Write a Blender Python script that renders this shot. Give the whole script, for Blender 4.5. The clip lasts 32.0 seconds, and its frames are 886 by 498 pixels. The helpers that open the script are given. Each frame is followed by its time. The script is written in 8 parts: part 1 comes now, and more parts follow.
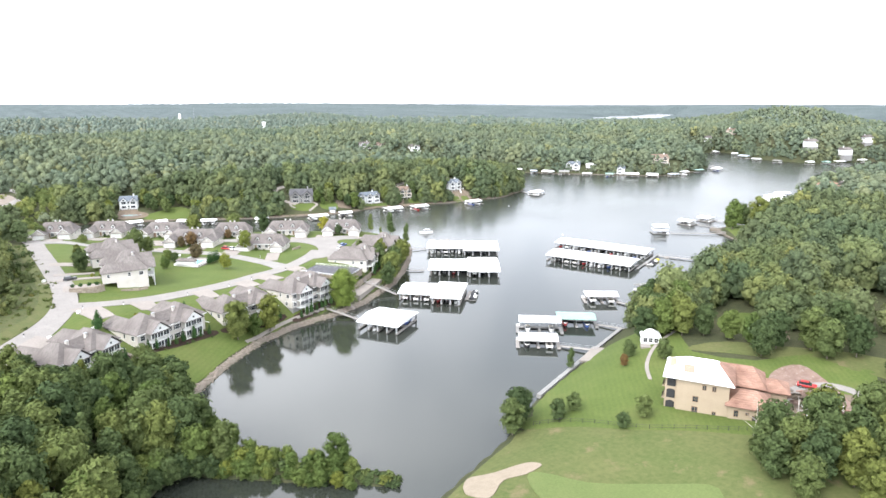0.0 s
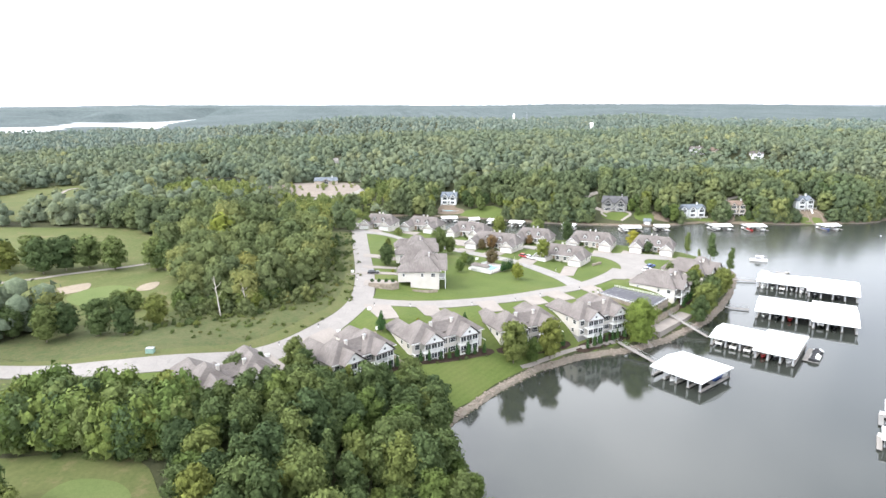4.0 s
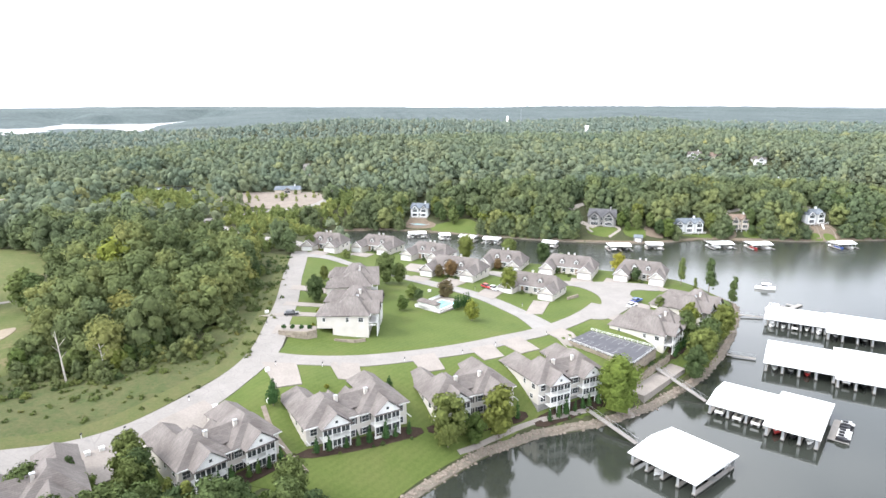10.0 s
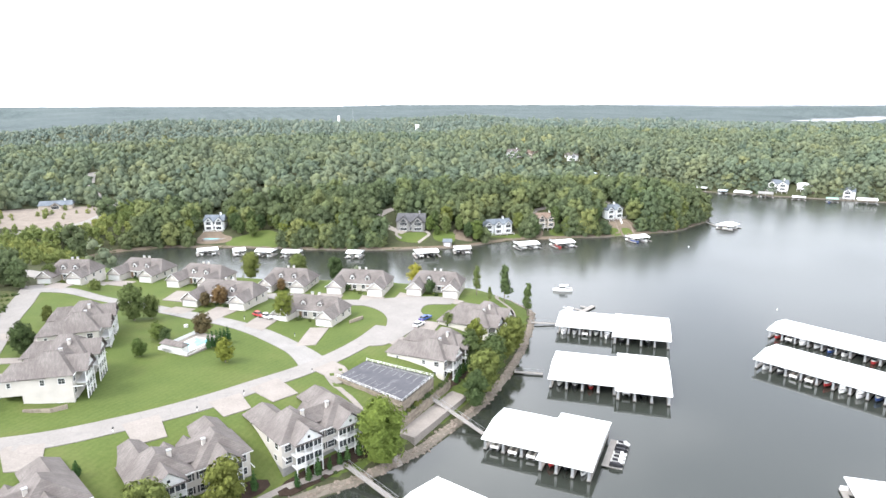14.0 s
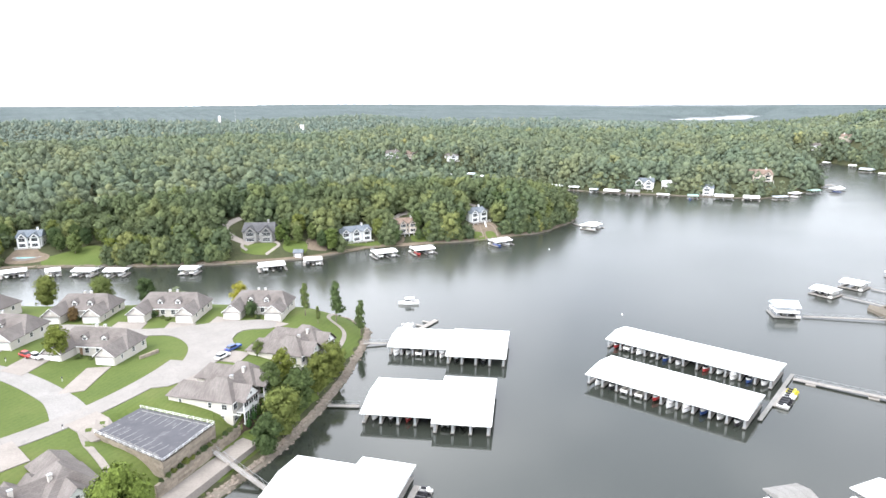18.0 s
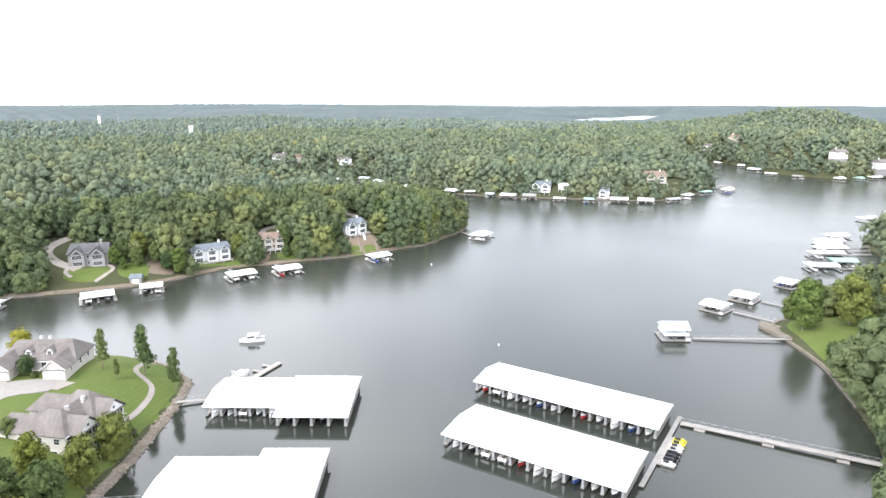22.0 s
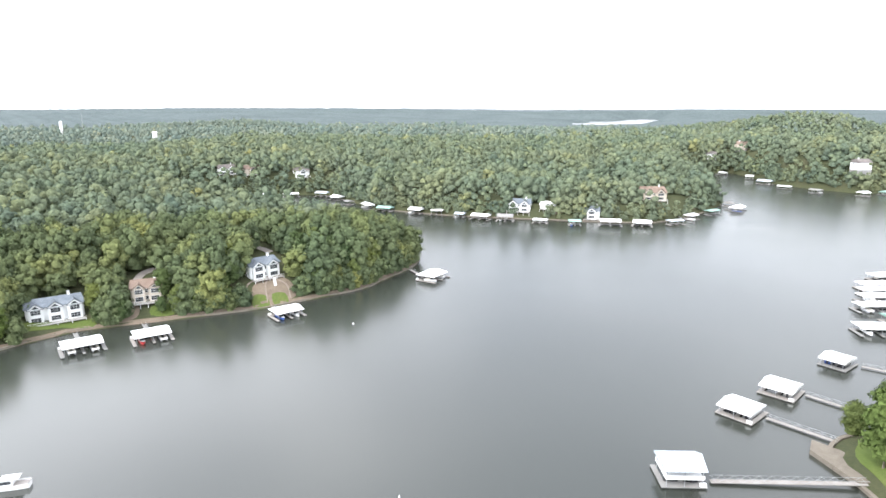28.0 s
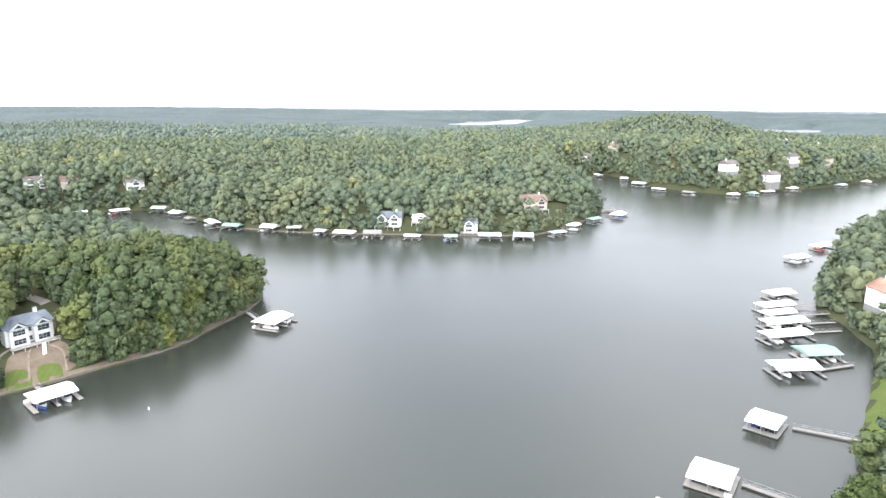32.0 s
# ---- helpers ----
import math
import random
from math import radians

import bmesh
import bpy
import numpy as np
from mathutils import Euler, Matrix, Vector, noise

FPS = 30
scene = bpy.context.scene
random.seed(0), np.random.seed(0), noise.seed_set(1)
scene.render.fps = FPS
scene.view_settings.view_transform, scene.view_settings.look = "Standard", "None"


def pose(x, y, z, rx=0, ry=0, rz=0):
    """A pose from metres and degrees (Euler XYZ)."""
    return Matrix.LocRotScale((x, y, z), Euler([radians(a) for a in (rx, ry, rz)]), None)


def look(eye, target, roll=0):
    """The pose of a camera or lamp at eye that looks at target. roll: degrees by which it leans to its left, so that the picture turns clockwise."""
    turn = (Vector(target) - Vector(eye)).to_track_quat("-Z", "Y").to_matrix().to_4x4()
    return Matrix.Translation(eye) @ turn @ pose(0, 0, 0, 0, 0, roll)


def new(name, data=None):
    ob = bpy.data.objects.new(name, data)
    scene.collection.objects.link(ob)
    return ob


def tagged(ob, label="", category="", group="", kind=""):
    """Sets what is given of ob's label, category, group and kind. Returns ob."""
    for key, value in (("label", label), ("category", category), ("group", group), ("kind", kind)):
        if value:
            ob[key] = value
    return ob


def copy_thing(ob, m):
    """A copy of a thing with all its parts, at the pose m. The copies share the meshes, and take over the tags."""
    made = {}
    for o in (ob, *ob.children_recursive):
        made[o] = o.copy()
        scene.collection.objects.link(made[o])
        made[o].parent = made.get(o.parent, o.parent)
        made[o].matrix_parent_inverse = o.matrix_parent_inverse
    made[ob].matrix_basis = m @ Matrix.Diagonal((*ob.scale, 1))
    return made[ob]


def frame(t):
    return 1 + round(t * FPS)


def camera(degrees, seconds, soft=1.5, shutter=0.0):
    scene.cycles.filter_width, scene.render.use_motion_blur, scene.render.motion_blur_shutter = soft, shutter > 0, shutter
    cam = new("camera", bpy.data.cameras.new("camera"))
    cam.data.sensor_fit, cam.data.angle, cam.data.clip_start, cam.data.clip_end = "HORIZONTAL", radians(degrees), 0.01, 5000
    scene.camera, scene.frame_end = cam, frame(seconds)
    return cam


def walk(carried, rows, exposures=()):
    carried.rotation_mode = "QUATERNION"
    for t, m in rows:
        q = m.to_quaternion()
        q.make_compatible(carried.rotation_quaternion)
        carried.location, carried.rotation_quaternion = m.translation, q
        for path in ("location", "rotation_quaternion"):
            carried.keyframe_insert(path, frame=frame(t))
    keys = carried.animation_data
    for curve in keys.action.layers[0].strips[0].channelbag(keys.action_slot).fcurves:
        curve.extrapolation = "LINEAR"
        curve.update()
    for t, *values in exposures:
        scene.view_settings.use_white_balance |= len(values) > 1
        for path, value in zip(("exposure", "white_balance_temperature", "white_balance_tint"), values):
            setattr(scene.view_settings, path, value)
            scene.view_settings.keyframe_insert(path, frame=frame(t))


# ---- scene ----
cam = camera(69.64, 32.0)
# seconds, east, north, height, tilt, lean and heading in degrees
PATH = [
    (0.0, -24.49, -60.15, 81.66, 76.878, 0.04, -28.83),
    (0.5, -21.45, -57.15, 81.69, 76.887, 0.02, -28.94),
    (1.0, -18.83, -53.81, 81.70, 76.878, -0.01, -27.19),
    (1.5, -16.93, -50.34, 81.66, 76.833, -0.04, -15.95),
    (2.0, -15.39, -47.37, 81.61, 76.803, -0.07, -2.78),
    (2.5, -13.65, -44.09, 81.60, 76.814, -0.09, -0.27),
    (3.0, -12.04, -40.31, 81.62, 76.865, -0.09, -0.22),
    (3.5, -10.55, -36.42, 81.63, 76.919, -0.09, -0.14),
    (5.5, -7.13, -21.04, 81.51, 76.988, -0.12, -0.08),
    (6.0, -6.46, -16.87, 81.47, 77.010, -0.13, -0.08),
    (6.5, -5.46, -12.57, 81.43, 77.042, -0.12, -0.09),
    (7.0, -4.02, -8.16, 81.38, 77.071, -0.10, -0.05),
    (7.5, -2.20, -3.94, 81.31, 77.085, -0.08, -0.03),
    (8.0, -0.01, 0.31, 81.26, 77.097, -0.06, -0.08),
    (8.5, 2.30, 4.43, 81.23, 77.107, -0.05, -0.13),
    (9.0, 4.97, 8.33, 81.21, 77.115, -0.04, -0.15),
    (9.5, 7.99, 12.12, 81.22, 77.122, -0.03, -0.12),
    (10.0, 11.05, 15.87, 81.25, 77.121, -0.02, -0.14),
    (10.5, 14.25, 19.42, 81.29, 77.117, -0.01, -0.17),
    (11.0, 17.58, 22.87, 81.36, 77.115, -0.01, -0.18),
    (11.5, 20.96, 26.32, 81.42, 77.104, -0.01, -0.22),
    (12.0, 24.51, 29.70, 81.48, 77.093, -0.04, -0.22),
    (12.5, 28.45, 32.91, 81.53, 77.076, -0.09, -1.46),
    (13.0, 32.30, 35.77, 81.55, 77.050, -0.15, -6.54),
    (13.5, 36.10, 38.17, 81.56, 77.025, -0.19, -11.24),
    (15.5, 52.00, 45.65, 81.54, 77.015, -0.27, -16.29),
    (16.0, 56.15, 47.06, 81.53, 77.011, -0.27, -17.70),
    (16.5, 60.43, 48.45, 81.51, 76.997, -0.26, -19.05),
    (17.0, 64.66, 49.70, 81.49, 76.983, -0.23, -20.38),
    (17.5, 68.87, 50.99, 81.48, 76.962, -0.20, -21.53),
    (18.0, 72.84, 52.58, 81.46, 76.953, -0.16, -22.56),
    (18.5, 76.70, 54.46, 81.41, 76.934, -0.11, -24.82),
    (19.0, 80.44, 56.49, 81.33, 76.920, -0.06, -26.08),
    (19.5, 84.23, 58.81, 81.26, 76.922, -0.02, -26.08),
    (20.0, 87.98, 61.42, 81.20, 76.919, 0.02, -26.09),
    (20.5, 92.13, 64.30, 81.18, 76.918, 0.03, -27.91),
    (21.0, 97.39, 68.09, 81.19, 76.932, 0.05, -30.15),
    (21.5, 102.91, 72.25, 81.23, 76.954, 0.06, -30.17),
    (22.0, 108.55, 76.75, 81.25, 76.956, 0.07, -30.20),
    (22.5, 113.87, 81.20, 81.29, 76.962, 0.09, -30.26),
    (23.0, 119.49, 85.64, 81.32, 76.965, 0.10, -30.29),
    (23.5, 125.28, 90.14, 81.35, 76.983, 0.11, -30.28),
    (24.0, 131.09, 94.79, 81.39, 77.012, 0.12, -30.29),
    (24.5, 136.74, 99.44, 81.41, 77.033, 0.13, -30.32),
    (25.0, 142.34, 104.33, 81.42, 77.047, 0.14, -30.37),
    (25.5, 147.94, 109.46, 81.44, 77.068, 0.13, -30.35),
    (27.5, 170.06, 130.18, 81.57, 77.223, 0.05, -30.25),
    (28.0, 175.38, 135.24, 81.62, 77.269, 0.03, -30.22),
    (28.5, 180.55, 140.24, 81.70, 77.314, 0.01, -30.24),
    (29.0, 185.84, 145.85, 81.79, 77.336, 0.02, -30.26),
    (29.5, 191.13, 151.56, 81.87, 77.337, 0.04, -30.27),
    (30.0, 196.40, 157.23, 81.93, 77.325, 0.08, -30.30),
    (30.5, 201.67, 162.76, 81.98, 77.304, 0.12, -30.30),
    (31.0, 206.93, 167.96, 82.02, 77.271, 0.17, -30.36),
    (31.5, 212.13, 172.62, 82.08, 77.261, 0.22, -33.39),
    (32.0, 217.37, 177.11, 82.15, 77.280, 0.28, -40.92),
]
walk(cam, [(t, pose(x, y, z, tilt, 0, turn) @ pose(0, 0, 0, 0, 0, lean)) for t, x, y, z, tilt, lean, turn in PATH])

# ==== world and light: a bright overcast noon ====
world = bpy.data.worlds.new("overcast_sky")
scene.world = world
world.use_nodes = True
wn, wl = world.node_tree.nodes, world.node_tree.links
wn.clear()
w_out = wn.new("ShaderNodeOutputWorld")
w_bg = wn.new("ShaderNodeBackground")
w_sky = wn.new("ShaderNodeTexSky")
w_sky.sky_type = "NISHITA"
w_sky.sun_disc = False
w_sky.sun_elevation, w_sky.sun_rotation = radians(47), radians(251)
w_dim = wn.new("ShaderNodeVectorMath")
w_dim.operation = "SCALE"
w_dim.inputs["Scale"].default_value = 0.10
w_map = wn.new("ShaderNodeMapping")
w_map.inputs["Scale"].default_value = (1.5, 1.5, 2.6)
w_co = wn.new("ShaderNodeTexCoord")
w_noise = wn.new("ShaderNodeTexNoise")
w_noise.inputs["Scale"].default_value = 1.6
w_noise.inputs["Detail"].default_value = 5.0
w_noise.inputs["Roughness"].default_value = 0.55
w_ramp = wn.new("ShaderNodeValToRGB")
w_ramp.color_ramp.elements[0].position, w_ramp.color_ramp.elements[0].color = 0.34, (0.62, 0.66, 0.73, 1)
w_ramp.color_ramp.elements[1].position, w_ramp.color_ramp.elements[1].color = 0.62, (1.13, 1.15, 1.19, 1)
w_mix = wn.new("ShaderNodeMix")
w_mix.data_type = "RGBA"
w_mix.inputs["Factor"].default_value = 0.88
wl.new(w_co.outputs["Generated"], w_map.inputs["Vector"])
wl.new(w_map.outputs["Vector"], w_noise.inputs["Vector"])
wl.new(w_noise.outputs["Fac"], w_ramp.inputs["Fac"])
wl.new(w_sky.outputs["Color"], w_dim.inputs[0])
wl.new(w_dim.outputs["Vector"], w_mix.inputs["A"])
wl.new(w_ramp.outputs["Color"], w_mix.inputs["B"])
# the overcast is brighter towards the veiled sun in the west
w_side = wn.new("ShaderNodeVectorMath")
w_side.operation = "DOT_PRODUCT"
w_side.inputs[1].default_value = (-0.95, -0.32, 0.0)
w_lift = wn.new("ShaderNodeMapRange")
for key, v in (("From Min", -1.0), ("From Max", 1.0), ("To Min", 0.62), ("To Max", 1.40)):
    w_lift.inputs[key].default_value = v
w_glow = wn.new("ShaderNodeVectorMath")
w_glow.operation = "SCALE"
wl.new(w_co.outputs["Generated"], w_side.inputs[0])
wl.new(w_side.outputs["Value"], w_lift.inputs["Value"])
wl.new(w_mix.outputs["Result"], w_glow.inputs[0])
wl.new(w_lift.outputs["Result"], w_glow.inputs["Scale"])
# and brighter in the haze low over the horizon
w_up = wn.new("ShaderNodeSeparateXYZ")
w_low = wn.new("ShaderNodeMapRange")
for key, v in (("From Min", 0.10), ("From Max", 0.62), ("To Min", 1.32), ("To Max", 0.98)):
    w_low.inputs[key].default_value = v
w_haze = wn.new("ShaderNodeVectorMath")
w_haze.operation = "SCALE"
wl.new(w_co.outputs["Generated"], w_up.inputs["Vector"])
wl.new(w_up.outputs["Z"], w_low.inputs["Value"])
wl.new(w_glow.outputs["Vector"], w_haze.inputs[0])
wl.new(w_low.outputs["Result"], w_haze.inputs["Scale"])
w_tint = wn.new("ShaderNodeVectorMath")
w_tint.operation = "MULTIPLY"
w_tint.inputs[1].default_value = (1.0, 1.0, 1.02)
wl.new(w_haze.outputs["Vector"], w_tint.inputs[0])
wl.new(w_tint.outputs["Vector"], w_bg.inputs["Color"])
w_bg.inputs["Strength"].default_value = 1.55
wl.new(w_bg.outputs["Background"], w_out.inputs["Surface"])
sun_data = bpy.data.lights.new("sun", "SUN")
sun_data.energy, sun_data.angle, sun_data.color = 1.5, radians(18), (1.0, 0.96, 0.90)
sun_lamp = new("sun", sun_data)
sun_lamp.matrix_world = look((0, 0, 500), (440, 150, 0))
scene.view_settings.exposure = 1.21

# ==== small mesh tools ====
class Shape:
    """Corners and faces of one mesh, gathered piece by piece."""

    def __init__(self):
        self.v, self.f = [], []

    def add(self, verts, faces):
        k = len(self.v)
        self.v.extend(verts)
        self.f.extend([tuple(i + k for i in f) for f in faces])
        return self

    def box(self, x0, x1, y0, y1, z0, z1):
        return self.add([(x0, y0, z0), (x1, y0, z0), (x1, y1, z0), (x0, y1, z0), (x0, y0, z1), (x1, y0, z1), (x1, y1, z1), (x0, y1, z1)],
                        [(3, 2, 1, 0), (4, 5, 6, 7), (0, 1, 5, 4), (1, 2, 6, 5), (2, 3, 7, 6), (3, 0, 4, 7)])

    def prism(self, ring, z0, z1):
        """A flat-topped block on a ring of corners that runs to the left."""
        n = len(ring)
        return self.add([(x, y, z0) for x, y in ring] + [(x, y, z1) for x, y in ring],
                        [tuple(range(n - 1, -1, -1)), tuple(range(n, 2 * n))] + [(i, (i + 1) % n, n + (i + 1) % n, n + i) for i in range(n)])

    def profile(self, pts, x0, x1):
        """A block with the outline pts in the y-z plane, drawn out along x."""
        n = len(pts)
        return self.add([(x0, y, z) for y, z in pts] + [(x1, y, z) for y, z in pts],
                        [tuple(range(n - 1, -1, -1)), tuple(range(n, 2 * n))] + [(i, (i + 1) % n, n + (i + 1) % n, n + i) for i in range(n)])

    def bar(self, a, b, r, sides=5, r1=None):
        """A round bar from a to b."""
        a, b = Vector(a), Vector(b)
        q = (b - a).to_track_quat("Z", "Y")
        r1 = r if r1 is None else r1
        ring = [Vector((math.cos(math.tau * i / sides), math.sin(math.tau * i / sides), 0)) for i in range(sides)]
        verts = [tuple(a + q @ (p * r)) for p in ring] + [tuple(b + q @ (p * r1)) for p in ring]
        return self.add(verts, [(i, (i + 1) % sides, sides + (i + 1) % sides, sides + i) for i in range(sides)]
                        + [tuple(range(sides - 1, -1, -1)), tuple(range(sides, 2 * sides))])

    def hip(self, x0, x1, y0, y1, z, rise, end0, end1, thick=0.18):
        """A roof over a box with its ridge along x; end0, end1: how far the ridge stays back from each end (0: a gable)."""
        ym = (y0 + y1) / 2
        top = [(x0, y0, z), (x1, y0, z), (x1, y1, z), (x0, y1, z), (x0 + end0, ym, z + rise), (x1 - end1, ym, z + rise)]
        low = [(x, y, zz - thick) for x, y, zz in top[:4]]
        ends = ([(1, 2, 5)] if end1 else []) + ([(3, 0, 4)] if end0 else [])
        return self.add(top + low, [(0, 1, 5, 4), (2, 3, 4, 5), *ends, (9, 8, 7, 6), (6, 7, 1, 0), (7, 8, 2, 1), (8, 9, 3, 2), (9, 6, 0, 3)])

    def hip_y(self, x0, x1, y0, y1, z, rise, end0, end1, thick=0.18):
        """The same with the ridge along y."""
        xm = (x0 + x1) / 2
        top = [(x0, y0, z), (x1, y0, z), (x1, y1, z), (x0, y1, z), (xm, y0 + end0, z + rise), (xm, y1 - end1, z + rise)]
        low = [(x, y, zz - thick) for x, y, zz in top[:4]]
        ends = ([(0, 1, 4)] if end0 else []) + ([(2, 3, 5)] if end1 else [])
        return self.add(top + low, [*ends, (1, 2, 5, 4), (3, 0, 4, 5), (9, 8, 7, 6), (6, 7, 1, 0), (7, 8, 2, 1), (8, 9, 3, 2), (9, 6, 0, 3)])

    def mesh(self, name, mat, smooth=False):
        me = bpy.data.meshes.new(name)
        me.from_pydata(self.v, [], self.f)
        me.materials.append(mat)
        if smooth:
            me.polygons.foreach_set("use_smooth", [True] * len(me.polygons))
        me.update()
        return me


def part(name, shape, mat, parent=None, label="", m=None):
    """One mesh object, under a thing or a part."""
    ob = new(name, shape if isinstance(shape, bpy.types.Mesh) else shape.mesh(name, mat))
    if parent is not None:
        ob.parent = parent
    if m is not None:
        ob.matrix_basis = m
    if label:
        ob["label"] = label
    return ob


def thing(name, label, category, group="", m=None):
    """An empty at the base of a thing, which holds its parts."""
    ob = new(name)
    ob.empty_display_size = 0.3
    if m is not None:
        ob.matrix_basis = m
    return tagged(ob, label, category, group)


def array_mesh(name, verts, tris, mat, tone=None, smooth=True):
    """A mesh from arrays of corners and triangles."""
    me = bpy.data.meshes.new(name)
    verts, tris = np.asarray(verts, np.float32), np.asarray(tris, np.int32)
    me.vertices.add(len(verts))
    me.vertices.foreach_set("co", verts.ravel())
    me.loops.add(tris.size)
    me.loops.foreach_set("vertex_index", tris.ravel())
    me.polygons.add(len(tris))
    me.polygons.foreach_set("loop_start", np.arange(0, tris.size, 3, dtype=np.int32))
    me.update(calc_edges=True)
    me.polygons.foreach_set("use_smooth", np.full(len(tris), smooth))
    if tone is not None:
        at = me.attributes.new("tone", "FLOAT", "POINT")
        at.data.foreach_set("value", np.asarray(tone, np.float32))
    me.materials.append(mat)
    return me

# ==== materials ====
def material(name, build, rough=0.8, metal=0.0, spec=0.3):
    """A node material; build(nodes, links, shader) wires what the plain shader does not have."""
    m = bpy.data.materials.new(name)
    m.use_nodes = True
    n, l = m.node_tree.nodes, m.node_tree.links
    sh = n["Principled BSDF"]
    sh.inputs["Roughness"].default_value = rough
    sh.inputs["Metallic"].default_value = metal
    sh.inputs["Specular IOR Level"].default_value = spec
    build(n, l, sh)
    return m


def noise_node(n, l, size, detail=3.0, rough=0.55, stretch=None, space="Object"):
    """World-sized noise: size is the width of one blotch in metres."""
    co = n.new("ShaderNodeTexCoord")
    t = n.new("ShaderNodeTexNoise")
    t.inputs["Scale"].default_value = 1.0 / size
    t.inputs["Detail"].default_value = detail
    t.inputs["Roughness"].default_value = rough
    if stretch:
        mp = n.new("ShaderNodeMapping")
        mp.inputs["Scale"].default_value = stretch
        l.new(co.outputs[space], mp.inputs["Vector"])
        l.new(mp.outputs["Vector"], t.inputs["Vector"])
    else:
        l.new(co.outputs[space], t.inputs["Vector"])
    return t.outputs["Fac"]


def ramp_node(n, l, fac, stops):
    r = n.new("ShaderNodeValToRGB")
    while len(r.color_ramp.elements) < len(stops):
        r.color_ramp.elements.new(0.5)
    for e, (p, c) in zip(r.color_ramp.elements, stops):
        e.position, e.color = p, (*c, 1)
    l.new(fac, r.inputs["Fac"])
    return r.outputs["Color"]


def mix_node(n, l, fac, a, b, mode="MIX"):
    x = n.new("ShaderNodeMix")
    x.data_type, x.blend_type = "RGBA", mode
    for key, v in (("Factor", fac), ("A", a), ("B", b)):
        if isinstance(v, (int, float)):
            x.inputs[key].default_value = v
        elif isinstance(v, tuple):
            x.inputs[key].default_value = (*v, 1)
        else:
            l.new(v, x.inputs[key])
    return x.outputs["Result"]


def bump_node(n, l, sh, fac, strength=0.4, dist=0.05):
    b = n.new("ShaderNodeBump")
    b.inputs["Strength"].default_value, b.inputs["Distance"].default_value = strength, dist
    l.new(fac, b.inputs["Height"])
    l.new(b.outputs["Normal"], sh.inputs["Normal"])


def blotchy(name, c0, c1, size, grain=0.3, rough=0.8, metal=0.0, spec=0.3, bump=0.3, wear=None, random_tone=0.0):
    """A surface of two tones in large blotches, with fine grain and, if given, a wear colour in patches."""
    def build(n, l, sh):
        big = noise_node(n, l, size)
        col = ramp_node(n, l, big, [(0.3, c0), (0.7, c1)])
        fine = noise_node(n, l, grain, 4.0, 0.65)
        col = mix_node(n, l, 0.35, col, ramp_node(n, l, fine, [(0.3, tuple(v * 0.7 for v in c0)), (0.7, tuple(min(1, v * 1.15) for v in c1))]))
        if wear:
            spot = noise_node(n, l, size * 0.45, 6.0, 0.7)
            mask = ramp_node(n, l, spot, [(0.56, (0, 0, 0)), (0.68, (1, 1, 1))])
            col = mix_node(n, l, mask, col, wear)
        if random_tone:
            info = n.new("ShaderNodeObjectInfo")
            tone = ramp_node(n, l, info.outputs["Random"], [(0, (1 - random_tone,) * 3), (1, (1 + random_tone,) * 3)])
            col = mix_node(n, l, 1.0, col, tone, "MULTIPLY")
        l.new(col, sh.inputs["Base Color"])
        if bump:
            bump_node(n, l, sh, fine, bump, grain * 0.2)
    return material(name, build, rough, metal, spec)


def foliage(name, dark, mid, light, source, contrast=0.3):
    """Leaves: tone by tree (source 'tone' attribute or the object's own random), by leaf and by noise."""
    def build(n, l, sh):
        if source == "tone":
            a = n.new("ShaderNodeAttribute")
            a.attribute_name = "tone"
            tree = a.outputs["Fac"]
        else:
            tree = n.new("ShaderNodeObjectInfo").outputs["Random"]
        gold = tuple(a * b for a, b in zip(light, (1.14, 1.03, 0.8)))
        col = ramp_node(n, l, tree, [(0.0, dark), (0.5, mid), (0.82, light), (1.0, gold)])
        isl = n.new("ShaderNodeNewGeometry").outputs["Random Per Island"]
        leaf = ramp_node(n, l, isl, [(0.0, (0.86, 0.87, 0.86)), (0.6, (1.0, 1.0, 1.0)), (1.0, (1.13, 1.12, 1.04))])
        col = mix_node(n, l, 1.0, col, leaf, "MULTIPLY")
        wide = ramp_node(n, l, noise_node(n, l, 60.0, 2.0), [(0.3, (0.85, 0.92, 0.9)), (0.7, (1.12, 1.06, 0.92))])
        col = mix_node(n, l, 1.0, col, wide, "MULTIPLY")
        tuft = noise_node(n, l, 1.2, 5.0, 0.75)
        spray = ramp_node(n, l, tuft, [(0.32, (1 - contrast,) * 3), (0.68, (1 + contrast, 1 + contrast, 1 + contrast * 0.8))])
        col = mix_node(n, l, 1.0, col, spray, "MULTIPLY")
        l.new(col, sh.inputs["Base Color"])
        bump_node(n, l, sh, tuft, 0.9, 0.9)
    return material(name, build, 0.85, 0.0, 0.03)


# Farther hills and shores: colour paler and bluer than bank woods, imitating haze.
M_HAZED_FOREST = foliage("hazed_forest_leaves", (0.096, 0.121, 0.098), (0.126, 0.152, 0.112), (0.152, 0.172, 0.110), "tone", 0.36)
# Distant hills: the haze of distance is put into paler, bluer leaves.
M_HAZED_FARFOREST = foliage("hazed_distant_leaves", (0.104, 0.132, 0.124), (0.132, 0.161, 0.149), (0.166, 0.188, 0.160), "tone", 0.2)
M_BANKWOOD = foliage("bank_wood_leaves", (0.072, 0.094, 0.060), (0.100, 0.125, 0.071), (0.146, 0.166, 0.078), "tone", 0.36)
M_NEARWOOD = foliage("near_wood_leaves", (0.076, 0.100, 0.056), (0.112, 0.138, 0.066), (0.172, 0.184, 0.076), "tone", 0.26)
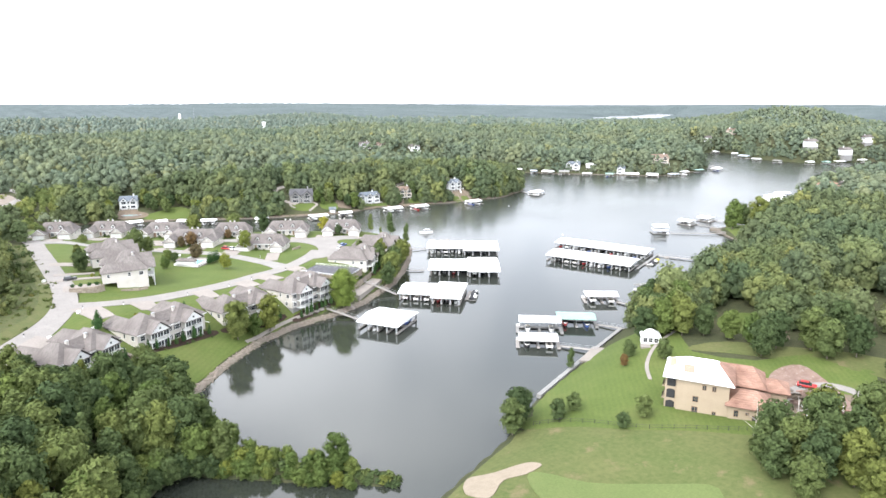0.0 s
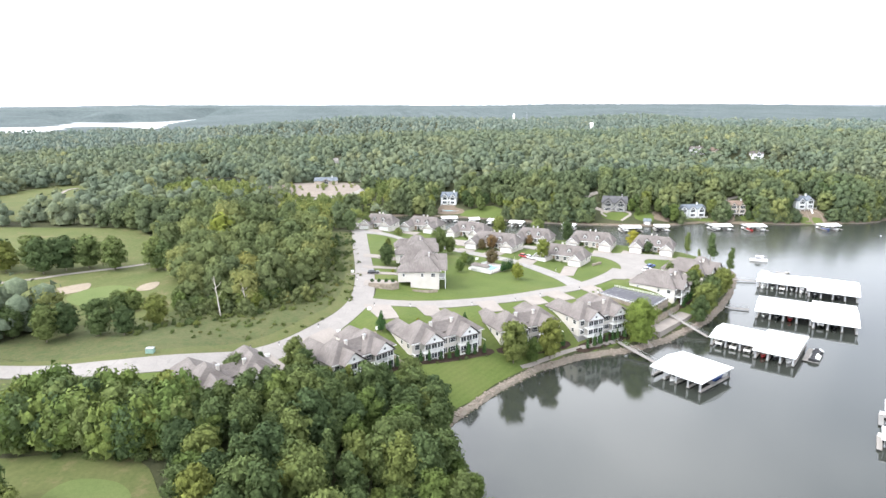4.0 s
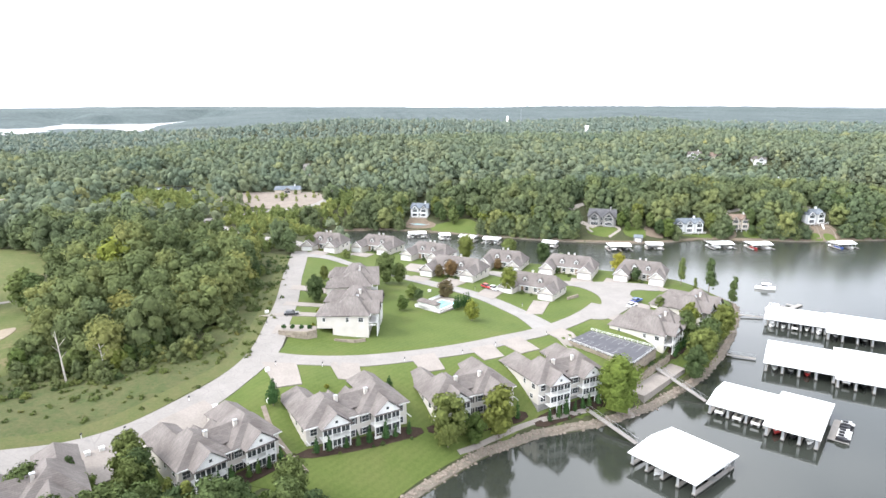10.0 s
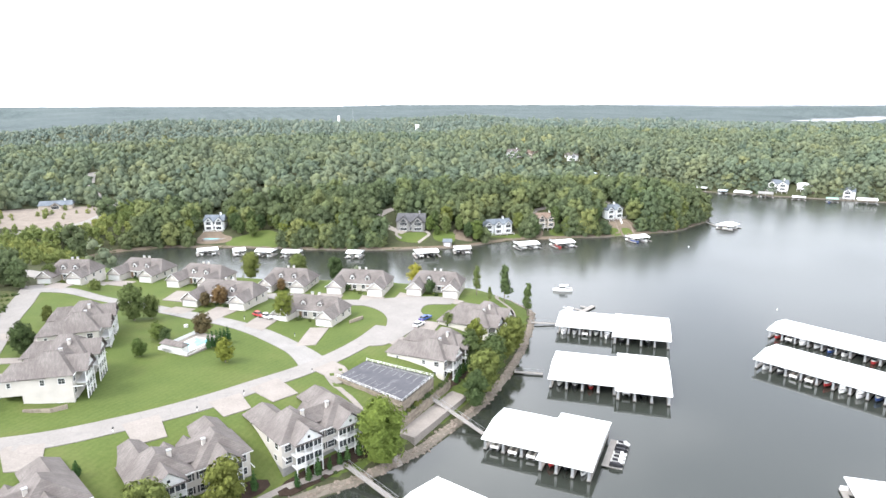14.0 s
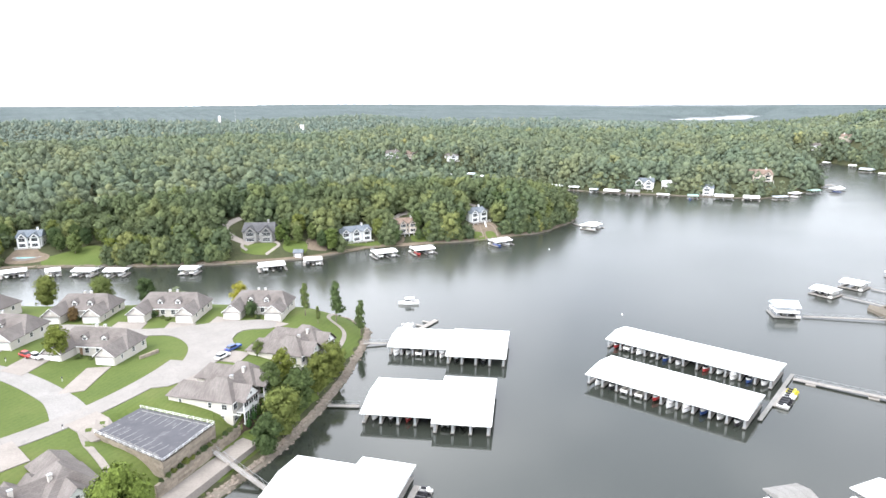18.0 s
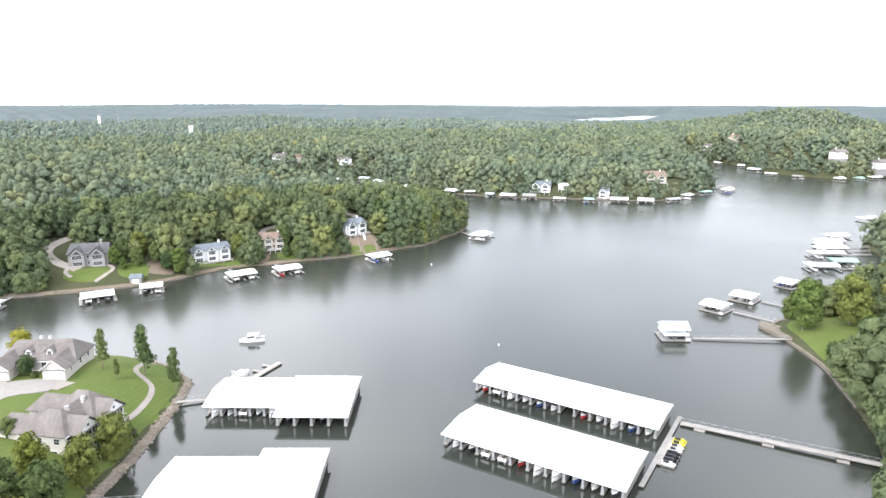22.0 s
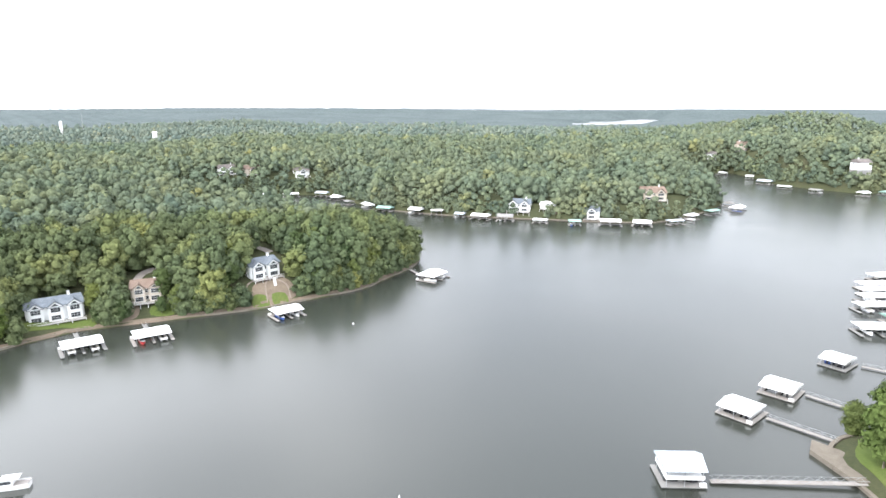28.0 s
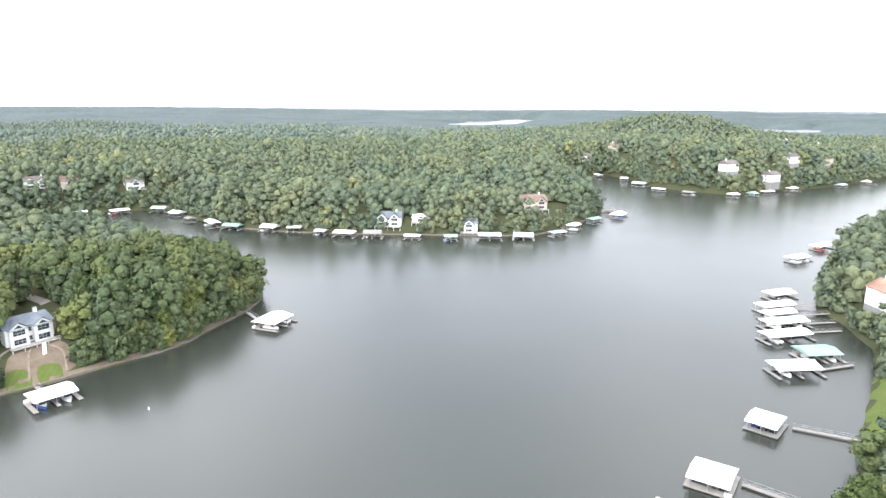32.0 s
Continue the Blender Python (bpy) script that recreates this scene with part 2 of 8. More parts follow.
M_SCRUBWOOD = foliage("young_wood_leaves", (0.120, 0.152, 0.060), (0.158, 0.188, 0.072), (0.200, 0.222, 0.080), "tone", 0.22)
M_SCRUBGRASS = foliage("weeds", (0.058, 0.082, 0.034), (0.080, 0.104, 0.040), (0.112, 0.120, 0.052), "tone", 0.3)
M_FRESH = foliage("fresh_leaves", (0.088, 0.136, 0.046), (0.098, 0.148, 0.050), (0.112, 0.160, 0.053), "random", 0.34)
M_TREE = foliage("tree_leaves", (0.052, 0.076, 0.038), (0.080, 0.108, 0.048), (0.118, 0.144, 0.056), "random", 0.3)
M_YELLOWGREEN = foliage("pale_leaves", (0.076, 0.110, 0.038), (0.099, 0.134, 0.045), (0.130, 0.160, 0.052), "random")
M_YELLOW = foliage("yellowing_leaves", (0.135, 0.155, 0.036), (0.175, 0.186, 0.042), (0.215, 0.215, 0.05), "random")
M_RUST = foliage("rusty_leaves", (0.085, 0.070, 0.042), (0.115, 0.080, 0.046), (0.15, 0.095, 0.05), "random")
M_EVERGREEN = foliage("evergreen_needles", (0.034, 0.072, 0.03), (0.044, 0.088, 0.034), (0.06, 0.105, 0.04), "random")
M_BARK = blotchy("bark", (0.10, 0.08, 0.06), (0.20, 0.17, 0.14), 0.5, 0.1, 0.9)
M_DEADWOOD = blotchy("bare_wood", (0.34, 0.31, 0.28), (0.46, 0.43, 0.39), 0.6, 0.1, 0.9)


def build_ground(n, l, sh):
    big = noise_node(n, l, 24.0, 5.0, 0.6)
    col = ramp_node(n, l, big, [(0.28, (0.036, 0.044, 0.024)), (0.5, (0.050, 0.056, 0.030)), (0.72, (0.074, 0.066, 0.042))])
    fine = noise_node(n, l, 1.3, 6.0, 0.7)
    col = mix_node(n, l, 0.5, col, ramp_node(n, l, fine, [(0.3, (0.034, 0.044, 0.022)), (0.7, (0.080, 0.080, 0.040))]))
    l.new(col, sh.inputs["Base Color"])
    bump_node(n, l, sh, fine, 0.7, 0.5)


M_GROUND = material("woodland_ground", build_ground, 0.95, 0, 0.1)


def build_lawn(n, l, sh):
    big = noise_node(n, l, 14.0, 5.0, 0.6)
    col = ramp_node(n, l, big, [(0.3, (0.060, 0.088, 0.020)), (0.5, (0.080, 0.108, 0.027)), (0.72, (0.112, 0.122, 0.042))])
    wave = n.new("ShaderNodeTexWave")
    wave.inputs["Scale"].default_value = 0.22
    wave.inputs["Distortion"].default_value = 2.2
    wave.inputs["Detail"].default_value = 2.0
    co = n.new("ShaderNodeTexCoord")
    mp = n.new("ShaderNodeMapping")
    mp.inputs["Rotation"].default_value = (0, 0, 0.65)
    l.new(co.outputs["Object"], mp.inputs["Vector"])
    l.new(mp.outputs["Vector"], wave.inputs["Vector"])
    stripe = ramp_node(n, l, wave.outputs["Fac"], [(0.3, (0.95, 0.96, 0.94)), (0.7, (1.05, 1.04, 1.03))])
    col = mix_node(n, l, 1.0, col, stripe, "MULTIPLY")
    fine = noise_node(n, l, 0.7, 6.0, 0.75)
    col = mix_node(n, l, 0.4, col, ramp_node(n, l, fine, [(0.3, (0.046, 0.074, 0.018)), (0.7, (0.108, 0.132, 0.042))]))
    l.new(col, sh.inputs["Base Color"])
    bump_node(n, l, sh, fine, 0.5, 0.1)


M_LAWN = material("mown_lawn", build_lawn, 0.9, 0, 0.15)
M_ROUGH = blotchy("rough_grass", (0.056, 0.078, 0.030), (0.096, 0.094, 0.046), 3.0, 0.9, 0.95, spec=0.1, bump=1.0, wear=(0.044, 0.070, 0.024))
M_FAIRWAY = blotchy("golf_fairway", (0.070, 0.094, 0.031), (0.112, 0.115, 0.049), 16.0, 1.2, 0.95, spec=0.1, bump=0.3, wear=(0.142, 0.122, 0.066))
M_DRYGRASS = blotchy("dry_grass", (0.074, 0.094, 0.034), (0.108, 0.106, 0.050), 4.0, 0.6, 0.95, spec=0.1, bump=0.5, wear=(0.070, 0.092, 0.034))
M_GREEN = blotchy("golf_green", (0.090, 0.122, 0.042), (0.114, 0.138, 0.052), 8.0, 0.5, 0.9, spec=0.1, bump=0.1)
M_SAND = blotchy("bunker_sand", (0.215, 0.18, 0.138), (0.270, 0.230, 0.178), 2.0, 0.2, 0.95, spec=0.1)
M_DIRT = blotchy("bare_soil", (0.120, 0.094, 0.072), (0.185, 0.150, 0.115), 3.0, 0.3, 0.95, spec=0.1)
M_GRAVEL = blotchy("gravel_yard", (0.17, 0.145, 0.122), (0.25, 0.215, 0.185), 4.0, 0.4, 0.95, spec=0.1)


def build_road(n, l, sh):
    """Weathered concrete: blotches, grain, stained patches and thin dark cracks."""
    col = ramp_node(n, l, noise_node(n, l, 6.0, 4.0, 0.6), [(0.3, (0.205, 0.192, 0.180)), (0.7, (0.262, 0.246, 0.231))])
    fine = noise_node(n, l, 0.5, 5.0, 0.7)
    col = mix_node(n, l, 0.4, col, ramp_node(n, l, fine, [(0.3, (0.180, 0.168, 0.158)), (0.7, (0.275, 0.259, 0.244))]))
    patch = ramp_node(n, l, noise_node(n, l, 2.6, 6.0, 0.75), [(0.57, (0, 0, 0)), (0.66, (1, 1, 1))])
    col = mix_node(n, l, patch, col, (0.195, 0.186, 0.178))
    co = n.new("ShaderNodeTexCoord")
    v = n.new("ShaderNodeTexVoronoi")
    v.feature = "DISTANCE_TO_EDGE"
    v.inputs["Scale"].default_value = 0.24
    l.new(co.outputs["Object"], v.inputs["Vector"])
    crack = ramp_node(n, l, v.outputs["Distance"], [(0.0, (1, 1, 1)), (0.016, (0, 0, 0))])
    col = mix_node(n, l, crack, col, (0.190, 0.178, 0.167))
    l.new(col, sh.inputs["Base Color"])
    bump_node(n, l, sh, fine, 0.3, 0.05)


M_CONCRETE = material("concrete_road", build_road, 0.9, 0, 0.2)
M_DRIVE = blotchy("driveway_concrete", (0.218, 0.196, 0.177), (0.275, 0.248, 0.226), 4.0, 0.4, 0.9, spec=0.2)
M_ASPHALT = blotchy("asphalt", (0.066, 0.066, 0.076), (0.090, 0.090, 0.100), 4.0, 0.2, 0.85, spec=0.25, wear=(0.13, 0.13, 0.14))
M_OLDASPHALT = blotchy("patched_asphalt", (0.205, 0.196, 0.186), (0.268, 0.257, 0.246), 4.0, 0.4, 0.9, spec=0.2)
M_BRICKPAVE = blotchy("courtyard_paving", (0.150, 0.098, 0.078), (0.235, 0.168, 0.140), 2.0, 0.3, 0.9, spec=0.2, wear=(0.30, 0.26, 0.23))
M_PAINT = blotchy("line_paint", (0.24, 0.24, 0.24), (0.33, 0.33, 0.325), 1.0, 0.1, 0.7)
M_ROCK = blotchy("riprap_rock", (0.13, 0.108, 0.088), (0.25, 0.21, 0.175), 1.2, 0.2, 0.9, spec=0.2, bump=0.8, random_tone=0.15)
M_STONEWALL = blotchy("retaining_stone", (0.19, 0.16, 0.125), (0.29, 0.25, 0.205), 1.0, 0.25, 0.9, spec=0.2, bump=0.8, random_tone=0.18)
M_SEAWALL = blotchy("shore_stone", (0.12, 0.104, 0.084), (0.19, 0.168, 0.138), 2.0, 0.3, 0.9, spec=0.2, bump=0.8)
M_MULCH = blotchy("dark_mulch", (0.03, 0.022, 0.018), (0.06, 0.042, 0.032), 1.0, 0.15, 0.95, spec=0.1, bump=0.8)


def build_shingle(c0, c1):
    def build(n, l, sh):
        big = noise_node(n, l, 5.0, 2.0)
        col = ramp_node(n, l, big, [(0.3, c0), (0.7, c1)])
        co = n.new("ShaderNodeTexCoord")
        br = n.new("ShaderNodeTexBrick")
        br.inputs["Scale"].default_value = 1.0
        br.inputs["Brick Width"].default_value, br.inputs["Row Height"].default_value = 0.9, 0.28
        br.inputs["Mortar Size"].default_value = 0.02
        br.inputs["Color1"].default_value = (1.1, 1.1, 1.1, 1)
        br.inputs["Color2"].default_value = (0.86, 0.86, 0.86, 1)
        br.inputs["Mortar"].default_value = (0.7, 0.7, 0.7, 1)
        l.new(co.outputs["Object"], br.inputs["Vector"])
        col = mix_node(n, l, 1.0, col, br.outputs["Color"], "MULTIPLY")
        stain = ramp_node(n, l, noise_node(n, l, 3.2, 5.0, 0.65, (1.0, 1.0, 0.45)), [(0.48, (1, 1, 1)), (0.72, (0.84, 0.83, 0.83))])
        col = mix_node(n, l, 1.0, col, stain, "MULTIPLY")
        l.new(col, sh.inputs["Base Color"])
        bump_node(n, l, sh, noise_node(n, l, 0.15, 3.0), 0.5, 0.03)
    return build


M_SHINGLE = material("grey_brown_shingles", build_shingle((0.132, 0.117, 0.110), (0.184, 0.167, 0.158)), 0.9, 0, 0.15)
M_SHINGLE_BLUE = material("blue_grey_shingles", build_shingle((0.125, 0.145, 0.168), (0.185, 0.208, 0.232)), 0.9, 0, 0.15)
M_SHINGLE_BROWN = material("brown_shingles", build_shingle((0.17, 0.125, 0.10), (0.25, 0.19, 0.155)), 0.9, 0, 0.15)
M_SHINGLE_DARK = material("charcoal_shingles", build_shingle((0.075, 0.075, 0.08), (0.12, 0.12, 0.125)), 0.9, 0, 0.15)
M_TERRACOTTA = material("terracotta_tiles", build_shingle((0.205, 0.118, 0.088), (0.345, 0.215, 0.165)), 0.85, 0, 0.2)


def build_siding(c0, c1):
    def build(n, l, sh):
        col = ramp_node(n, l, noise_node(n, l, 2.5, 4.0), [(0.3, c0), (0.7, c1)])
        l.new(col, sh.inputs["Base Color"])
        co = n.new("ShaderNodeTexCoord")
        sp = n.new("ShaderNodeSeparateXYZ")
        l.new(co.outputs["Object"], sp.inputs["Vector"])
        mul = n.new("ShaderNodeMath")
        mul.operation = "MULTIPLY"
        mul.inputs[1].default_value = 5.0
        l.new(sp.outputs["Z"], mul.inputs[0])
        fr = n.new("ShaderNodeMath")
        fr.operation = "FRACT"
        l.new(mul.outputs["Value"], fr.inputs[0])
        bump_node(n, l, sh, fr.outputs["Value"], 0.5, 0.02)
    return build


M_SIDING = material("cream_siding", build_siding((0.44, 0.415, 0.38), (0.51, 0.485, 0.445)), 0.7, 0, 0.3)
M_SIDING_WHITE = material("white_siding", build_siding((0.60, 0.61, 0.60), (0.68, 0.69, 0.68)), 0.7, 0, 0.3)
M_SIDING_TAN = material("tan_siding", build_siding((0.40, 0.35, 0.29), (0.48, 0.43, 0.36)), 0.7, 0, 0.3)
M_STUCCO = blotchy("beige_stucco", (0.295, 0.238, 0.172), (0.345, 0.282, 0.208), 3.0, 0.15, 0.9, spec=0.2)
M_BLOCK = blotchy("grey_masonry", (0.19, 0.186, 0.18), (0.27, 0.265, 0.256), 1.5, 0.2, 0.9, spec=0.2, bump=0.6)
M_TRIM = blotchy("white_trim", (0.66, 0.665, 0.655), (0.72, 0.725, 0.715), 2.0, 0.2, 0.55)
M_METALROOF = blotchy("white_metal_roof", (0.78, 0.79, 0.79), (0.84, 0.85, 0.85), 7.0, 0.5, 0.45, spec=0.4, bump=0.05, wear=(0.72, 0.73, 0.73))
M_METALROOF_GREY = blotchy("pale_blue_metal_roof", (0.40, 0.45, 0.50), (0.48, 0.53, 0.58), 5.0, 0.5, 0.45, spec=0.4, bump=0.05)
M_METALROOF_GREEN = blotchy("green_metal_roof", (0.20, 0.32, 0.28), (0.27, 0.40, 0.35), 5.0, 0.5, 0.5, spec=0.4, bump=0.05)
M_UNDERLAY = blotchy("white_roof_underlay", (0.78, 0.80, 0.83), (0.86, 0.88, 0.90), 3.0, 0.4, 0.6)
M_DECK = blotchy("weathered_deck", (0.22, 0.205, 0.19), (0.32, 0.30, 0.28), 2.0, 0.25, 0.9, spec=0.2)
M_DECKCONC = blotchy("dock_concrete", (0.19, 0.186, 0.178), (0.26, 0.255, 0.246), 2.0, 0.25, 0.9, spec=0.2)
M_FLOAT = blotchy("black_float", (0.02, 0.02, 0.022), (0.035, 0.035, 0.038), 1.0, 0.2, 0.7)
M_STEEL = blotchy("galvanised_steel", (0.32, 0.33, 0.34), (0.42, 0.43, 0.44), 0.8, 0.1, 0.5, 0.6)
M_GEL = blotchy("white_gelcoat", (0.74, 0.74, 0.73), (0.80, 0.80, 0.79), 1.5, 0.2, 0.25, spec=0.5, bump=0)
M_GELRED = blotchy("red_gelcoat", (0.35, 0.03, 0.03), (0.42, 0.04, 0.04), 1.5, 0.2, 0.3, spec=0.5, bump=0)
M_GELBLUE = blotchy("blue_gelcoat", (0.03, 0.07, 0.25), (0.04, 0.09, 0.30), 1.5, 0.2, 0.3, spec=0.5, bump=0)
M_GELBLACK = blotchy("black_gelcoat", (0.02, 0.02, 0.025), (0.03, 0.03, 0.035), 1.5, 0.2, 0.3, spec=0.5, bump=0)
M_GELYELLOW = blotchy("yellow_gelcoat", (0.55, 0.50, 0.05), (0.62, 0.56, 0.07), 1.5, 0.2, 0.3, spec=0.5, bump=0)
M_CANVAS = blotchy("boat_canvas", (0.06, 0.08, 0.14), (0.09, 0.11, 0.18), 0.8, 0.1, 0.9)
M_TAN = blotchy("tan_canvas", (0.45, 0.38, 0.29), (0.52, 0.45, 0.35), 0.8, 0.1, 0.9)
M_VINYL = blotchy("cream_vinyl", (0.60, 0.56, 0.49), (0.68, 0.64, 0.57), 0.8, 0.1, 0.6)
M_TYRE = blotchy("rubber", (0.018, 0.018, 0.018), (0.03, 0.03, 0.03), 0.3, 0.05, 0.9)
M_IRON = blotchy("black_iron", (0.02, 0.02, 0.022), (0.04, 0.04, 0.042), 0.3, 0.05, 0.6)
M_WOODDARK = blotchy("brown_timber", (0.16, 0.10, 0.06), (0.26, 0.17, 0.11), 0.8, 0.1, 0.85)


def build_glass(n, l, sh):
    col = ramp_node(n, l, noise_node(n, l, 0.9, 2.0), [(0.35, (0.018, 0.022, 0.026)), (0.65, (0.06, 0.065, 0.07))])
    l.new(col, sh.inputs["Base Color"])


M_GLASS = material("window_glass", build_glass, 0.06, 0, 0.6)


def build_pool(n, l, sh):
    col = ramp_node(n, l, noise_node(n, l, 2.0, 2.0), [(0.35, (0.20, 0.55, 0.62)), (0.65, (0.30, 0.66, 0.72))])
    l.new(col, sh.inputs["Base Color"])
    bump_node(n, l, sh, noise_node(n, l, 0.6, 2.0), 0.2, 0.05)


M_POOL = material("pool_water", build_pool, 0.05, 0, 0.5)


def build_lake(n, l, sh):
    sh.inputs["IOR"].default_value = 1.45
    col = ramp_node(n, l, noise_node(n, l, 160.0, 3.0), [(0.35, (0.022, 0.026, 0.021)), (0.65, (0.031, 0.035, 0.029))])
    l.new(col, sh.inputs["Base Color"])
    calm = noise_node(n, l, 90.0, 4.0, 0.6, (1, 1, 1))
    # the cove lies sheltered; the open lake is ruffled by the wind
    co = n.new("ShaderNodeTexCoord")
    away = n.new("ShaderNodeVectorMath")
    away.operation = "DISTANCE"
    away.inputs[1].default_value = (40.0, 110.0, 0.0)
    l.new(co.outputs["Object"], away.inputs[0])
    open_lake = n.new("ShaderNodeMapRange")
    for key, v in (("From Min", 110.0), ("From Max", 290.0), ("To Min", 0.0), ("To Max", 0.20)):
        open_lake.inputs[key].default_value = v
    l.new(away.outputs["Value"], open_lake.inputs["Value"])
    rough = n.new("ShaderNodeMapRange")
    for key, v in (("From Min", 0.35), ("From Max", 0.7), ("To Min", 0.01), ("To Max", 0.05)):
        rough.inputs[key].default_value = v
    l.new(calm, rough.inputs["Value"])
    total = n.new("ShaderNodeMath")
    total.operation = "ADD"
    l.new(rough.outputs["Result"], total.inputs[0])
    l.new(open_lake.outputs["Result"], total.inputs[1])
    l.new(total.outputs["Value"], sh.inputs["Roughness"])
    small = noise_node(n, l, 0.9, 4.0, 0.6, (1.0, 1.8, 1.0))
    wide = noise_node(n, l, 7.0, 2.0, 0.5, (1.0, 1.6, 1.0))
    add = mix_node(n, l, 0.45, small, wide)
    bump_node(n, l, sh, add, 0.06, 0.3)


M_LAKE = material("lake_water", build_lake, 0.1, 0, 1.0)


# Far treetops; blue-grey distance haze is mixed into their base colour.
def build_hazed_treetops(n, l, sh):
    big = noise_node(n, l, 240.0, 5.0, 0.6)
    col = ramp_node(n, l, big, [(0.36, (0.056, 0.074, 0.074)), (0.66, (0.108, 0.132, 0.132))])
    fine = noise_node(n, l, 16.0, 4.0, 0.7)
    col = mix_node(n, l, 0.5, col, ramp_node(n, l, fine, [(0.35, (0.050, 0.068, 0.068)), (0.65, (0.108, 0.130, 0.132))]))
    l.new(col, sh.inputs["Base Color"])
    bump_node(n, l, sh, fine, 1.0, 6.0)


M_HAZED_TREETOPS = material("hazed_far_treetops", build_hazed_treetops, 0.9, 0, 0.1)

# ==== the lie of the land: shorelines and heights ====
# shores run in order; the land is to the left of none, a point is land when it is inside one of the rings
WEST_RING = [(-3000, -900), (-40, -900), (-34, 20), (-26, 62), (-22, 76), (-13, 79), (-6, 74), (10, 63), (26, 53),
             (29, 56), (14, 68), (2, 79), (-5, 87), (-8, 96), (-9, 108), (-8, 117), (-3, 124), (6, 136),
             (20, 151), (36, 161), (52, 166), (68, 175), (85, 190), (91, 196), (102, 210), (113, 227), (122, 243),
             (129, 257), (132, 265), (129, 279), (121, 292), (104, 301), (80, 312), (52, 322), (20, 333), (-12, 346),
             (-40, 362), (-62, 385), (-72, 402), (-56, 421), (-28, 428), (15, 415), (52, 400), (97, 387), (138, 384),
             (170, 396), (210, 391), (238, 388), (262, 391), (284, 394), (300, 404), (318, 415), (333, 431),
             (337, 450), (329, 492), (308, 560), (268, 650), (250, 714), (270, 724), (343, 718), (380, 702), (382, 640),
             (384, 598), (420, 541), (473, 490), (531, 444), (597, 456), (650, 479), (690, 530), (740, 590), (800, 640),
             (880, 640), (862, 600), (822, 545), (812, 500), (822, 452), (945, 420), (1091, 400), (1500, 420), (3000, 300),
             (9000, 900), (9000, 9000), (-9000, 9000), (-9000, -900)]
EAST_RING = [(-20, -900), (-14, 10), (16, 34), (37, 46), (57, 56), (79, 71), (105, 84), (138, 100), (160, 107),
             (200, 117), (240, 127), (270, 143), (286, 157), (296, 167), (307, 179), (317.5, 197), (321, 205.5), (334, 210),
             (352, 206), (368, 209), (383, 216), (444, 229), (467, 236), (489, 253), (500, 266), (544, 281), (571, 287), (620, 296), (689, 301),
             (760, 280), (900, 240), (1100, 190), (2000, 120), (9000, -200), (9000, -3000), (-20, -3000)]
# far arms of the lake, seen as bright strips below the horizon
FAR_LAKES = [[(-1652, 2273), (-1463, 2167), (-1380, 2215), (-1517, 2505), (-1957, 3169), (-1747, 2970), (-1940, 3388), (-1790, 3164), (-1438, 2639), (-1360, 2711), (-1448, 3055),
              (-1241, 2708), (-1227, 2955), (-1252, 3254), (-1416, 3764), (-1160, 3485), (-939, 2860), (-1046, 2781), (-995, 2492), (-1004, 2370), (-850, 1868), (-930, 1900), (-1011, 2052),
              (-1120, 2052), (-1200, 2063), (-1130, 1894), (-1080, 1683), (-1310, 1641)],
             [(1940, 2160), (2060, 2040), (2150, 2120), (2240, 2030), (2460, 2150), (2560, 2290), (2700, 2280), (3050, 2560), (3348, 3124), (2866, 2760), (2700, 2600), (2544, 2791), (2330, 2440), (2200, 2480)],
             [(2302, 1148), (2324, 964), (2392, 923), (2776, 1036), (2947, 1154), (2746, 1121), (2809, 1360)]]
# heights that the ground takes away from the shore: x, y, z, reach
HEIGHTS = [(-87, 129, 17, 1), (-60, 160, 16, 1), (-25, 164, 14.5, 1), (-31, 196, 16.6, 1), (-28, 184, 13.9, 1), (-18, 186, 13.0, 1), (-50, 186, 17, 1), (-12, 146, 8.5, 1), (-30, 130, 10.0, 1), (-25, 122, 7.0, 1), (-37, 118, 7.5, 1),
           (12, 158, 9, 1), (-50, 250, 15, 1), (-48, 296, 14.5, 1), (-5, 169, 12.2, 1), (6, 203, 11.6, 1), (30, 185, 10.5, 1), (44, 221, 9, 1), (54, 200, 9, 1), (66, 184, 9, 1),
           (78, 230, 8.6, 1), (85, 262, 8, 1), (105, 250, 7, 1), (55, 262, 8.4, 1), (10, 262, 10.5, 1), (30, 292, 8.4, 1), (-15, 300, 10, 1), (-30, 325, 10, 1), (-20, 235, 12.6, 1),
           (-60, 330, 14, 1), (-90, 400, 11, 2), (-100, 190, 17, 1), (-150, 215, 15, 2), (-150, 290, 17, 2), (-105, 250, 24, 1), (-85, 215, 20, 1), (-240, 330, 16, 2), (-90, 545, 13, 2),
           (-190, 480, 16, 2), (-60, 100, 14, 1), (-80, 60, 11, 1), (-140, 120, 14, 2), (-30, 110, 9, 1), (-48, 82, 8, 1), (-60, 20, 8, 2), (60, 470, 15, 2), (160, 470, 17, 2),
           (245, 455, 15, 2), (60, 600, 27, 3), (190, 640, 14, 2), (290, 480, 9, 1), (265, 520, 8, 1), (240, 570, 10, 1), (210, 620, 13, 1), (-40, 760, 30, 3), (450, 620, 14, 2), (520, 520, 10, 2), (950, 560, 34, 3), (1177, 716, 54, 4), (1050, 480, 22, 2),
           (98, 36, 6.5, 1), (120, 22, 8, 1), (80, 45, 5, 1), (60, 20, 4, 1), (60, -40, 6, 2), (150, 60, 10, 1), (190, 60, 12, 2), (260, 100, 9, 2), (330, 150, 7, 2),
           (450, 180, 8, 2), (600, 220, 9, 3), (800, 100, 24, 4), (300, -100, 20, 4), (350, 185, 5, 1)]
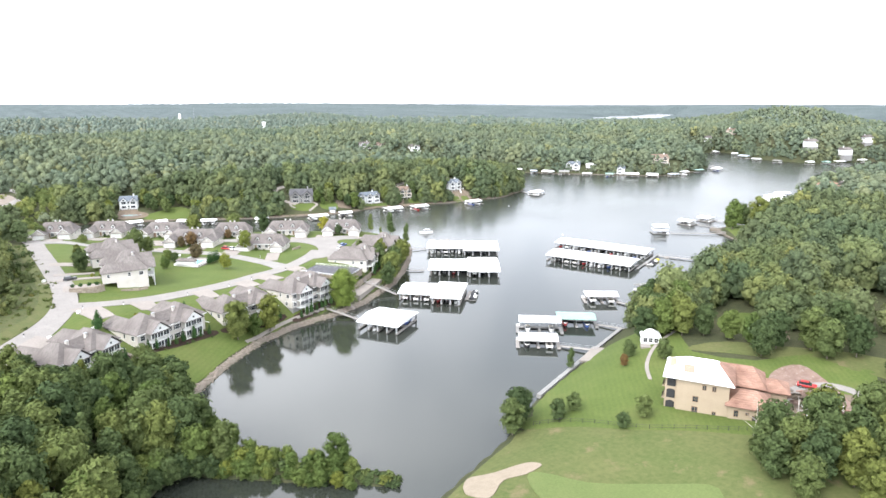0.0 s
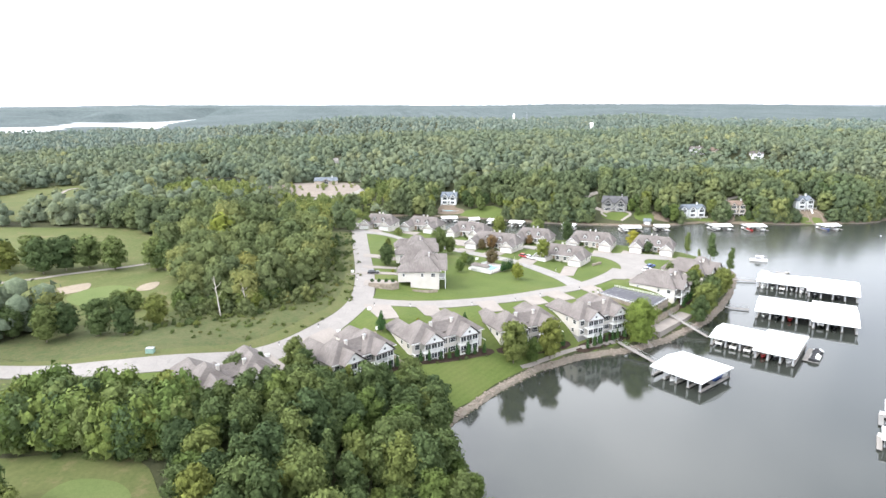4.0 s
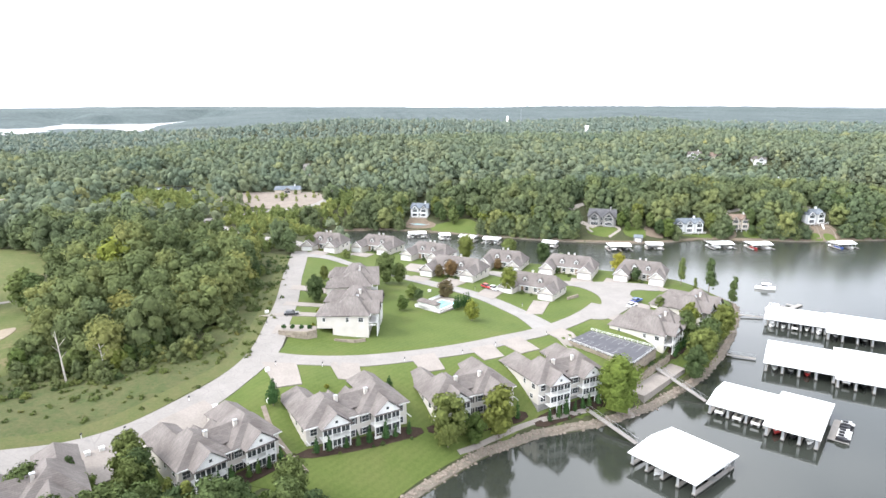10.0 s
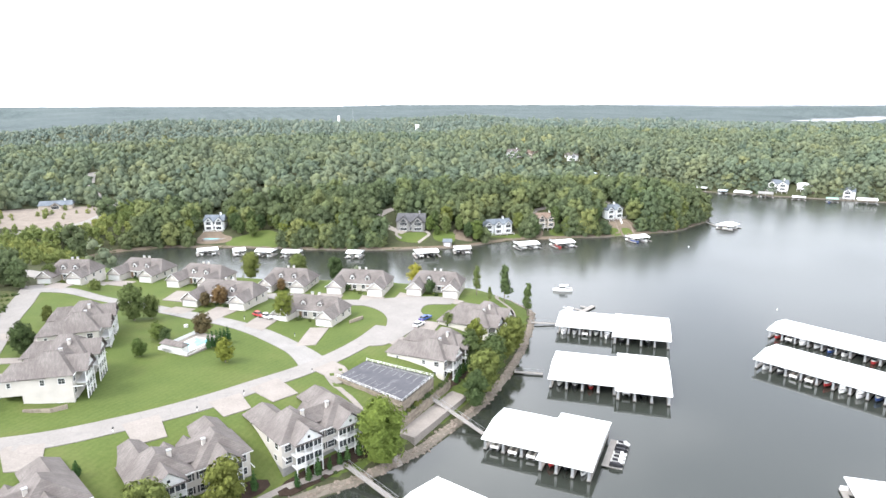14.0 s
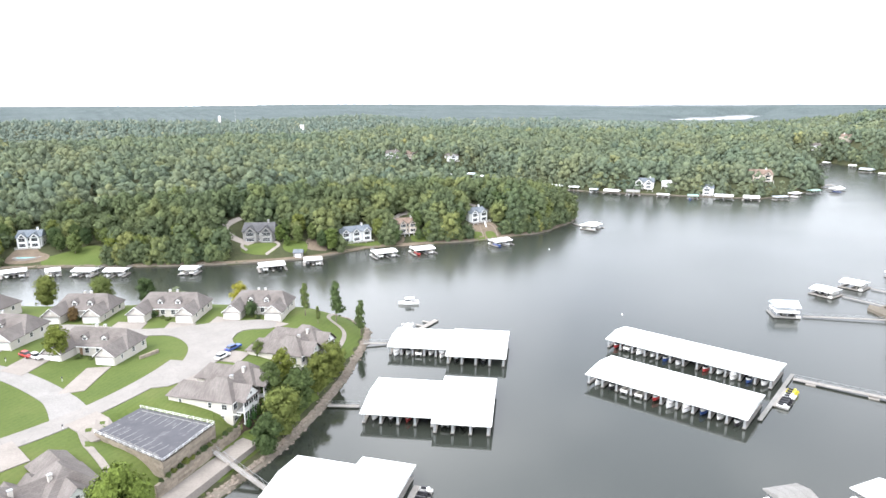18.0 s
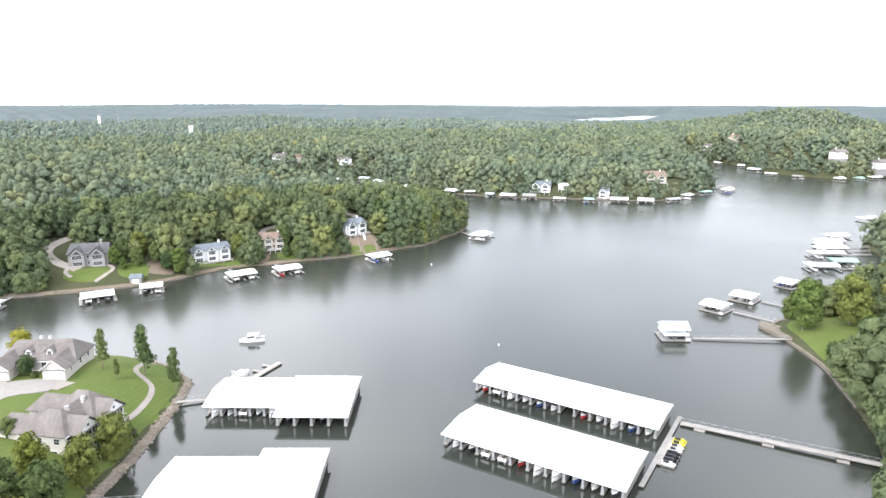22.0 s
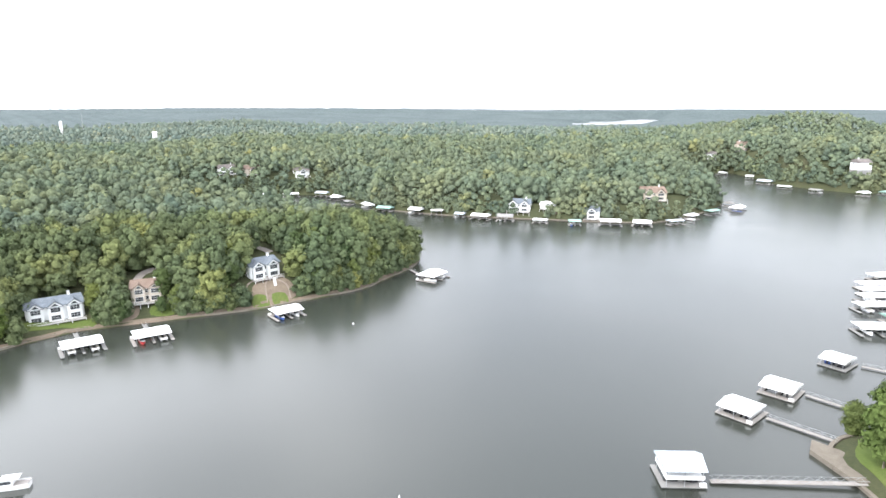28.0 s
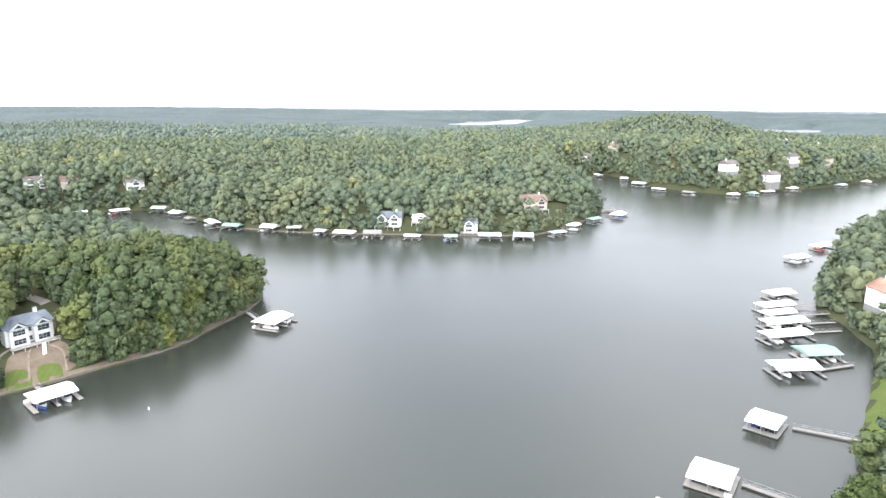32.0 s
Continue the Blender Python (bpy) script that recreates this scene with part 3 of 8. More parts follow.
# hills and low country farther off
RIDGES = [(-942, 1401, 2, 4), (-557, 817, 8, 4), (-788, 1492, 2, 4), (-466, 870, 8, 4), (-653, 1555, 2, 4), (-386, 907, 9, 4), (-467, 1410, 19.0, 4), (-313, 934, 17, 4), (-348, 1443, 37.0, 4),
           (-461, 1930, 14, 4), (-209, 1469, 48.0, 4), (-276, 1964, 28, 4), (-37, 1482, 41.0, 4), (-48, 1982, 20, 4), (122, 1226, 37.0, 4), (173, 1723, 13, 4), (281, 1199, 38.0, 4), (396, 1685, 15, 4),
           (409, 1108, 40.0, 4), (583, 1577, 17, 4), (517, 1062, 36.0, 4), (735, 1512, 11, 4), (691, 1079, 35.0, 4), (959, 1501, 11, 4), (351, 1319, 46.0, 4), (409, 1816, 26, 4), (446, 1304, 49.0, 4),
           (545, 1794, 30, 4), (605, 1312, 42.0, 4), (767, 1785, 19, 4), (825, 1269, 43.0, 4), (1068, 1706, 21, 4), (991, 1221, 35.0, 4), (1290, 1622, 11, 4), (1413, 1385, 16.0, 4), (920, 888, 27, 4),
           (1514, 1276, 16.0, 4), (979, 824, 27, 4), (1594, 770, 12.0, 4), (1135, 573, 21, 4), (1629, 683, 10.0, 4), (1158, 514, 19, 4), (1661, 581, 9.0, 4), (1179, 447, 18, 4), (1712, 1858, 1, 5),
           (1792, 1713, 1, 5), (2010, 1696, 1, 5), (2125, 1632, 6, 5), (2048, 981, 3, 5), (2090, 877, 3, 5), (2124, 776, 8, 5), (1809, 772, 8, 5), (1611, 1611, 4, 5), (1708, 1509, 4, 5),
           (-613, 1677, 2, 5), (-716, 1637, 1, 5), (-929, 1504, 1, 5), (-665, 2082, 2, 5), (-752, 1144, 2, 5), (-658, 1199, 2, 5), (-550, 1251, 2, 5), (-409, 1166, 8, 5), (1681, 2078, 8, 5),
           (2135, 1446, 20, 5), (2093, 1120, 12, 5), (2152, 681, 12, 5), (3229, 1256, 30, 5), (-1615, 3091, 36, 5), (-3500, 1500, 40, 8), (-1500, 4200, 48, 8), (1500, 4600, 50, 8), (0, 3400, 44, 8),
           (3500, 2400, 46, 8), (4500, 1000, 48, 8), (3000, 300, 30, 6), (1900, -200, 28, 6)]
HEIGHTS += [(-4, 447, 5.6, 1), (-4, 431, 3.0, 1), (20, 423, 2.2, 1), (28, 442, 5.0, 1), (14, 437, 4.5, 1), (40, 420, 3.5, 1), (304, 1321, 12, 3), (292, 1230, 10, 3), (270, 1130, 14, 3), (167, 409, 4.5, 1), (110, 406, 7.5, 1), (196, 407, 8.5, 1), (244, 410, 9.5, 1)]
HEIGHTS += [(x, y, z * 0.72 if 30 < z < 60 and y < 1600 else z, reach) for x, y, z, reach in RIDGES]

# ground dug away below the car park, its terrace and the lane on the shore
CUTS = [([(48, 202), (59.5, 213.5), (78.5, 196), (64.7, 180)], 8.2), ([(58, 184), (64.5, 178), (83.5, 198), (78, 203), (75.5, 197.5), (65, 185)], 4.8), ([(60, 179), (66, 173), (87.5, 194), (82, 200.5)], 2.2)]


def ring_inside(px, py, ring):
    """Which of the points lie inside a closed ring."""
    inside = np.zeros(px.shape, bool)
    for (x0, y0), (x1, y1) in zip(ring, ring[1:] + ring[:1]):
        if y0 != y1:
            inside ^= ((y0 > py) != (y1 > py)) & (px < (x1 - x0) * (py - y0) / (y1 - y0) + x0)
    return inside


def ring_distance(px, py, ring, closed=True):
    """Distance of the points to a line of corners."""
    best = np.full(px.shape, 1e12)
    pairs = list(zip(ring, ring[1:] + ring[:1]))
    for (x0, y0), (x1, y1) in pairs if closed else pairs[:-1]:
        dx, dy = x1 - x0, y1 - y0
        s = np.clip(((px - x0) * dx + (py - y0) * dy) / (dx * dx + dy * dy + 1e-9), 0, 1)
        best = np.minimum(best, (px - x0 - s * dx) ** 2 + (py - y0 - s * dy) ** 2)
    return np.sqrt(best)


def wavy(px, py, size, seed):
    """Smooth cheap noise of about -1 to 1."""
    a, b = px / size, py / size
    return (np.sin(a * 1.7 + seed) * np.cos(b * 1.3 - seed * 2.1) + np.sin(a * 0.9 - b * 1.9 + seed * 3.7)
            + np.sin(a * 3.1 + b * 2.3 + seed * 1.3) * 0.5) / 2.5


def shore_distance(px, py):
    """Metres to the shore: above zero on land, below it on water."""
    land = ring_inside(px, py, WEST_RING) | ring_inside(px, py, EAST_RING)
    d = np.minimum(ring_distance(px, py, WEST_RING), ring_distance(px, py, EAST_RING))
    for ring in FAR_LAKES:
        land &= ~ring_inside(px, py, ring)
        d = np.minimum(d, ring_distance(px, py, ring))
    return np.where(land, d, -d)


def ground_height(px, py):
    """Height of the ground over the lake."""
    px, py = np.asarray(px, float), np.asarray(py, float)
    d = shore_distance(px, py)
    total, weight = np.zeros(px.shape), np.zeros(px.shape)
    for x, y, z, reach in HEIGHTS:
        w = 1.0 / (((px - x) ** 2 + (py - y) ** 2) / reach ** 2 + 60.0) ** 1.6
        total += w * z
        weight += w
    base = total / weight
    wild = np.clip((d - 120) / 300, 0, 1)
    base = base + wild * (3.5 * wavy(px, py, 190, 1.0) + 3.5 * wavy(px, py, 420, 4.0))
    up = 0.7 + base * (1 - np.exp(-(np.maximum(d, 0) / 12) ** 1.5))
    for ring, level in CUTS:
        up = np.where(ring_inside(px, py, ring), np.minimum(up, level), up)
    down = np.maximum(-4.0, 0.7 + d * 0.9)
    return np.where(d > 0, up, down)

# ==== ground, lake, lawns and roads ====
def spread(lo, fine_lo, fine_hi, hi, step, grow, easy=0.0):
    """Grid lines: even between fine_lo and fine_hi, ever wider beyond."""
    mid = list(np.arange(fine_lo, fine_hi + step, step))
    s, x = step, mid[-1]
    while x < hi:
        s = min(s * (grow if x > fine_hi + easy else 1.02), 130)
        x += s
        mid.append(x)
    s, x = step, mid[0]
    while x > lo:
        s = min(s * grow, 130)
        x -= s
        mid.insert(0, x)
    return np.array(mid)


# outline of the village lawns on the spit
SPIT = [(-106, 112), (-80, 110), (-66, 108), (-46, 126), (-22, 127), (-9, 120), (-3, 127), (6, 139), (20, 154), (36, 164), (52, 169), (67, 178), (84, 193),
        (90, 199), (100, 212), (111, 229), (120, 245), (127, 258), (129, 265), (126, 278), (118, 289), (102, 298), (79, 309),
        (52, 319), (20, 330), (-12, 343), (-38, 350), (-56, 335), (-58, 318), (-49, 296), (-45, 262), (-38, 215), (-32, 186),
        (-40, 160), (-56, 136), (-76, 120), (-104, 115)]
GX, GY = spread(-4600, -180, 380, 5200, 3.5, 1.07, 720.0), spread(-500, 20, 440, 5600, 3.5, 1.06, 330.0)
gxx, gyy = np.meshgrid(GX, GY)
GZ = ground_height(gxx, gyy)
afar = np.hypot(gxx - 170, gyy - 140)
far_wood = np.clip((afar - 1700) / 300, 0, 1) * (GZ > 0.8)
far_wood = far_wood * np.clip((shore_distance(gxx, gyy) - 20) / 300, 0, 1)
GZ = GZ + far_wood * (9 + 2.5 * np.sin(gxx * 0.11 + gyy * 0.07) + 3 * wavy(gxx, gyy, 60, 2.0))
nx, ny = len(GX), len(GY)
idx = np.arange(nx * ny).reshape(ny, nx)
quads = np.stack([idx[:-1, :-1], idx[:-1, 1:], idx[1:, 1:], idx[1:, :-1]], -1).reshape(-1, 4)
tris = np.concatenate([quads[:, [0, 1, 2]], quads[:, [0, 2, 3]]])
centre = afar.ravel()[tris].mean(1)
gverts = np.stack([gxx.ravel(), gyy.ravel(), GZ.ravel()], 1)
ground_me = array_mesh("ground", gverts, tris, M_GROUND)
ground_me.materials.append(M_HAZED_TREETOPS)
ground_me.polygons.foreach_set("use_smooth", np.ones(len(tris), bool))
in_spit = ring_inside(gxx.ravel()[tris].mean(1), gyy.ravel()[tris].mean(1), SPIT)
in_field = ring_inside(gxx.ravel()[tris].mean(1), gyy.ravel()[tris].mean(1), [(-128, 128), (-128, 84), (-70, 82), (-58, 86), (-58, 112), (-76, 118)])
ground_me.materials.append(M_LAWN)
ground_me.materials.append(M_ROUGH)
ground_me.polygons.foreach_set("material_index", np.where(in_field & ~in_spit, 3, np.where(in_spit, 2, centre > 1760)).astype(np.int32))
tagged(new("ground", ground_me), "brown-green woodland ground rising from the lake", "ground", kind="structure")
tagged(part("water", Shape().add([(-6000, -900, 0), (6500, -900, 0), (6500, 6000, 0), (-6000, 6000, 0)], [(0, 1, 2, 3)]), M_LAKE),
       "calm grey-green lake water with faint ripples", "water", kind="structure")


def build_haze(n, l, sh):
    """Pale blue-green distant hills; bright haze is painted into a self-glowing colour."""
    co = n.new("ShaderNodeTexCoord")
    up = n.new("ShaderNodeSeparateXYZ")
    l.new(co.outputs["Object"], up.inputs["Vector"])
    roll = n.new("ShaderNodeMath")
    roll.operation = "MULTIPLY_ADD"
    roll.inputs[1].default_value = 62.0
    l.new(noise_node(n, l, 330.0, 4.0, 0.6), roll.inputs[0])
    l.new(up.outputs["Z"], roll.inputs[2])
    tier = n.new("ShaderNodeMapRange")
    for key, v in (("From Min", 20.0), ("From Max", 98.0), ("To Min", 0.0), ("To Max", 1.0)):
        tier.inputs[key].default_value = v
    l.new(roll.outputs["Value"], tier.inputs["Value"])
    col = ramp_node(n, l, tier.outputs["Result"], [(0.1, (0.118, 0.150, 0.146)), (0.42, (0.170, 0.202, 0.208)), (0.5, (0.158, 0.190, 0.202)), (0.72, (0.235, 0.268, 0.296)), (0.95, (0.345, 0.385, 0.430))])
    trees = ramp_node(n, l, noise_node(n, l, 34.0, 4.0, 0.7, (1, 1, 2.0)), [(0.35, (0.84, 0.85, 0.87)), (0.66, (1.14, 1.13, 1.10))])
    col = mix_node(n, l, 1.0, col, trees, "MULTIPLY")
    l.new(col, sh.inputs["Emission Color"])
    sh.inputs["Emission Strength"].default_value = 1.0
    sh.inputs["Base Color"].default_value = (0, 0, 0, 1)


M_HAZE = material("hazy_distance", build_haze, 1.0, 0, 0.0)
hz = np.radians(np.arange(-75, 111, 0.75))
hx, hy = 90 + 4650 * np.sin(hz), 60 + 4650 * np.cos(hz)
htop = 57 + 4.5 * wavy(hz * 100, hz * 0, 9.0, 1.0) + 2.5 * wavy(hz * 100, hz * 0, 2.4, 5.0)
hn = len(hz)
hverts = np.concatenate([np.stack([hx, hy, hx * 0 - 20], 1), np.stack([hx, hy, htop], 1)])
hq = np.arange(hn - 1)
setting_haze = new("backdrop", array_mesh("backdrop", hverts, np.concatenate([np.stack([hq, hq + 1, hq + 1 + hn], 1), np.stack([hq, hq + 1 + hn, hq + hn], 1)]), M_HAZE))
tagged(setting_haze, "glowing horizon hills with pale blue haze painted in", "backdrop", kind="structure")


def top_at(px, py):
    """Height of the ground sheet as it is built."""
    px, py = np.atleast_1d(np.asarray(px, float)), np.atleast_1d(np.asarray(py, float))
    i = np.clip(np.searchsorted(GX, px) - 1, 0, nx - 2)
    j = np.clip(np.searchsorted(GY, py) - 1, 0, ny - 2)
    u, v = (px - GX[i]) / (GX[i + 1] - GX[i]), (py - GY[j]) / (GY[j + 1] - GY[j])
    a, b, c, d = GZ[j, i], GZ[j, i + 1], GZ[j + 1, i + 1], GZ[j + 1, i]
    return np.where(u >= v, a + u * (b - a) + v * (c - b), a + v * (d - a) + u * (c - d))


def z_at(x, y):
    return float(top_at(x, y)[0])


def rounded(ring, steps=4, closed=True):
    """A smooth line through the corners."""
    n, out = len(ring), []
    for i in range(n if closed else n - 1):
        p = [Vector(ring[(i + k) % n] if closed else ring[min(max(i + k, 0), n - 1)]) for k in (-1, 0, 1, 2)]
        for s in range(steps):
            t = s / steps
            out.append(tuple(0.5 * (2 * p[1] + (p[2] - p[0]) * t + (2 * p[0] - 5 * p[1] + 4 * p[2] - p[3]) * t * t
                                    + (3 * p[1] - p[0] - 3 * p[2] + p[3]) * t ** 3)))
    return out if closed else out + [tuple(ring[-1])]


def drape(name, ring, mat, lift, cell=3.0, kerb=0.0):
    """A sheet with the outline ring laid over the ground, with an edge that goes down into it."""
    from mathutils.geometry import delaunay_2d_cdt
    rim = []
    for (x0, y0), (x1, y1) in zip(ring, ring[1:] + ring[:1]):
        k = max(1, int(math.hypot(x1 - x0, y1 - y0) / cell))
        rim += [(x0 + (x1 - x0) * s / k, y0 + (y1 - y0) * s / k) for s in range(k)]
    xs, ys = [p[0] for p in rim], [p[1] for p in rim]
    qx, qy = np.meshgrid(np.arange(min(xs) + cell / 2, max(xs), cell), np.arange(min(ys) + cell / 2, max(ys), cell))
    ok = ring_inside(qx, qy, rim) & (ring_distance(qx, qy, rim) > cell * 0.5)
    pts = [Vector(p) for p in rim] + [Vector((x, y)) for x, y in zip(qx[ok], qy[ok])]
    n = len(rim)
    vo, _, fo, _, _, _ = delaunay_2d_cdt(pts, [], [list(range(n))], 1, 1e-5)
    z = top_at([p.x for p in vo], [p.y for p in vo]) + lift
    sh = Shape()
    sh.add([(p.x, p.y, zz) for p, zz in zip(vo, z)], [tuple(f) for f in fo])
    zr = top_at(xs, ys)
    sh.add([(x, y, zz + lift) for (x, y), zz in zip(rim, zr)] + [(x, y, zz - 0.3) for (x, y), zz in zip(rim, zr)],
           [(i, (i + 1) % n, n + (i + 1) % n, n + i) for i in range(n)])
    return part(name, sh, mat)


def ribbon(name, line, width, mat, lift, smooth=6):
    """A road along a smooth line."""
    line = rounded(line, smooth, False)
    left, right = [], []
    for i, p in enumerate(line):
        a, b = Vector(line[max(i - 1, 0)]), Vector(line[min(i + 1, len(line) - 1)])
        d = (b - a).normalized()
        w = width / 2 if isinstance(width, (int, float)) else np.interp(i / (len(line) - 1), np.linspace(0, 1, len(width)), width) / 2
        left.append((p[0] - d.y * w, p[1] + d.x * w))
        right.append((p[0] + d.y * w, p[1] - d.x * w))
    return drape(name, right + left[::-1], mat, lift)


def setting(ob, label, category):
    return tagged(ob, label, category, kind="structure")


setting(drape("lawn", SPIT, M_LAWN, 0.10), "mown green lawn round the lakeside houses", "lawn")
SLOPE = [(-135, 132), (-100, 121), (-76, 124), (-58, 139), (-46, 155), (-40, 172), (-40, 200), (-46, 240), (-54, 286), (-64, 296), (-74, 296), (-64, 268),
         (-60, 230), (-56, 198), (-56.5, 182), (-62, 170), (-73, 162.5), (-86, 163), (-98, 168), (-120, 160)]
setting(drape("grass_verge", rounded(SLOPE, 3), M_ROUGH, 0.08), "rough olive-green grass bank between road and woods", "grass")
GOLF = [(-186, 150), (-150, 150), (-118, 152), (-97, 161), (-95, 170), (-109, 199), (-118, 224), (-136, 242), (-150, 270), (-172, 292), (-215, 300), (-262, 306), (-322, 330),
        (-310, 200), (-250, 160)]
setting(drape("fairway", rounded(GOLF, 3), M_FAIRWAY, 0.10, 5.0), "mown golf fairway", "grass")
setting(drape("fairway", rounded([(-330, 390), (-256, 322), (-222, 330), (-246, 384), (-292, 492), (-330, 490)], 3), M_FAIRWAY, 0.10, 6.0), "mown golf fairway beyond the trees", "grass")
for ring in ([(-228, 556), (-262, 620), (-274, 668), (-240, 640), (-204, 558)], [(-182, 516), (-199, 558), (-198, 590), (-165, 512), (-140, 445), (-158, 442), (-168, 476), (-170, 504)], [(-258, 548), (-251, 578), (-229, 560), (-217, 530), (-239, 524)]):
    setting(drape("fairway", rounded(ring, 3), M_FAIRWAY, 0.12, 6.0), "pale green golf fairway between woods", "grass")
setting(drape("pond", rounded([(-211, 500), (-213, 524), (-193, 522), (-176, 509), (-165, 478), (-184, 476), (-201, 486)], 4), M_LAKE, 0.35, 5.0), "small still pond between golf fairways", "water")
setting(drape("golf_green", rounded([(-138, 176), (-137, 186), (-129, 191), (-119, 186), (-115, 176), (-118, 167), (-128, 168)], 4), M_GREEN, 0.22), "smooth pale golf green", "grass")
for ring in ([(-149, 184), (-147, 189.5), (-141, 195), (-137.5, 191), (-137, 185), (-143, 181)], [(-117, 183), (-118, 189.5), (-114, 192.5), (-111.5, 189), (-111.5, 182.5)],
             [(-138, 159), (-136, 163), (-131.5, 159.5), (-132.5, 155)]):
    setting(drape("bunker", rounded(ring, 4), M_SAND, 0.20, 1.5), "pale sand bunker in the grass", "bunker")
setting(ribbon("cart_path", [(-240, 184), (-182, 193), (-164, 201), (-155, 208), (-141, 216.5), (-132, 222), (-126, 227), (-123, 236)], 2.4, M_DRIVE, 0.2), "narrow concrete cart path", "path")
setting(ribbon("cart_path", [(-236, 340), (-250, 358), (-263, 378), (-289, 430), (-300, 462), (-297, 471)], 2.6, M_DRIVE, 0.3), "narrow concrete cart path on the far fairway", "path")
setting(drape("fairway", rounded([(-20, 5), (14, 30), (36, 44), (57, 54), (66, 55), (99, 22), (112, -6), (70, -40), (0, -60)], 3), M_FAIRWAY, 0.10), "mown golf fairway by the lake", "grass")
setting(drape("golf_green", rounded([(50, 37), (58, 28), (70, 20), (78, 12), (66, 4), (52, 12), (46, 26)], 4), M_GREEN, 0.22), "smooth pale golf green", "grass")
setting(drape("bunker", rounded([(40, 46), (45, 43), (52, 41), (54, 38), (49, 37), (44, 38), (38, 34), (36, 40)], 4), M_SAND, 0.24, 1.5), "pale sand bunker in the grass", "bunker")
setting(drape("lawn", rounded([(63, 56), (74, 67), (90, 76), (104, 82), (120, 88), (128, 84), (132, 70), (124, 58), (134, 44), (150, 38), (152, 22), (128, 12), (104, 18), (97, 24)], 2),
              M_LAWN, 0.12), "mown green lawn round the mansion", "lawn")
setting(drape("lawn", rounded([(124, 60), (138, 57), (150, 44), (160, 30), (164, 12), (150, 8), (150, 24), (136, 46)], 3), M_FAIRWAY, 0.12), "open grass behind the mansion", "lawn")
setting(drape("lawn", rounded([(299, 168), (309, 180), (320.5, 195), (325.5, 202.5), (337, 206), (352, 202), (350, 185), (330, 168), (312, 158)], 3), M_LAWN, 0.12), "mown green lawn at the landing", "lawn")
setting(drape("lawn", rounded([(388, 216), (420, 226), (440, 232), (430, 205), (400, 200)], 3), M_LAWN, 0.12), "mown green lawn by the docks", "lawn")
for ring in ([(100, 396), (104, 393), (112, 391), (118, 394), (118, 400), (110, 402), (102, 401)], [(5, 420), (16, 416.5), (33, 409), (37, 420), (31, 434), (24, 438), (12, 431), (5, 428)],
             [(122, 392), (132, 388), (134, 396), (124, 400)], [(196, 396), (204, 394), (206, 399), (198, 401)], [(234, 388.5), (240, 388.5), (240, 394), (235, 394.5)],
             [(242.5, 388.5), (248, 389), (248.5, 394.5), (243, 394.5)], [(150, 396), (166, 398), (176, 396), (176, 401), (156, 402)]):
    setting(drape("lawn", rounded(ring, 3), M_LAWN, 0.15, 2.0), "small lawn above the lake shore", "lawn")
for ring in ([(235, 390), (244, 390), (253, 393), (253, 400), (250, 406), (252, 415), (247, 416), (244, 408), (236, 399)], [(182, 394), (192, 394), (195, 402), (190, 406), (184, 402)],
             [(130, 389), (146, 387), (148, 398), (134, 402)], [(575, 453), (600, 459), (632, 476), (618, 482), (585, 468)], [(470, 496), (486, 486), (496, 494), (480, 506)]):
    mx, my = sum(p[0] for p in ring) / len(ring), sum(p[1] for p in ring) / len(ring)
    if mx < 230 or mx > 300:
        ring = [(mx + (x - mx) * .62, my + (y - my) * .62) for x, y in ring]
    setting(drape("bare_bank", rounded(ring, 3), M_DIRT, 0.11, 2.0), "bare tan soil on the bank", "soil")
setting(drape("gravel_yard", rounded([(-142, 452), (-146, 482), (-119, 503), (-97, 508), (-82, 500), (-68, 449), (-88, 436), (-128, 444)], 3), M_GRAVEL, 0.15), "pale gravel building yard", "yard")

FIELD = [(-112, 86), (-100, 81), (-84, 84), (-70, 82), (-63, 74), (-58, 64), (-70, 48), (-112, 52)]
setting(drape("fairway", rounded(FIELD, 3), M_FAIRWAY, 0.12), "mown golf fairway below the wood", "grass")
setting(drape("golf_green", rounded([(-80, 75), (-71, 75), (-66, 70), (-68, 63), (-76, 61), (-82, 67)], 4), M_GREEN, 0.2), "smooth pale golf green", "grass")
setting(drape("lawn", rounded([(-74, 112), (-66, 108), (-60, 95), (-58, 86), (-64, 86), (-70, 98), (-82, 108)], 3), M_LAWN, 0.13), "mown lawn strip beside the end house", "lawn")
setting(ribbon("mown_strip", [(-128, 122.5), (-100, 122.5), (-89, 123), (-80, 126), (-71, 131.5), (-62.5, 138.5), (-55.5, 146), (-50, 155), (-45.5, 165), (-43, 176), (-43, 190), (-47, 222), (-52.5, 256), (-57, 288)], 4.2, M_DRYGRASS, 0.14),
        "mown strip of dry grass beside the road", "grass")
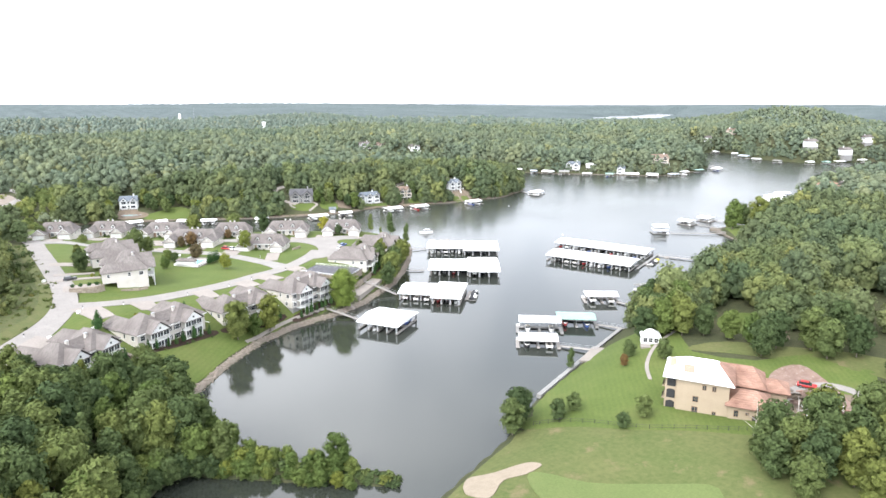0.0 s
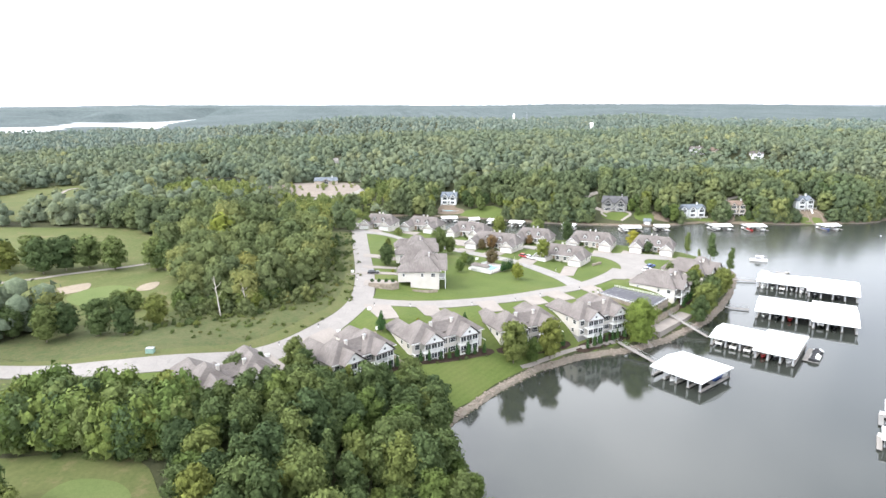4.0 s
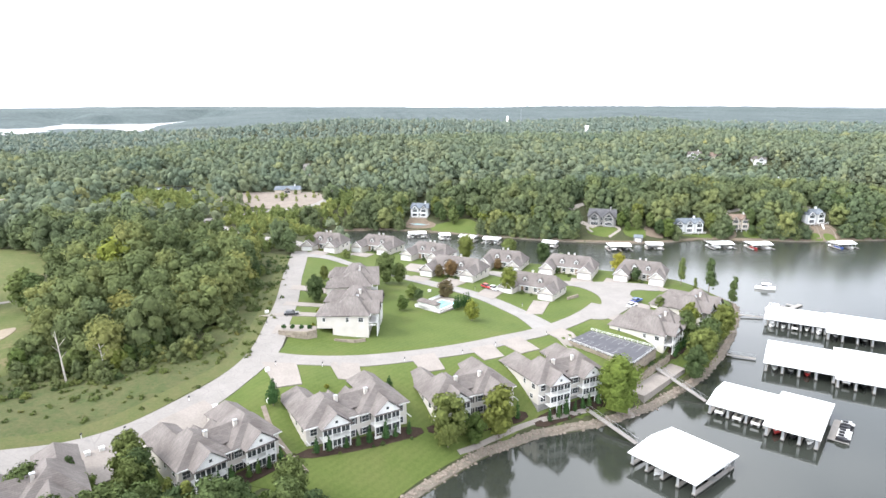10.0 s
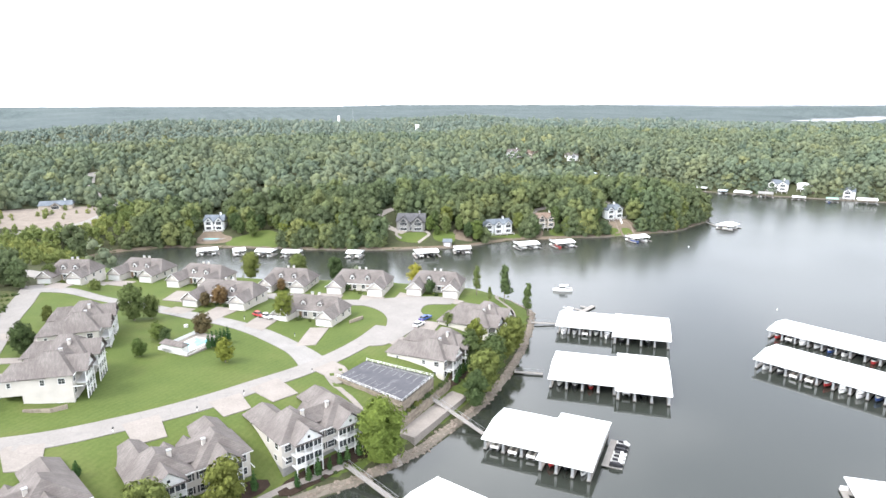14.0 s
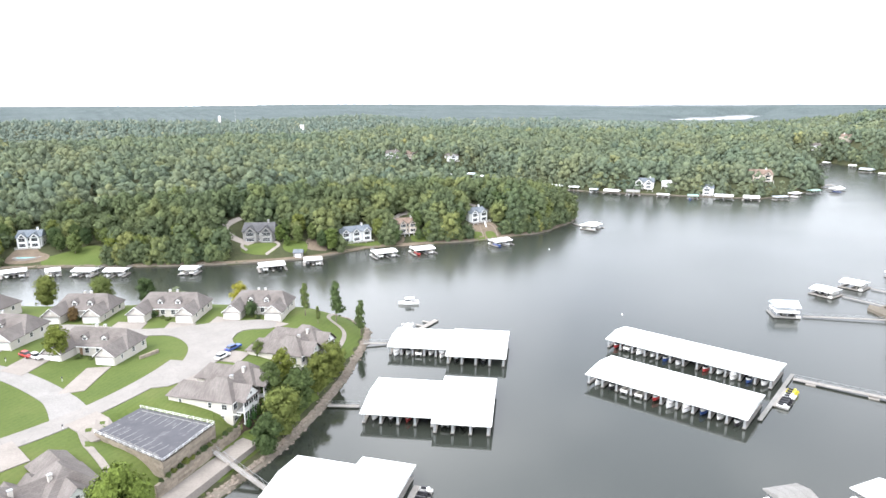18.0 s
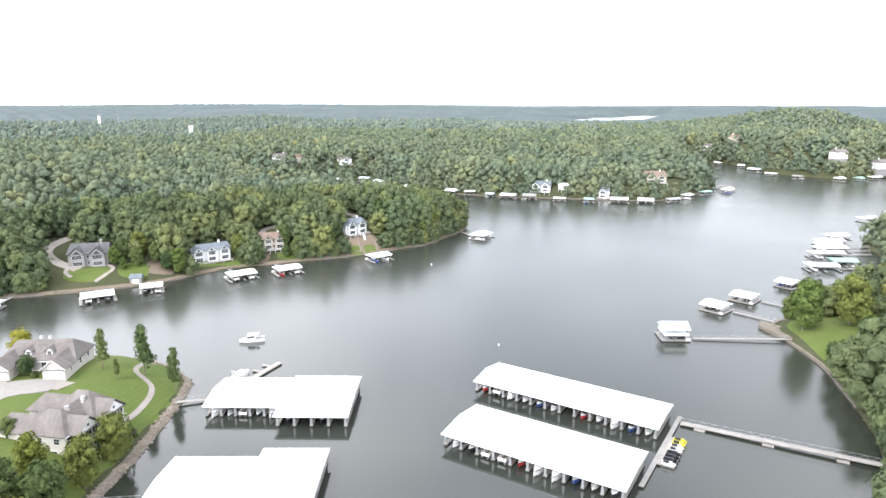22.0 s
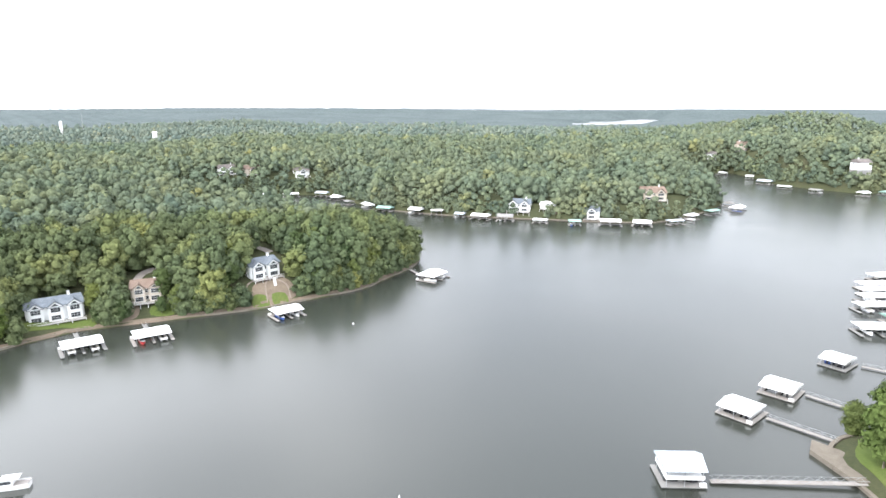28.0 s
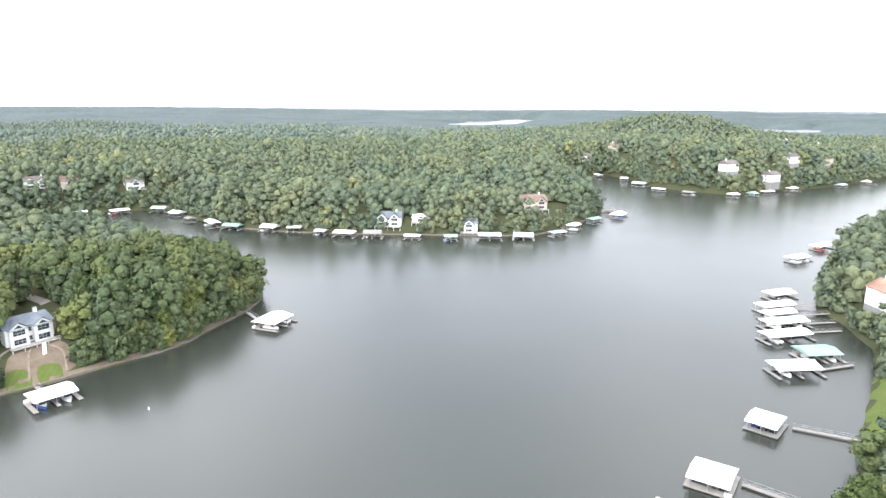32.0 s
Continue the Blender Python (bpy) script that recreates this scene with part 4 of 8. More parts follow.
# roads
setting(ribbon("road", [(-260, 150), (-190, 131), (-140, 120), (-100, 117), (-88, 117.5), (-77, 121), (-67, 127), (-58, 134.5), (-51, 142), (-45, 151), (-40.5, 161), (-37.5, 174), (-37.5, 190),
                        (-41.5, 222), (-47, 256), (-52, 290), (-54, 300)], 7.4, M_CONCRETE, 0.26), "pale concrete road curving round the hill", "road")
setting(ribbon("road", [(-30, 306), (-50, 313), (-65, 324), (-81, 334), (-96, 344), (-113, 370), (-123, 380), (-133, 391), (-142, 399), (-155, 401), (-180, 402)], 6.5, M_CONCRETE, 0.24), "pale concrete road into the woods", "road")
setting(ribbon("road", [(-133, 391), (-124, 404), (-116, 418), (-100, 432), (-80, 444), (-71, 470), (-70, 492), (-78, 521), (-94, 554), (-113, 605), (-125, 660)], 7.0, M_CONCRETE, 0.24), "pale concrete road between trees", "road")
setting(ribbon("road", [(-37, 176), (-28, 174.5), (-19, 175), (-8, 177.5), (4, 182.5), (18, 190), (30, 198), (42, 207.5), (54, 218), (62, 227), (69, 238)], 6.6, M_CONCRETE, 0.28),
        "pale concrete street between lawns", "road")
setting(ribbon("road", [(45, 211), (40, 224), (30, 238), (18, 250), (4, 262), (-10, 272), (-24, 282), (-38, 290), (-52, 293)], [9, 6.5, 6.5, 6.0, 6.0, 6.0, 6.0, 6.0, 6.0], M_OLDASPHALT, 0.27),
        "grey patched street along the row houses", "road")
setting(drape("cul_de_sac", rounded([(58, 224), (66, 231), (70, 240), (71, 249), (69, 257), (64, 263), (52, 266), (40, 272), (28, 282), (34, 286), (54, 273), (68, 269), (82, 270), (98, 266), (97, 259),
                                    (88, 259), (84, 252), (84, 243), (76, 231), (66, 221)], 3), M_CONCRETE, 0.32, 2.5), "pale concrete turning place", "road")
DRIVES = [[(-36, 172), (-27, 172), (-23, 160), (-29, 158)], [(-19, 174), (-11, 175), (-9, 166), (-15, 165)], [(-51, 143), (-44, 152), (-36, 147), (-42, 140)], [(-64, 128), (-57, 134), (-50, 128), (-54, 123)],
          [(-38, 190), (-38, 196), (-26, 196), (-26, 191)], [(-42, 219), (-42, 224), (-28, 225), (-28, 220)], [(-44, 238), (-44, 243), (-28, 243), (-28, 238)], [(-46, 205), (-39, 210), (-26, 210), (-26, 205)],
          [(2, 181), (9, 185), (12, 176), (6, 173)], [(19, 190), (26, 194), (29, 186), (23, 183)], [(28, 196), (35, 202), (40, 192), (34, 188)], [(44, 207), (50, 212), (56, 203), (50, 199)],
          [(66, 225), (71, 231), (76, 222), (71, 218)], [(78, 235), (82, 242), (88, 238), (84, 231)], [(14, 268), (22, 263), (14, 252), (8, 257)], [(30, 258), (36, 253), (30, 240), (24, 245)],
          [(45, 241), (51, 240), (46, 226), (40, 226)], [(0, 271), (7, 267), (3, 262), (-4, 266)], [(50, 281), (59, 277), (56, 268), (46, 271)], [(66, 275), (74, 271), (72, 266), (64, 269)],
          [(81, 276), (88, 271), (86, 266), (78, 270)], [(96, 267), (103, 262), (99, 259), (94, 262)], [(-47, 302), (-40, 299), (-42, 292), (-50, 296)], [(-29, 314), (-21, 311), (-24, 304), (-34, 306)],
          [(-3, 293), (6, 289), (2, 276), (-6, 280)], [(22, 290), (28, 288), (26, 280), (20, 282)]]
for d in DRIVES:
    setting(drape("driveway", d, M_DRIVE, 0.30, 2.5), "pale concrete driveway", "driveway")
setting(ribbon("footpath", [(15, 150), (23, 156), (30, 161), (36, 164.5), (43, 167), (49.5, 169.6)], 1.2, M_DRIVE, 0.2), "narrow concrete path above the rocks", "path")
setting(ribbon("footpath", [(47.5, 204), (49.5, 197), (53, 189), (56.5, 181.5), (60.3, 174.5), (62, 170)], 1.5, M_DRIVE, 0.22), "narrow concrete path round the car park wall", "path")
setting(ribbon("driveway", [(127, 29), (132, 28.5), (137, 25.5), (138.6, 20), (136.5, 13), (133, 5), (130, -4)], 2.6, M_CONCRETE, 0.26), "pale gravel drive curving to the mansion", "driveway")
setting(drape("courtyard", rounded([(114, 24), (126, 14), (133, 18), (139, 28), (141, 36), (133, 38), (124, 34)], 3), M_BRICKPAVE, 0.2, 2.0), "reddish-brown unfinished courtyard beside the mansion", "courtyard")
setting(ribbon("footpath", [(124, 281), (118, 268), (121, 258), (116, 246), (108, 236)], 1.4, M_DRIVE, 0.2), "narrow concrete path on the point", "path")
setting(ribbon("footpath", [(103, 396), (101, 400), (103, 404), (110, 405), (117, 403), (120, 398), (116, 394), (112, 391)], 1.6, M_DRIVE, 0.25), "curved pale garden path", "path")
setting(ribbon("footpath", [(133, 72), (120, 68), (109, 61), (103, 54)], 1.0, M_DRIVE, 0.22), "narrow path to the boathouse", "path")
setting(ribbon("driveway", [(106, 402), (98, 412), (94, 426), (104, 440), (122, 450)], 5.0, M_DRIVE, 0.22), "pale driveway to the stone house", "driveway")
setting(ribbon("driveway", [(201, 409), (193, 415), (197, 426), (209, 430), (223, 440)], 3.2, M_DRIVE, 0.22), "pale drive curving up to the brown house", "driveway")
setting(ribbon("driveway", [(252, 428), (246, 444), (252, 456), (240, 470)], 3.5, M_DRIVE, 0.22), "pale drive above the white house", "driveway")
setting(ribbon("driveway", [(228, 97), (216, 101), (206, 95), (190, 82), (177, 72), (164, 58), (154, 49)], 2.6, M_DIRT, 0.2), "dirt drive through the east bank wood", "driveway")
setting(drape("lawn", rounded([(146, 66), (156, 73), (165, 68), (161, 58), (150, 57)], 3), M_LAWN, 0.14, 2.0), "small lawn in a clearing of the wood", "lawn")
for line in ([(232, 391), (234, 400), (239, 404), (245, 408)], [(240, 391), (241.5, 399), (244, 404)], [(250, 392), (250.5, 399), (246, 404)]):
    setting(ribbon("garden_edging", line, .6, M_ROCK, 0.24), "pale stone edging of a terraced garden", "path")
setting(ribbon("garden_steps", [(-30.2, 151.5), (-27.4, 146), (-24.5, 141.5), (-21, 137), (-16.5, 132.5)], 1.1, M_ROCK, 0.24), "stone steps between two houses", "path")

# ==== woods ====
rng = np.random.default_rng(7)
ICO_V = np.array([(0, 0, 1), *[(0.894 * math.cos(math.tau * i / 5), 0.894 * math.sin(math.tau * i / 5), 0.447) for i in range(5)],
                  *[(0.894 * math.cos(math.tau * (i + 0.5) / 5), 0.894 * math.sin(math.tau * (i + 0.5) / 5), -0.447) for i in range(5)], (0, 0, -1)])
ICO_F = np.array([(0, 1 + i, 1 + (i + 1) % 5) for i in range(5)] + [(1 + i, 6 + i, 1 + (i + 1) % 5) for i in range(5)]
                 + [(1 + (i + 1) % 5, 6 + i, 6 + (i + 1) % 5) for i in range(5)] + [(6 + i, 11, 6 + (i + 1) % 5) for i in range(5)])


def finer(v, f):
    """Splits every triangle of a ball into four."""
    v, mid, out = [tuple(p) for p in v], {}, []

    def half(a, b):
        key = (min(a, b), max(a, b))
        if key not in mid:
            p = np.array(v[a]) + np.array(v[b])
            v.append(tuple(p / np.linalg.norm(p)))
            mid[key] = len(v) - 1
        return mid[key]
    for a, b, c in f:
        d, e, g = half(a, b), half(b, c), half(c, a)
        out += [(a, d, g), (d, b, e), (g, e, c), (d, e, g)]
    return np.array(v), np.array(out)


ICO2_V, ICO2_F = finer(ICO_V, ICO_F)
DOME_F = ICO_F[:15]


def crown(seed, radius, height, base, lobes, leaves, size, fine=False, shape="round", tilt=0.8, loose=1.14):
    """A crown of clumps round the trunk: dark inner clumps and many small leaf sprays standing off them."""
    r = np.random.default_rng(seed)
    bv, bf = (ICO2_V, ICO2_F) if fine else (ICO_V, DOME_F)
    vs, fs, k, spots = [], [], 0, []
    mid, half = base + (height - base) * 0.53, (height - base) * 0.5
    for i in range(lobes):
        a = r.uniform(0, math.tau)
        up = (i + 0.5) / lobes
        if shape == "round":
            # lobes stand unevenly on an egg-shaped crown; the first one fills its heart
            a, w = i * 2.4 + r.uniform(-0.5, 0.5), -0.98 + 1.93 * (i / max(1, lobes - 1)) ** 1.2
            reach = r.uniform(0.42, 0.70) if i else 0.0
            out = radius * reach * math.sqrt(max(0.04, 1 - min(1, abs(w)) ** 2) if w > 0 else 1 - 0.5 * w * w)
            lr = radius * (r.uniform(0.38, 0.60) if i else 0.78)
            c = np.array([out * math.cos(a), out * math.sin(a), mid + half * (reach if w > 0 else 0.74) * w])
        elif shape == "tall":
            out = radius * 0.45 * (1.05 - up) * r.uniform(0.3, 1.1)
            lr = radius * r.uniform(0.42, 0.66) * (1.1 - 0.55 * up)
        else:
            out = radius * 0.1 * r.uniform(0, 1)
            lr = radius * (1.02 - 0.85 * up)
        if shape != "round":
            c = np.array([out * math.cos(a), out * math.sin(a), base + (height - base) * (0.12 + 0.78 * up)])
        spots.append((c, lr))
        tall = half / radius * 0.9 if shape == "round" and not i else 0.9
        ball = bv * lr * r.uniform(0.6, 0.86, (len(bv), 1)) * np.array([1, 1, tall])
        vs.append(ball + c)
        fs.append(bf + k)
        k += len(bv)
    if leaves:
        sizes = np.array([q[1] for q in spots]) ** 2
        pick = r.choice(lobes, leaves, p=sizes / sizes.sum())
        cs, rs = np.array([spots[i][0] for i in pick]), np.array([spots[i][1] for i in pick])
        d = r.normal(size=(leaves, 3))
        d[:, 2] = np.where(d[:, 2] < -0.3, -d[:, 2], d[:, 2])
        d /= np.linalg.norm(d, axis=1, keepdims=True)
        p = cs + d * (rs * r.uniform(0.78, loose, leaves))[:, None]
        t = np.cross(d, r.normal(size=(leaves, 3)))
        t /= np.linalg.norm(t, axis=1, keepdims=True) + 1e-9
        b = np.cross(d, t) + d * r.uniform(-tilt, tilt, (leaves, 1))
        s = (size * r.uniform(0.5, 1.5, leaves))[:, None]
        tri = np.stack([p + t * s, p - t * s * 0.6 + b * s * 0.8, p - t * s * 0.6 - b * s * 0.8], 1)
        vs.append(tri.reshape(-1, 3))
        fs.append(np.arange(leaves * 3).reshape(-1, 3) + k)
    return np.concatenate(vs), np.concatenate(fs)


CLEAR = [SPIT, SLOPE, GOLF, [(-330, 390), (-256, 322), (-222, 330), (-246, 384), (-292, 492), (-330, 490)], [(-228, 556), (-262, 620), (-274, 668), (-240, 640), (-204, 558)], [(-182, 516), (-199, 558), (-198, 590), (-165, 512), (-140, 445), (-158, 442), (-168, 476), (-170, 504)], [(-258, 548), (-251, 578), (-229, 560), (-217, 530), (-239, 524)], [(-135, 424), (-123, 434), (-101, 438), (-64, 400), (-50, 356), (-66, 338), (-95, 347), (-119, 387)],
         [(-24, 5), (14, 34), (40, 48), (72, 70), (104, 86), (138, 101), (134, 72), (138, 58), (150, 44), (160, 30), (166, 12), (150, 0), (128, -4), (112, -10), (70, -40), (0, -60)],
         [(300, 174), (306, 184), (312, 200), (318, 213), (338, 216), (348, 203), (344, 188), (330, 174), (314, 164)], [(385, 214), (420, 226), (442, 234), (432, 205), (400, 200)],
         [(90, 380), (122, 378), (138, 378), (136, 396), (124, 404), (122, 420), (98, 420), (94, 408)], [(-15, 424), (2, 419), (17, 414), (34, 407), (39, 424), (28, 456), (15, 444), (4, 458), (4, 470), (-14, 470)], [(154, 388), (179, 390), (177, 418), (154, 416)],
         [(188, 390), (204, 390), (204, 414), (200, 418), (188, 416)], [(232, 388), (254, 390), (255, 408), (252, 420), (240, 420), (233, 408), (230, 396)], [(128, 384), (150, 384), (150, 398), (134, 402)],
         [(-142, 452), (-146, 482), (-119, 503), (-97, 508), (-82, 500), (-68, 449), (-88, 436), (-128, 444)], [(-60, 300), (-28, 300), (-14, 345), (-40, 358), (-66, 340), (-98, 362), (-134, 402), (-180, 408), (-182, 396), (-150, 394), (-90, 344)],
         [(452, 508), (470, 494), (480, 500), (464, 518)], [(538, 450), (575, 456), (590, 466), (572, 480), (548, 478), (536, 464)], [(-4, 72), (30, 50), (32, 60), (2, 84), (-4, 86)], [(124, 62), (134, 78), (150, 74), (168, 78), (178, 62), (176, 30), (168, 0), (150, -4)], [(480, 234), (490, 250), (508, 254), (518, 240), (506, 226), (488, 224)], [(-211, 500), (-213, 524), (-193, 522), (-176, 509), (-165, 478), (-184, 476), (-201, 486)],
         [(-206, 484), (-160, 470), (-140, 442), (-128, 440), (-131, 412), (-140, 392), (-168, 372), (-196, 384), (-218, 430), (-220, 488)], [(-88, 436), (-68, 449), (-60, 500), (-48, 500), (-44, 440), (-60, 404), (-80, 422)],
         [(-66, 297), (-84, 292), (-110, 318), (-136, 352), (-158, 388), (-150, 394), (-134, 386), (-98, 342), (-74, 325), (-62, 318)],
         [(-128, 132), (-128, 36), (-57, 36), (-55, 60), (-64, 80), (-63, 92), (-60, 112), (-70, 132)]]
LANES = [([(-140, 120), (-100, 117), (-77, 121), (-58, 134.5), (-45, 151), (-37.5, 174), (-41.5, 222), (-52, 290)], 8), ([(-133, 391), (-124, 404), (-116, 418), (-100, 432), (-80, 444), (-71, 470), (-70, 492), (-78, 521), (-94, 554), (-113, 605), (-125, 660)], 6), ([(-260, 150), (-190, 131), (-140, 120), (-100, 117)], 9), ([(-65, 324), (-96, 344), (-113, 370), (-133, 391), (-155, 401), (-180, 402)], 7),
         ([(106, 402), (98, 412), (94, 426), (104, 440), (122, 450)], 6), ([(201, 409), (193, 415), (197, 426), (209, 430), (223, 440)], 3), ([(245, 410), (250, 428), (246, 444), (252, 456), (240, 470)], 4), ([(228, 97), (216, 101), (206, 95), (190, 82), (177, 72), (164, 58), (154, 49)], 3)]


def wooded(px, py, margin=2.0):
    """Where trees may stand."""
    ok = shore_distance(px, py) > margin
    for ring in CLEAR:
        ok &= ~ring_inside(px, py, ring)
    for line, w in LANES:
        ok &= ring_distance(px, py, line, False) > w
    return ok


def sown(x0, x1, y0, y1, gap, keep):
    """Uneven rows of spots in a rectangle."""
    qx, qy = np.meshgrid(np.arange(x0, x1, gap), np.arange(y0, y1, gap))
    qx = qx + rng.uniform(-0.42, 0.42, qx.shape) * gap
    qy = qy + rng.uniform(-0.42, 0.42, qy.shape) * gap
    qx, qy = qx.ravel(), qy.ravel()
    ok = keep(qx, qy)
    return qx[ok], qy[ok]


def wood(name, label, px, py, kinds, lo, hi, mat=None):
    """Many trees joined into one sheet of woods."""
    vs, fs, ts, k = [], [], [], 0
    z = top_at(px, py)
    which, turn, size, tone = rng.integers(0, len(kinds), len(px)), rng.uniform(0, math.tau, len(px)), rng.uniform(lo, hi, len(px)), rng.beta(2.2, 2.9, len(px))
    tall = rng.uniform(0.85, 1.2, len(px))
    for q, (v, f) in enumerate(kinds):
        m = which == q
        n = int(m.sum())
        if not n:
            continue
        c, s = np.cos(turn[m])[:, None], np.sin(turn[m])[:, None]
        w = size[m][:, None]
        x, y = v[None, :, 0], v[None, :, 1]
        p = np.stack([(x * c - y * s) * w + px[m][:, None], (x * s + y * c) * w + py[m][:, None], v[None, :, 2] * w * tall[m][:, None] + z[m][:, None] - 0.3], -1)
        vs.append(p.reshape(-1, 3))
        fs.append((f[None] + (np.arange(n) * len(v))[:, None, None] + k).reshape(-1, 3))
        ts.append(np.repeat(tone[m], len(v)))
        k += n * len(v)
    ob = new(name, array_mesh(name, np.concatenate(vs), np.concatenate(fs), mat or M_HAZED_FOREST, np.concatenate(ts)))
    return tagged(ob, label, "woods", kind="stuff")


KIND_MID = [crown(100 + i, 5.2 + 0.6 * (i % 3), 14.2, 0.6, 12, 400, 0.6, tilt=0.6, loose=1.1) for i in range(7)]
KIND_CLOSE = [crown(150 + i, 4.2 + 0.6 * (i % 3), 13.2, 0.8, 14, 800, 0.44) for i in range(6)]
KIND_FAR = [crown(200 + i, 6.0 + 0.8 * (i % 3), 13.0, 0.5, 6, 56, 0.95, tilt=0.4, loose=1.04) for i in range(7)]
KIND_DISTANT = [crown(300 + i, 7.8, 11.5, 0.5, 4, 14, 1.4, tilt=0.3, loose=1.02) for i in range(5)]


KIND_SCRUB = [crown(600 + i, 1.0 + 0.3 * i, 1.1, -0.2, 3, 46, 0.26) for i in range(4)]


def zone_mid(px, py):
    """The nearer woods: the hill by the road, the north headland's edge, the east bank."""
    west = (px < -45) & (py > 150) & (py < 330) & (px > -190)
    north = (py > 380) & (py < 475) & (px > -90) & (px < 345)
    east = (py < 230) & (px > 128) & (px < 420) & (py > -20)
    return west | north | east


def zone_near(px, py):
    return (px > -128) & (px < 5) & (py > 40) & (py < 130)


def seen_land(px, py):
    """The wide fan of country north and east of the village."""
    return (px > -0.8 * (py + 70) - 30) & (py > np.minimum(60 + 0.16 * px, -120 + 0.42 * px))


x1, y1 = sown(-190, 420, -20, 476, 7.4, lambda a, b: zone_mid(a, b) & ~zone_near(a, b) & wooded(a, b, 0.8))
thin = rng.uniform(size=len(x1)) > 0.45
close = ((x1 < -50) & (x1 > -140) & (y1 < 300)) | ((x1 < 250) & (y1 < 150) & (x1 > 100))
wood("woods", "dense green summer oak woods on the banks", x1[~close], y1[~close], KIND_MID, 0.7, 1.2, M_BANKWOOD)
west = close & (x1 < 0)
wood("woods", "tall mixed green wood beside the village", x1[west], y1[west], KIND_CLOSE, 0.68, 1.15, M_NEARWOOD)
east = close & thin & (x1 > 0)
wood("woods", "tall mixed green wood beside the mansion", x1[east], y1[east], KIND_CLOSE, 0.8, 1.35, M_BANKWOOD)
x2, y2 = sown(-620, 1420, -60, 1060, 10.8, lambda a, b: ~zone_mid(a, b) & ~zone_near(a, b) & wooded(a, b, 1.5) & ((b > 230) | (a > 140) | (a < -128)) & seen_land(a, b)
                & ((np.hypot(a - 170, b - 140) < 960) | ((a > 850) & (b < 960) & (np.hypot(a - 170, b - 140) < 1340))))
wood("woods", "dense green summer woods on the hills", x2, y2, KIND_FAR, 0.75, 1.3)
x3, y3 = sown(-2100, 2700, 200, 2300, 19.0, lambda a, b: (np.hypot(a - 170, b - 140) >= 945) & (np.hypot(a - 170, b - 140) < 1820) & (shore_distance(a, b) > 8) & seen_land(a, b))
wood("woods", "distant wooded hills with haze in the leaf colour", x3, y3, KIND_DISTANT, 0.8, 1.2, M_HAZED_FARFOREST)


def shore_row(line, gap, reach=3.6):
    """Trees that lean over the water along a shore."""
    px, py = [], []
    for (x0, y0), (x1, y1) in zip(line, line[1:]):
        L = math.hypot(x1 - x0, y1 - y0)
        for q in range(max(1, int(L / gap))):
            t, o = (q + rng.uniform(.2, .8)) / max(1, int(L / gap)), rng.uniform(1.0, reach)
            for side in (1, -1):
                x, y = x0 + (x1 - x0) * t - (y1 - y0) / L * o * side, y0 + (y1 - y0) * t + (x1 - x0) / L * o * side
                px.append(x)
                py.append(y)
    px, py = np.array(px), np.array(py)
    ok = wooded(px, py, 0.6)
    return px[ok], py[ok]


KIND_LOW = [crown(500 + i, 4.0 + 0.4 * (i % 3), 9.5, -0.6, 7, 300, 0.52) for i in range(4)]
KIND_LOW_FAR = [crown(520 + i, 4.2, 9.5, 0.0, 3, 60, 0.95) for i in range(4)]
x4, y4 = shore_row(WEST_RING[37:54], 1.9, 5.0)
x5, y5 = shore_row(EAST_RING[7:18], 3.0)
wood("woods", "low leafy trees overhanging the shore", np.concatenate([x4, x5]), np.concatenate([y4, y5]), KIND_LOW, 0.65, 1.1, M_BANKWOOD)
x6, y6 = shore_row(WEST_RING[53:78], 2.2, 9.0)
x7, y7 = shore_row(EAST_RING[18:30], 2.8, 7.0)
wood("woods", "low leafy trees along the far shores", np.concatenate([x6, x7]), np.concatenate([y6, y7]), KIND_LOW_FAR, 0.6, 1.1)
GROVE = [(124, 76), (136, 92), (150, 99), (172, 105), (200, 112), (228, 118), (250, 122), (262, 126), (250, 104), (225, 88), (200, 62), (178, 44), (164, 46), (158, 56), (166, 66), (160, 76), (148, 76), (140, 66)]
x9, y9 = sown(120, 266, 40, 132, 6.4, lambda a, b: ring_inside(a, b, GROVE) & (shore_distance(a, b) > 1.5))
wood("woods", "leafy green grove on the bank behind the mansion", x9, y9, KIND_CLOSE, 0.7, 1.05, M_NEARWOOD)
YOUNG = [(-135, 424), (-123, 434), (-101, 438), (-64, 400), (-50, 356), (-66, 338), (-95, 347), (-119, 387)]
LOW_WOODS = [[(-206, 484), (-160, 470), (-140, 442), (-128, 440), (-131, 412), (-140, 392), (-168, 372), (-196, 384), (-218, 430), (-220, 488)], [(-88, 436), (-68, 449), (-60, 500), (-48, 500), (-44, 440), (-60, 404), (-80, 422)],
             [(-66, 297), (-84, 292), (-110, 318), (-136, 352), (-158, 388), (-150, 394), (-134, 386), (-98, 342), (-74, 325), (-62, 318)]]
x8, y8 = sown(-222, -42, 290, 502, 4.6, lambda a, b: (ring_inside(a, b, YOUNG) | ring_inside(a, b, LOW_WOODS[0]) | ring_inside(a, b, LOW_WOODS[1]) | ring_inside(a, b, LOW_WOODS[2])) & (shore_distance(a, b) > 3))
clear_of_road = (ring_distance(x8, y8, LANES[1][0], False) > 6) & (ring_distance(x8, y8, LANES[3][0], False) > 7)
wood("woods", "low pale green young wood beside the lane", x8[clear_of_road], y8[clear_of_road], KIND_LOW, 0.32, 0.66, M_SCRUBWOOD)
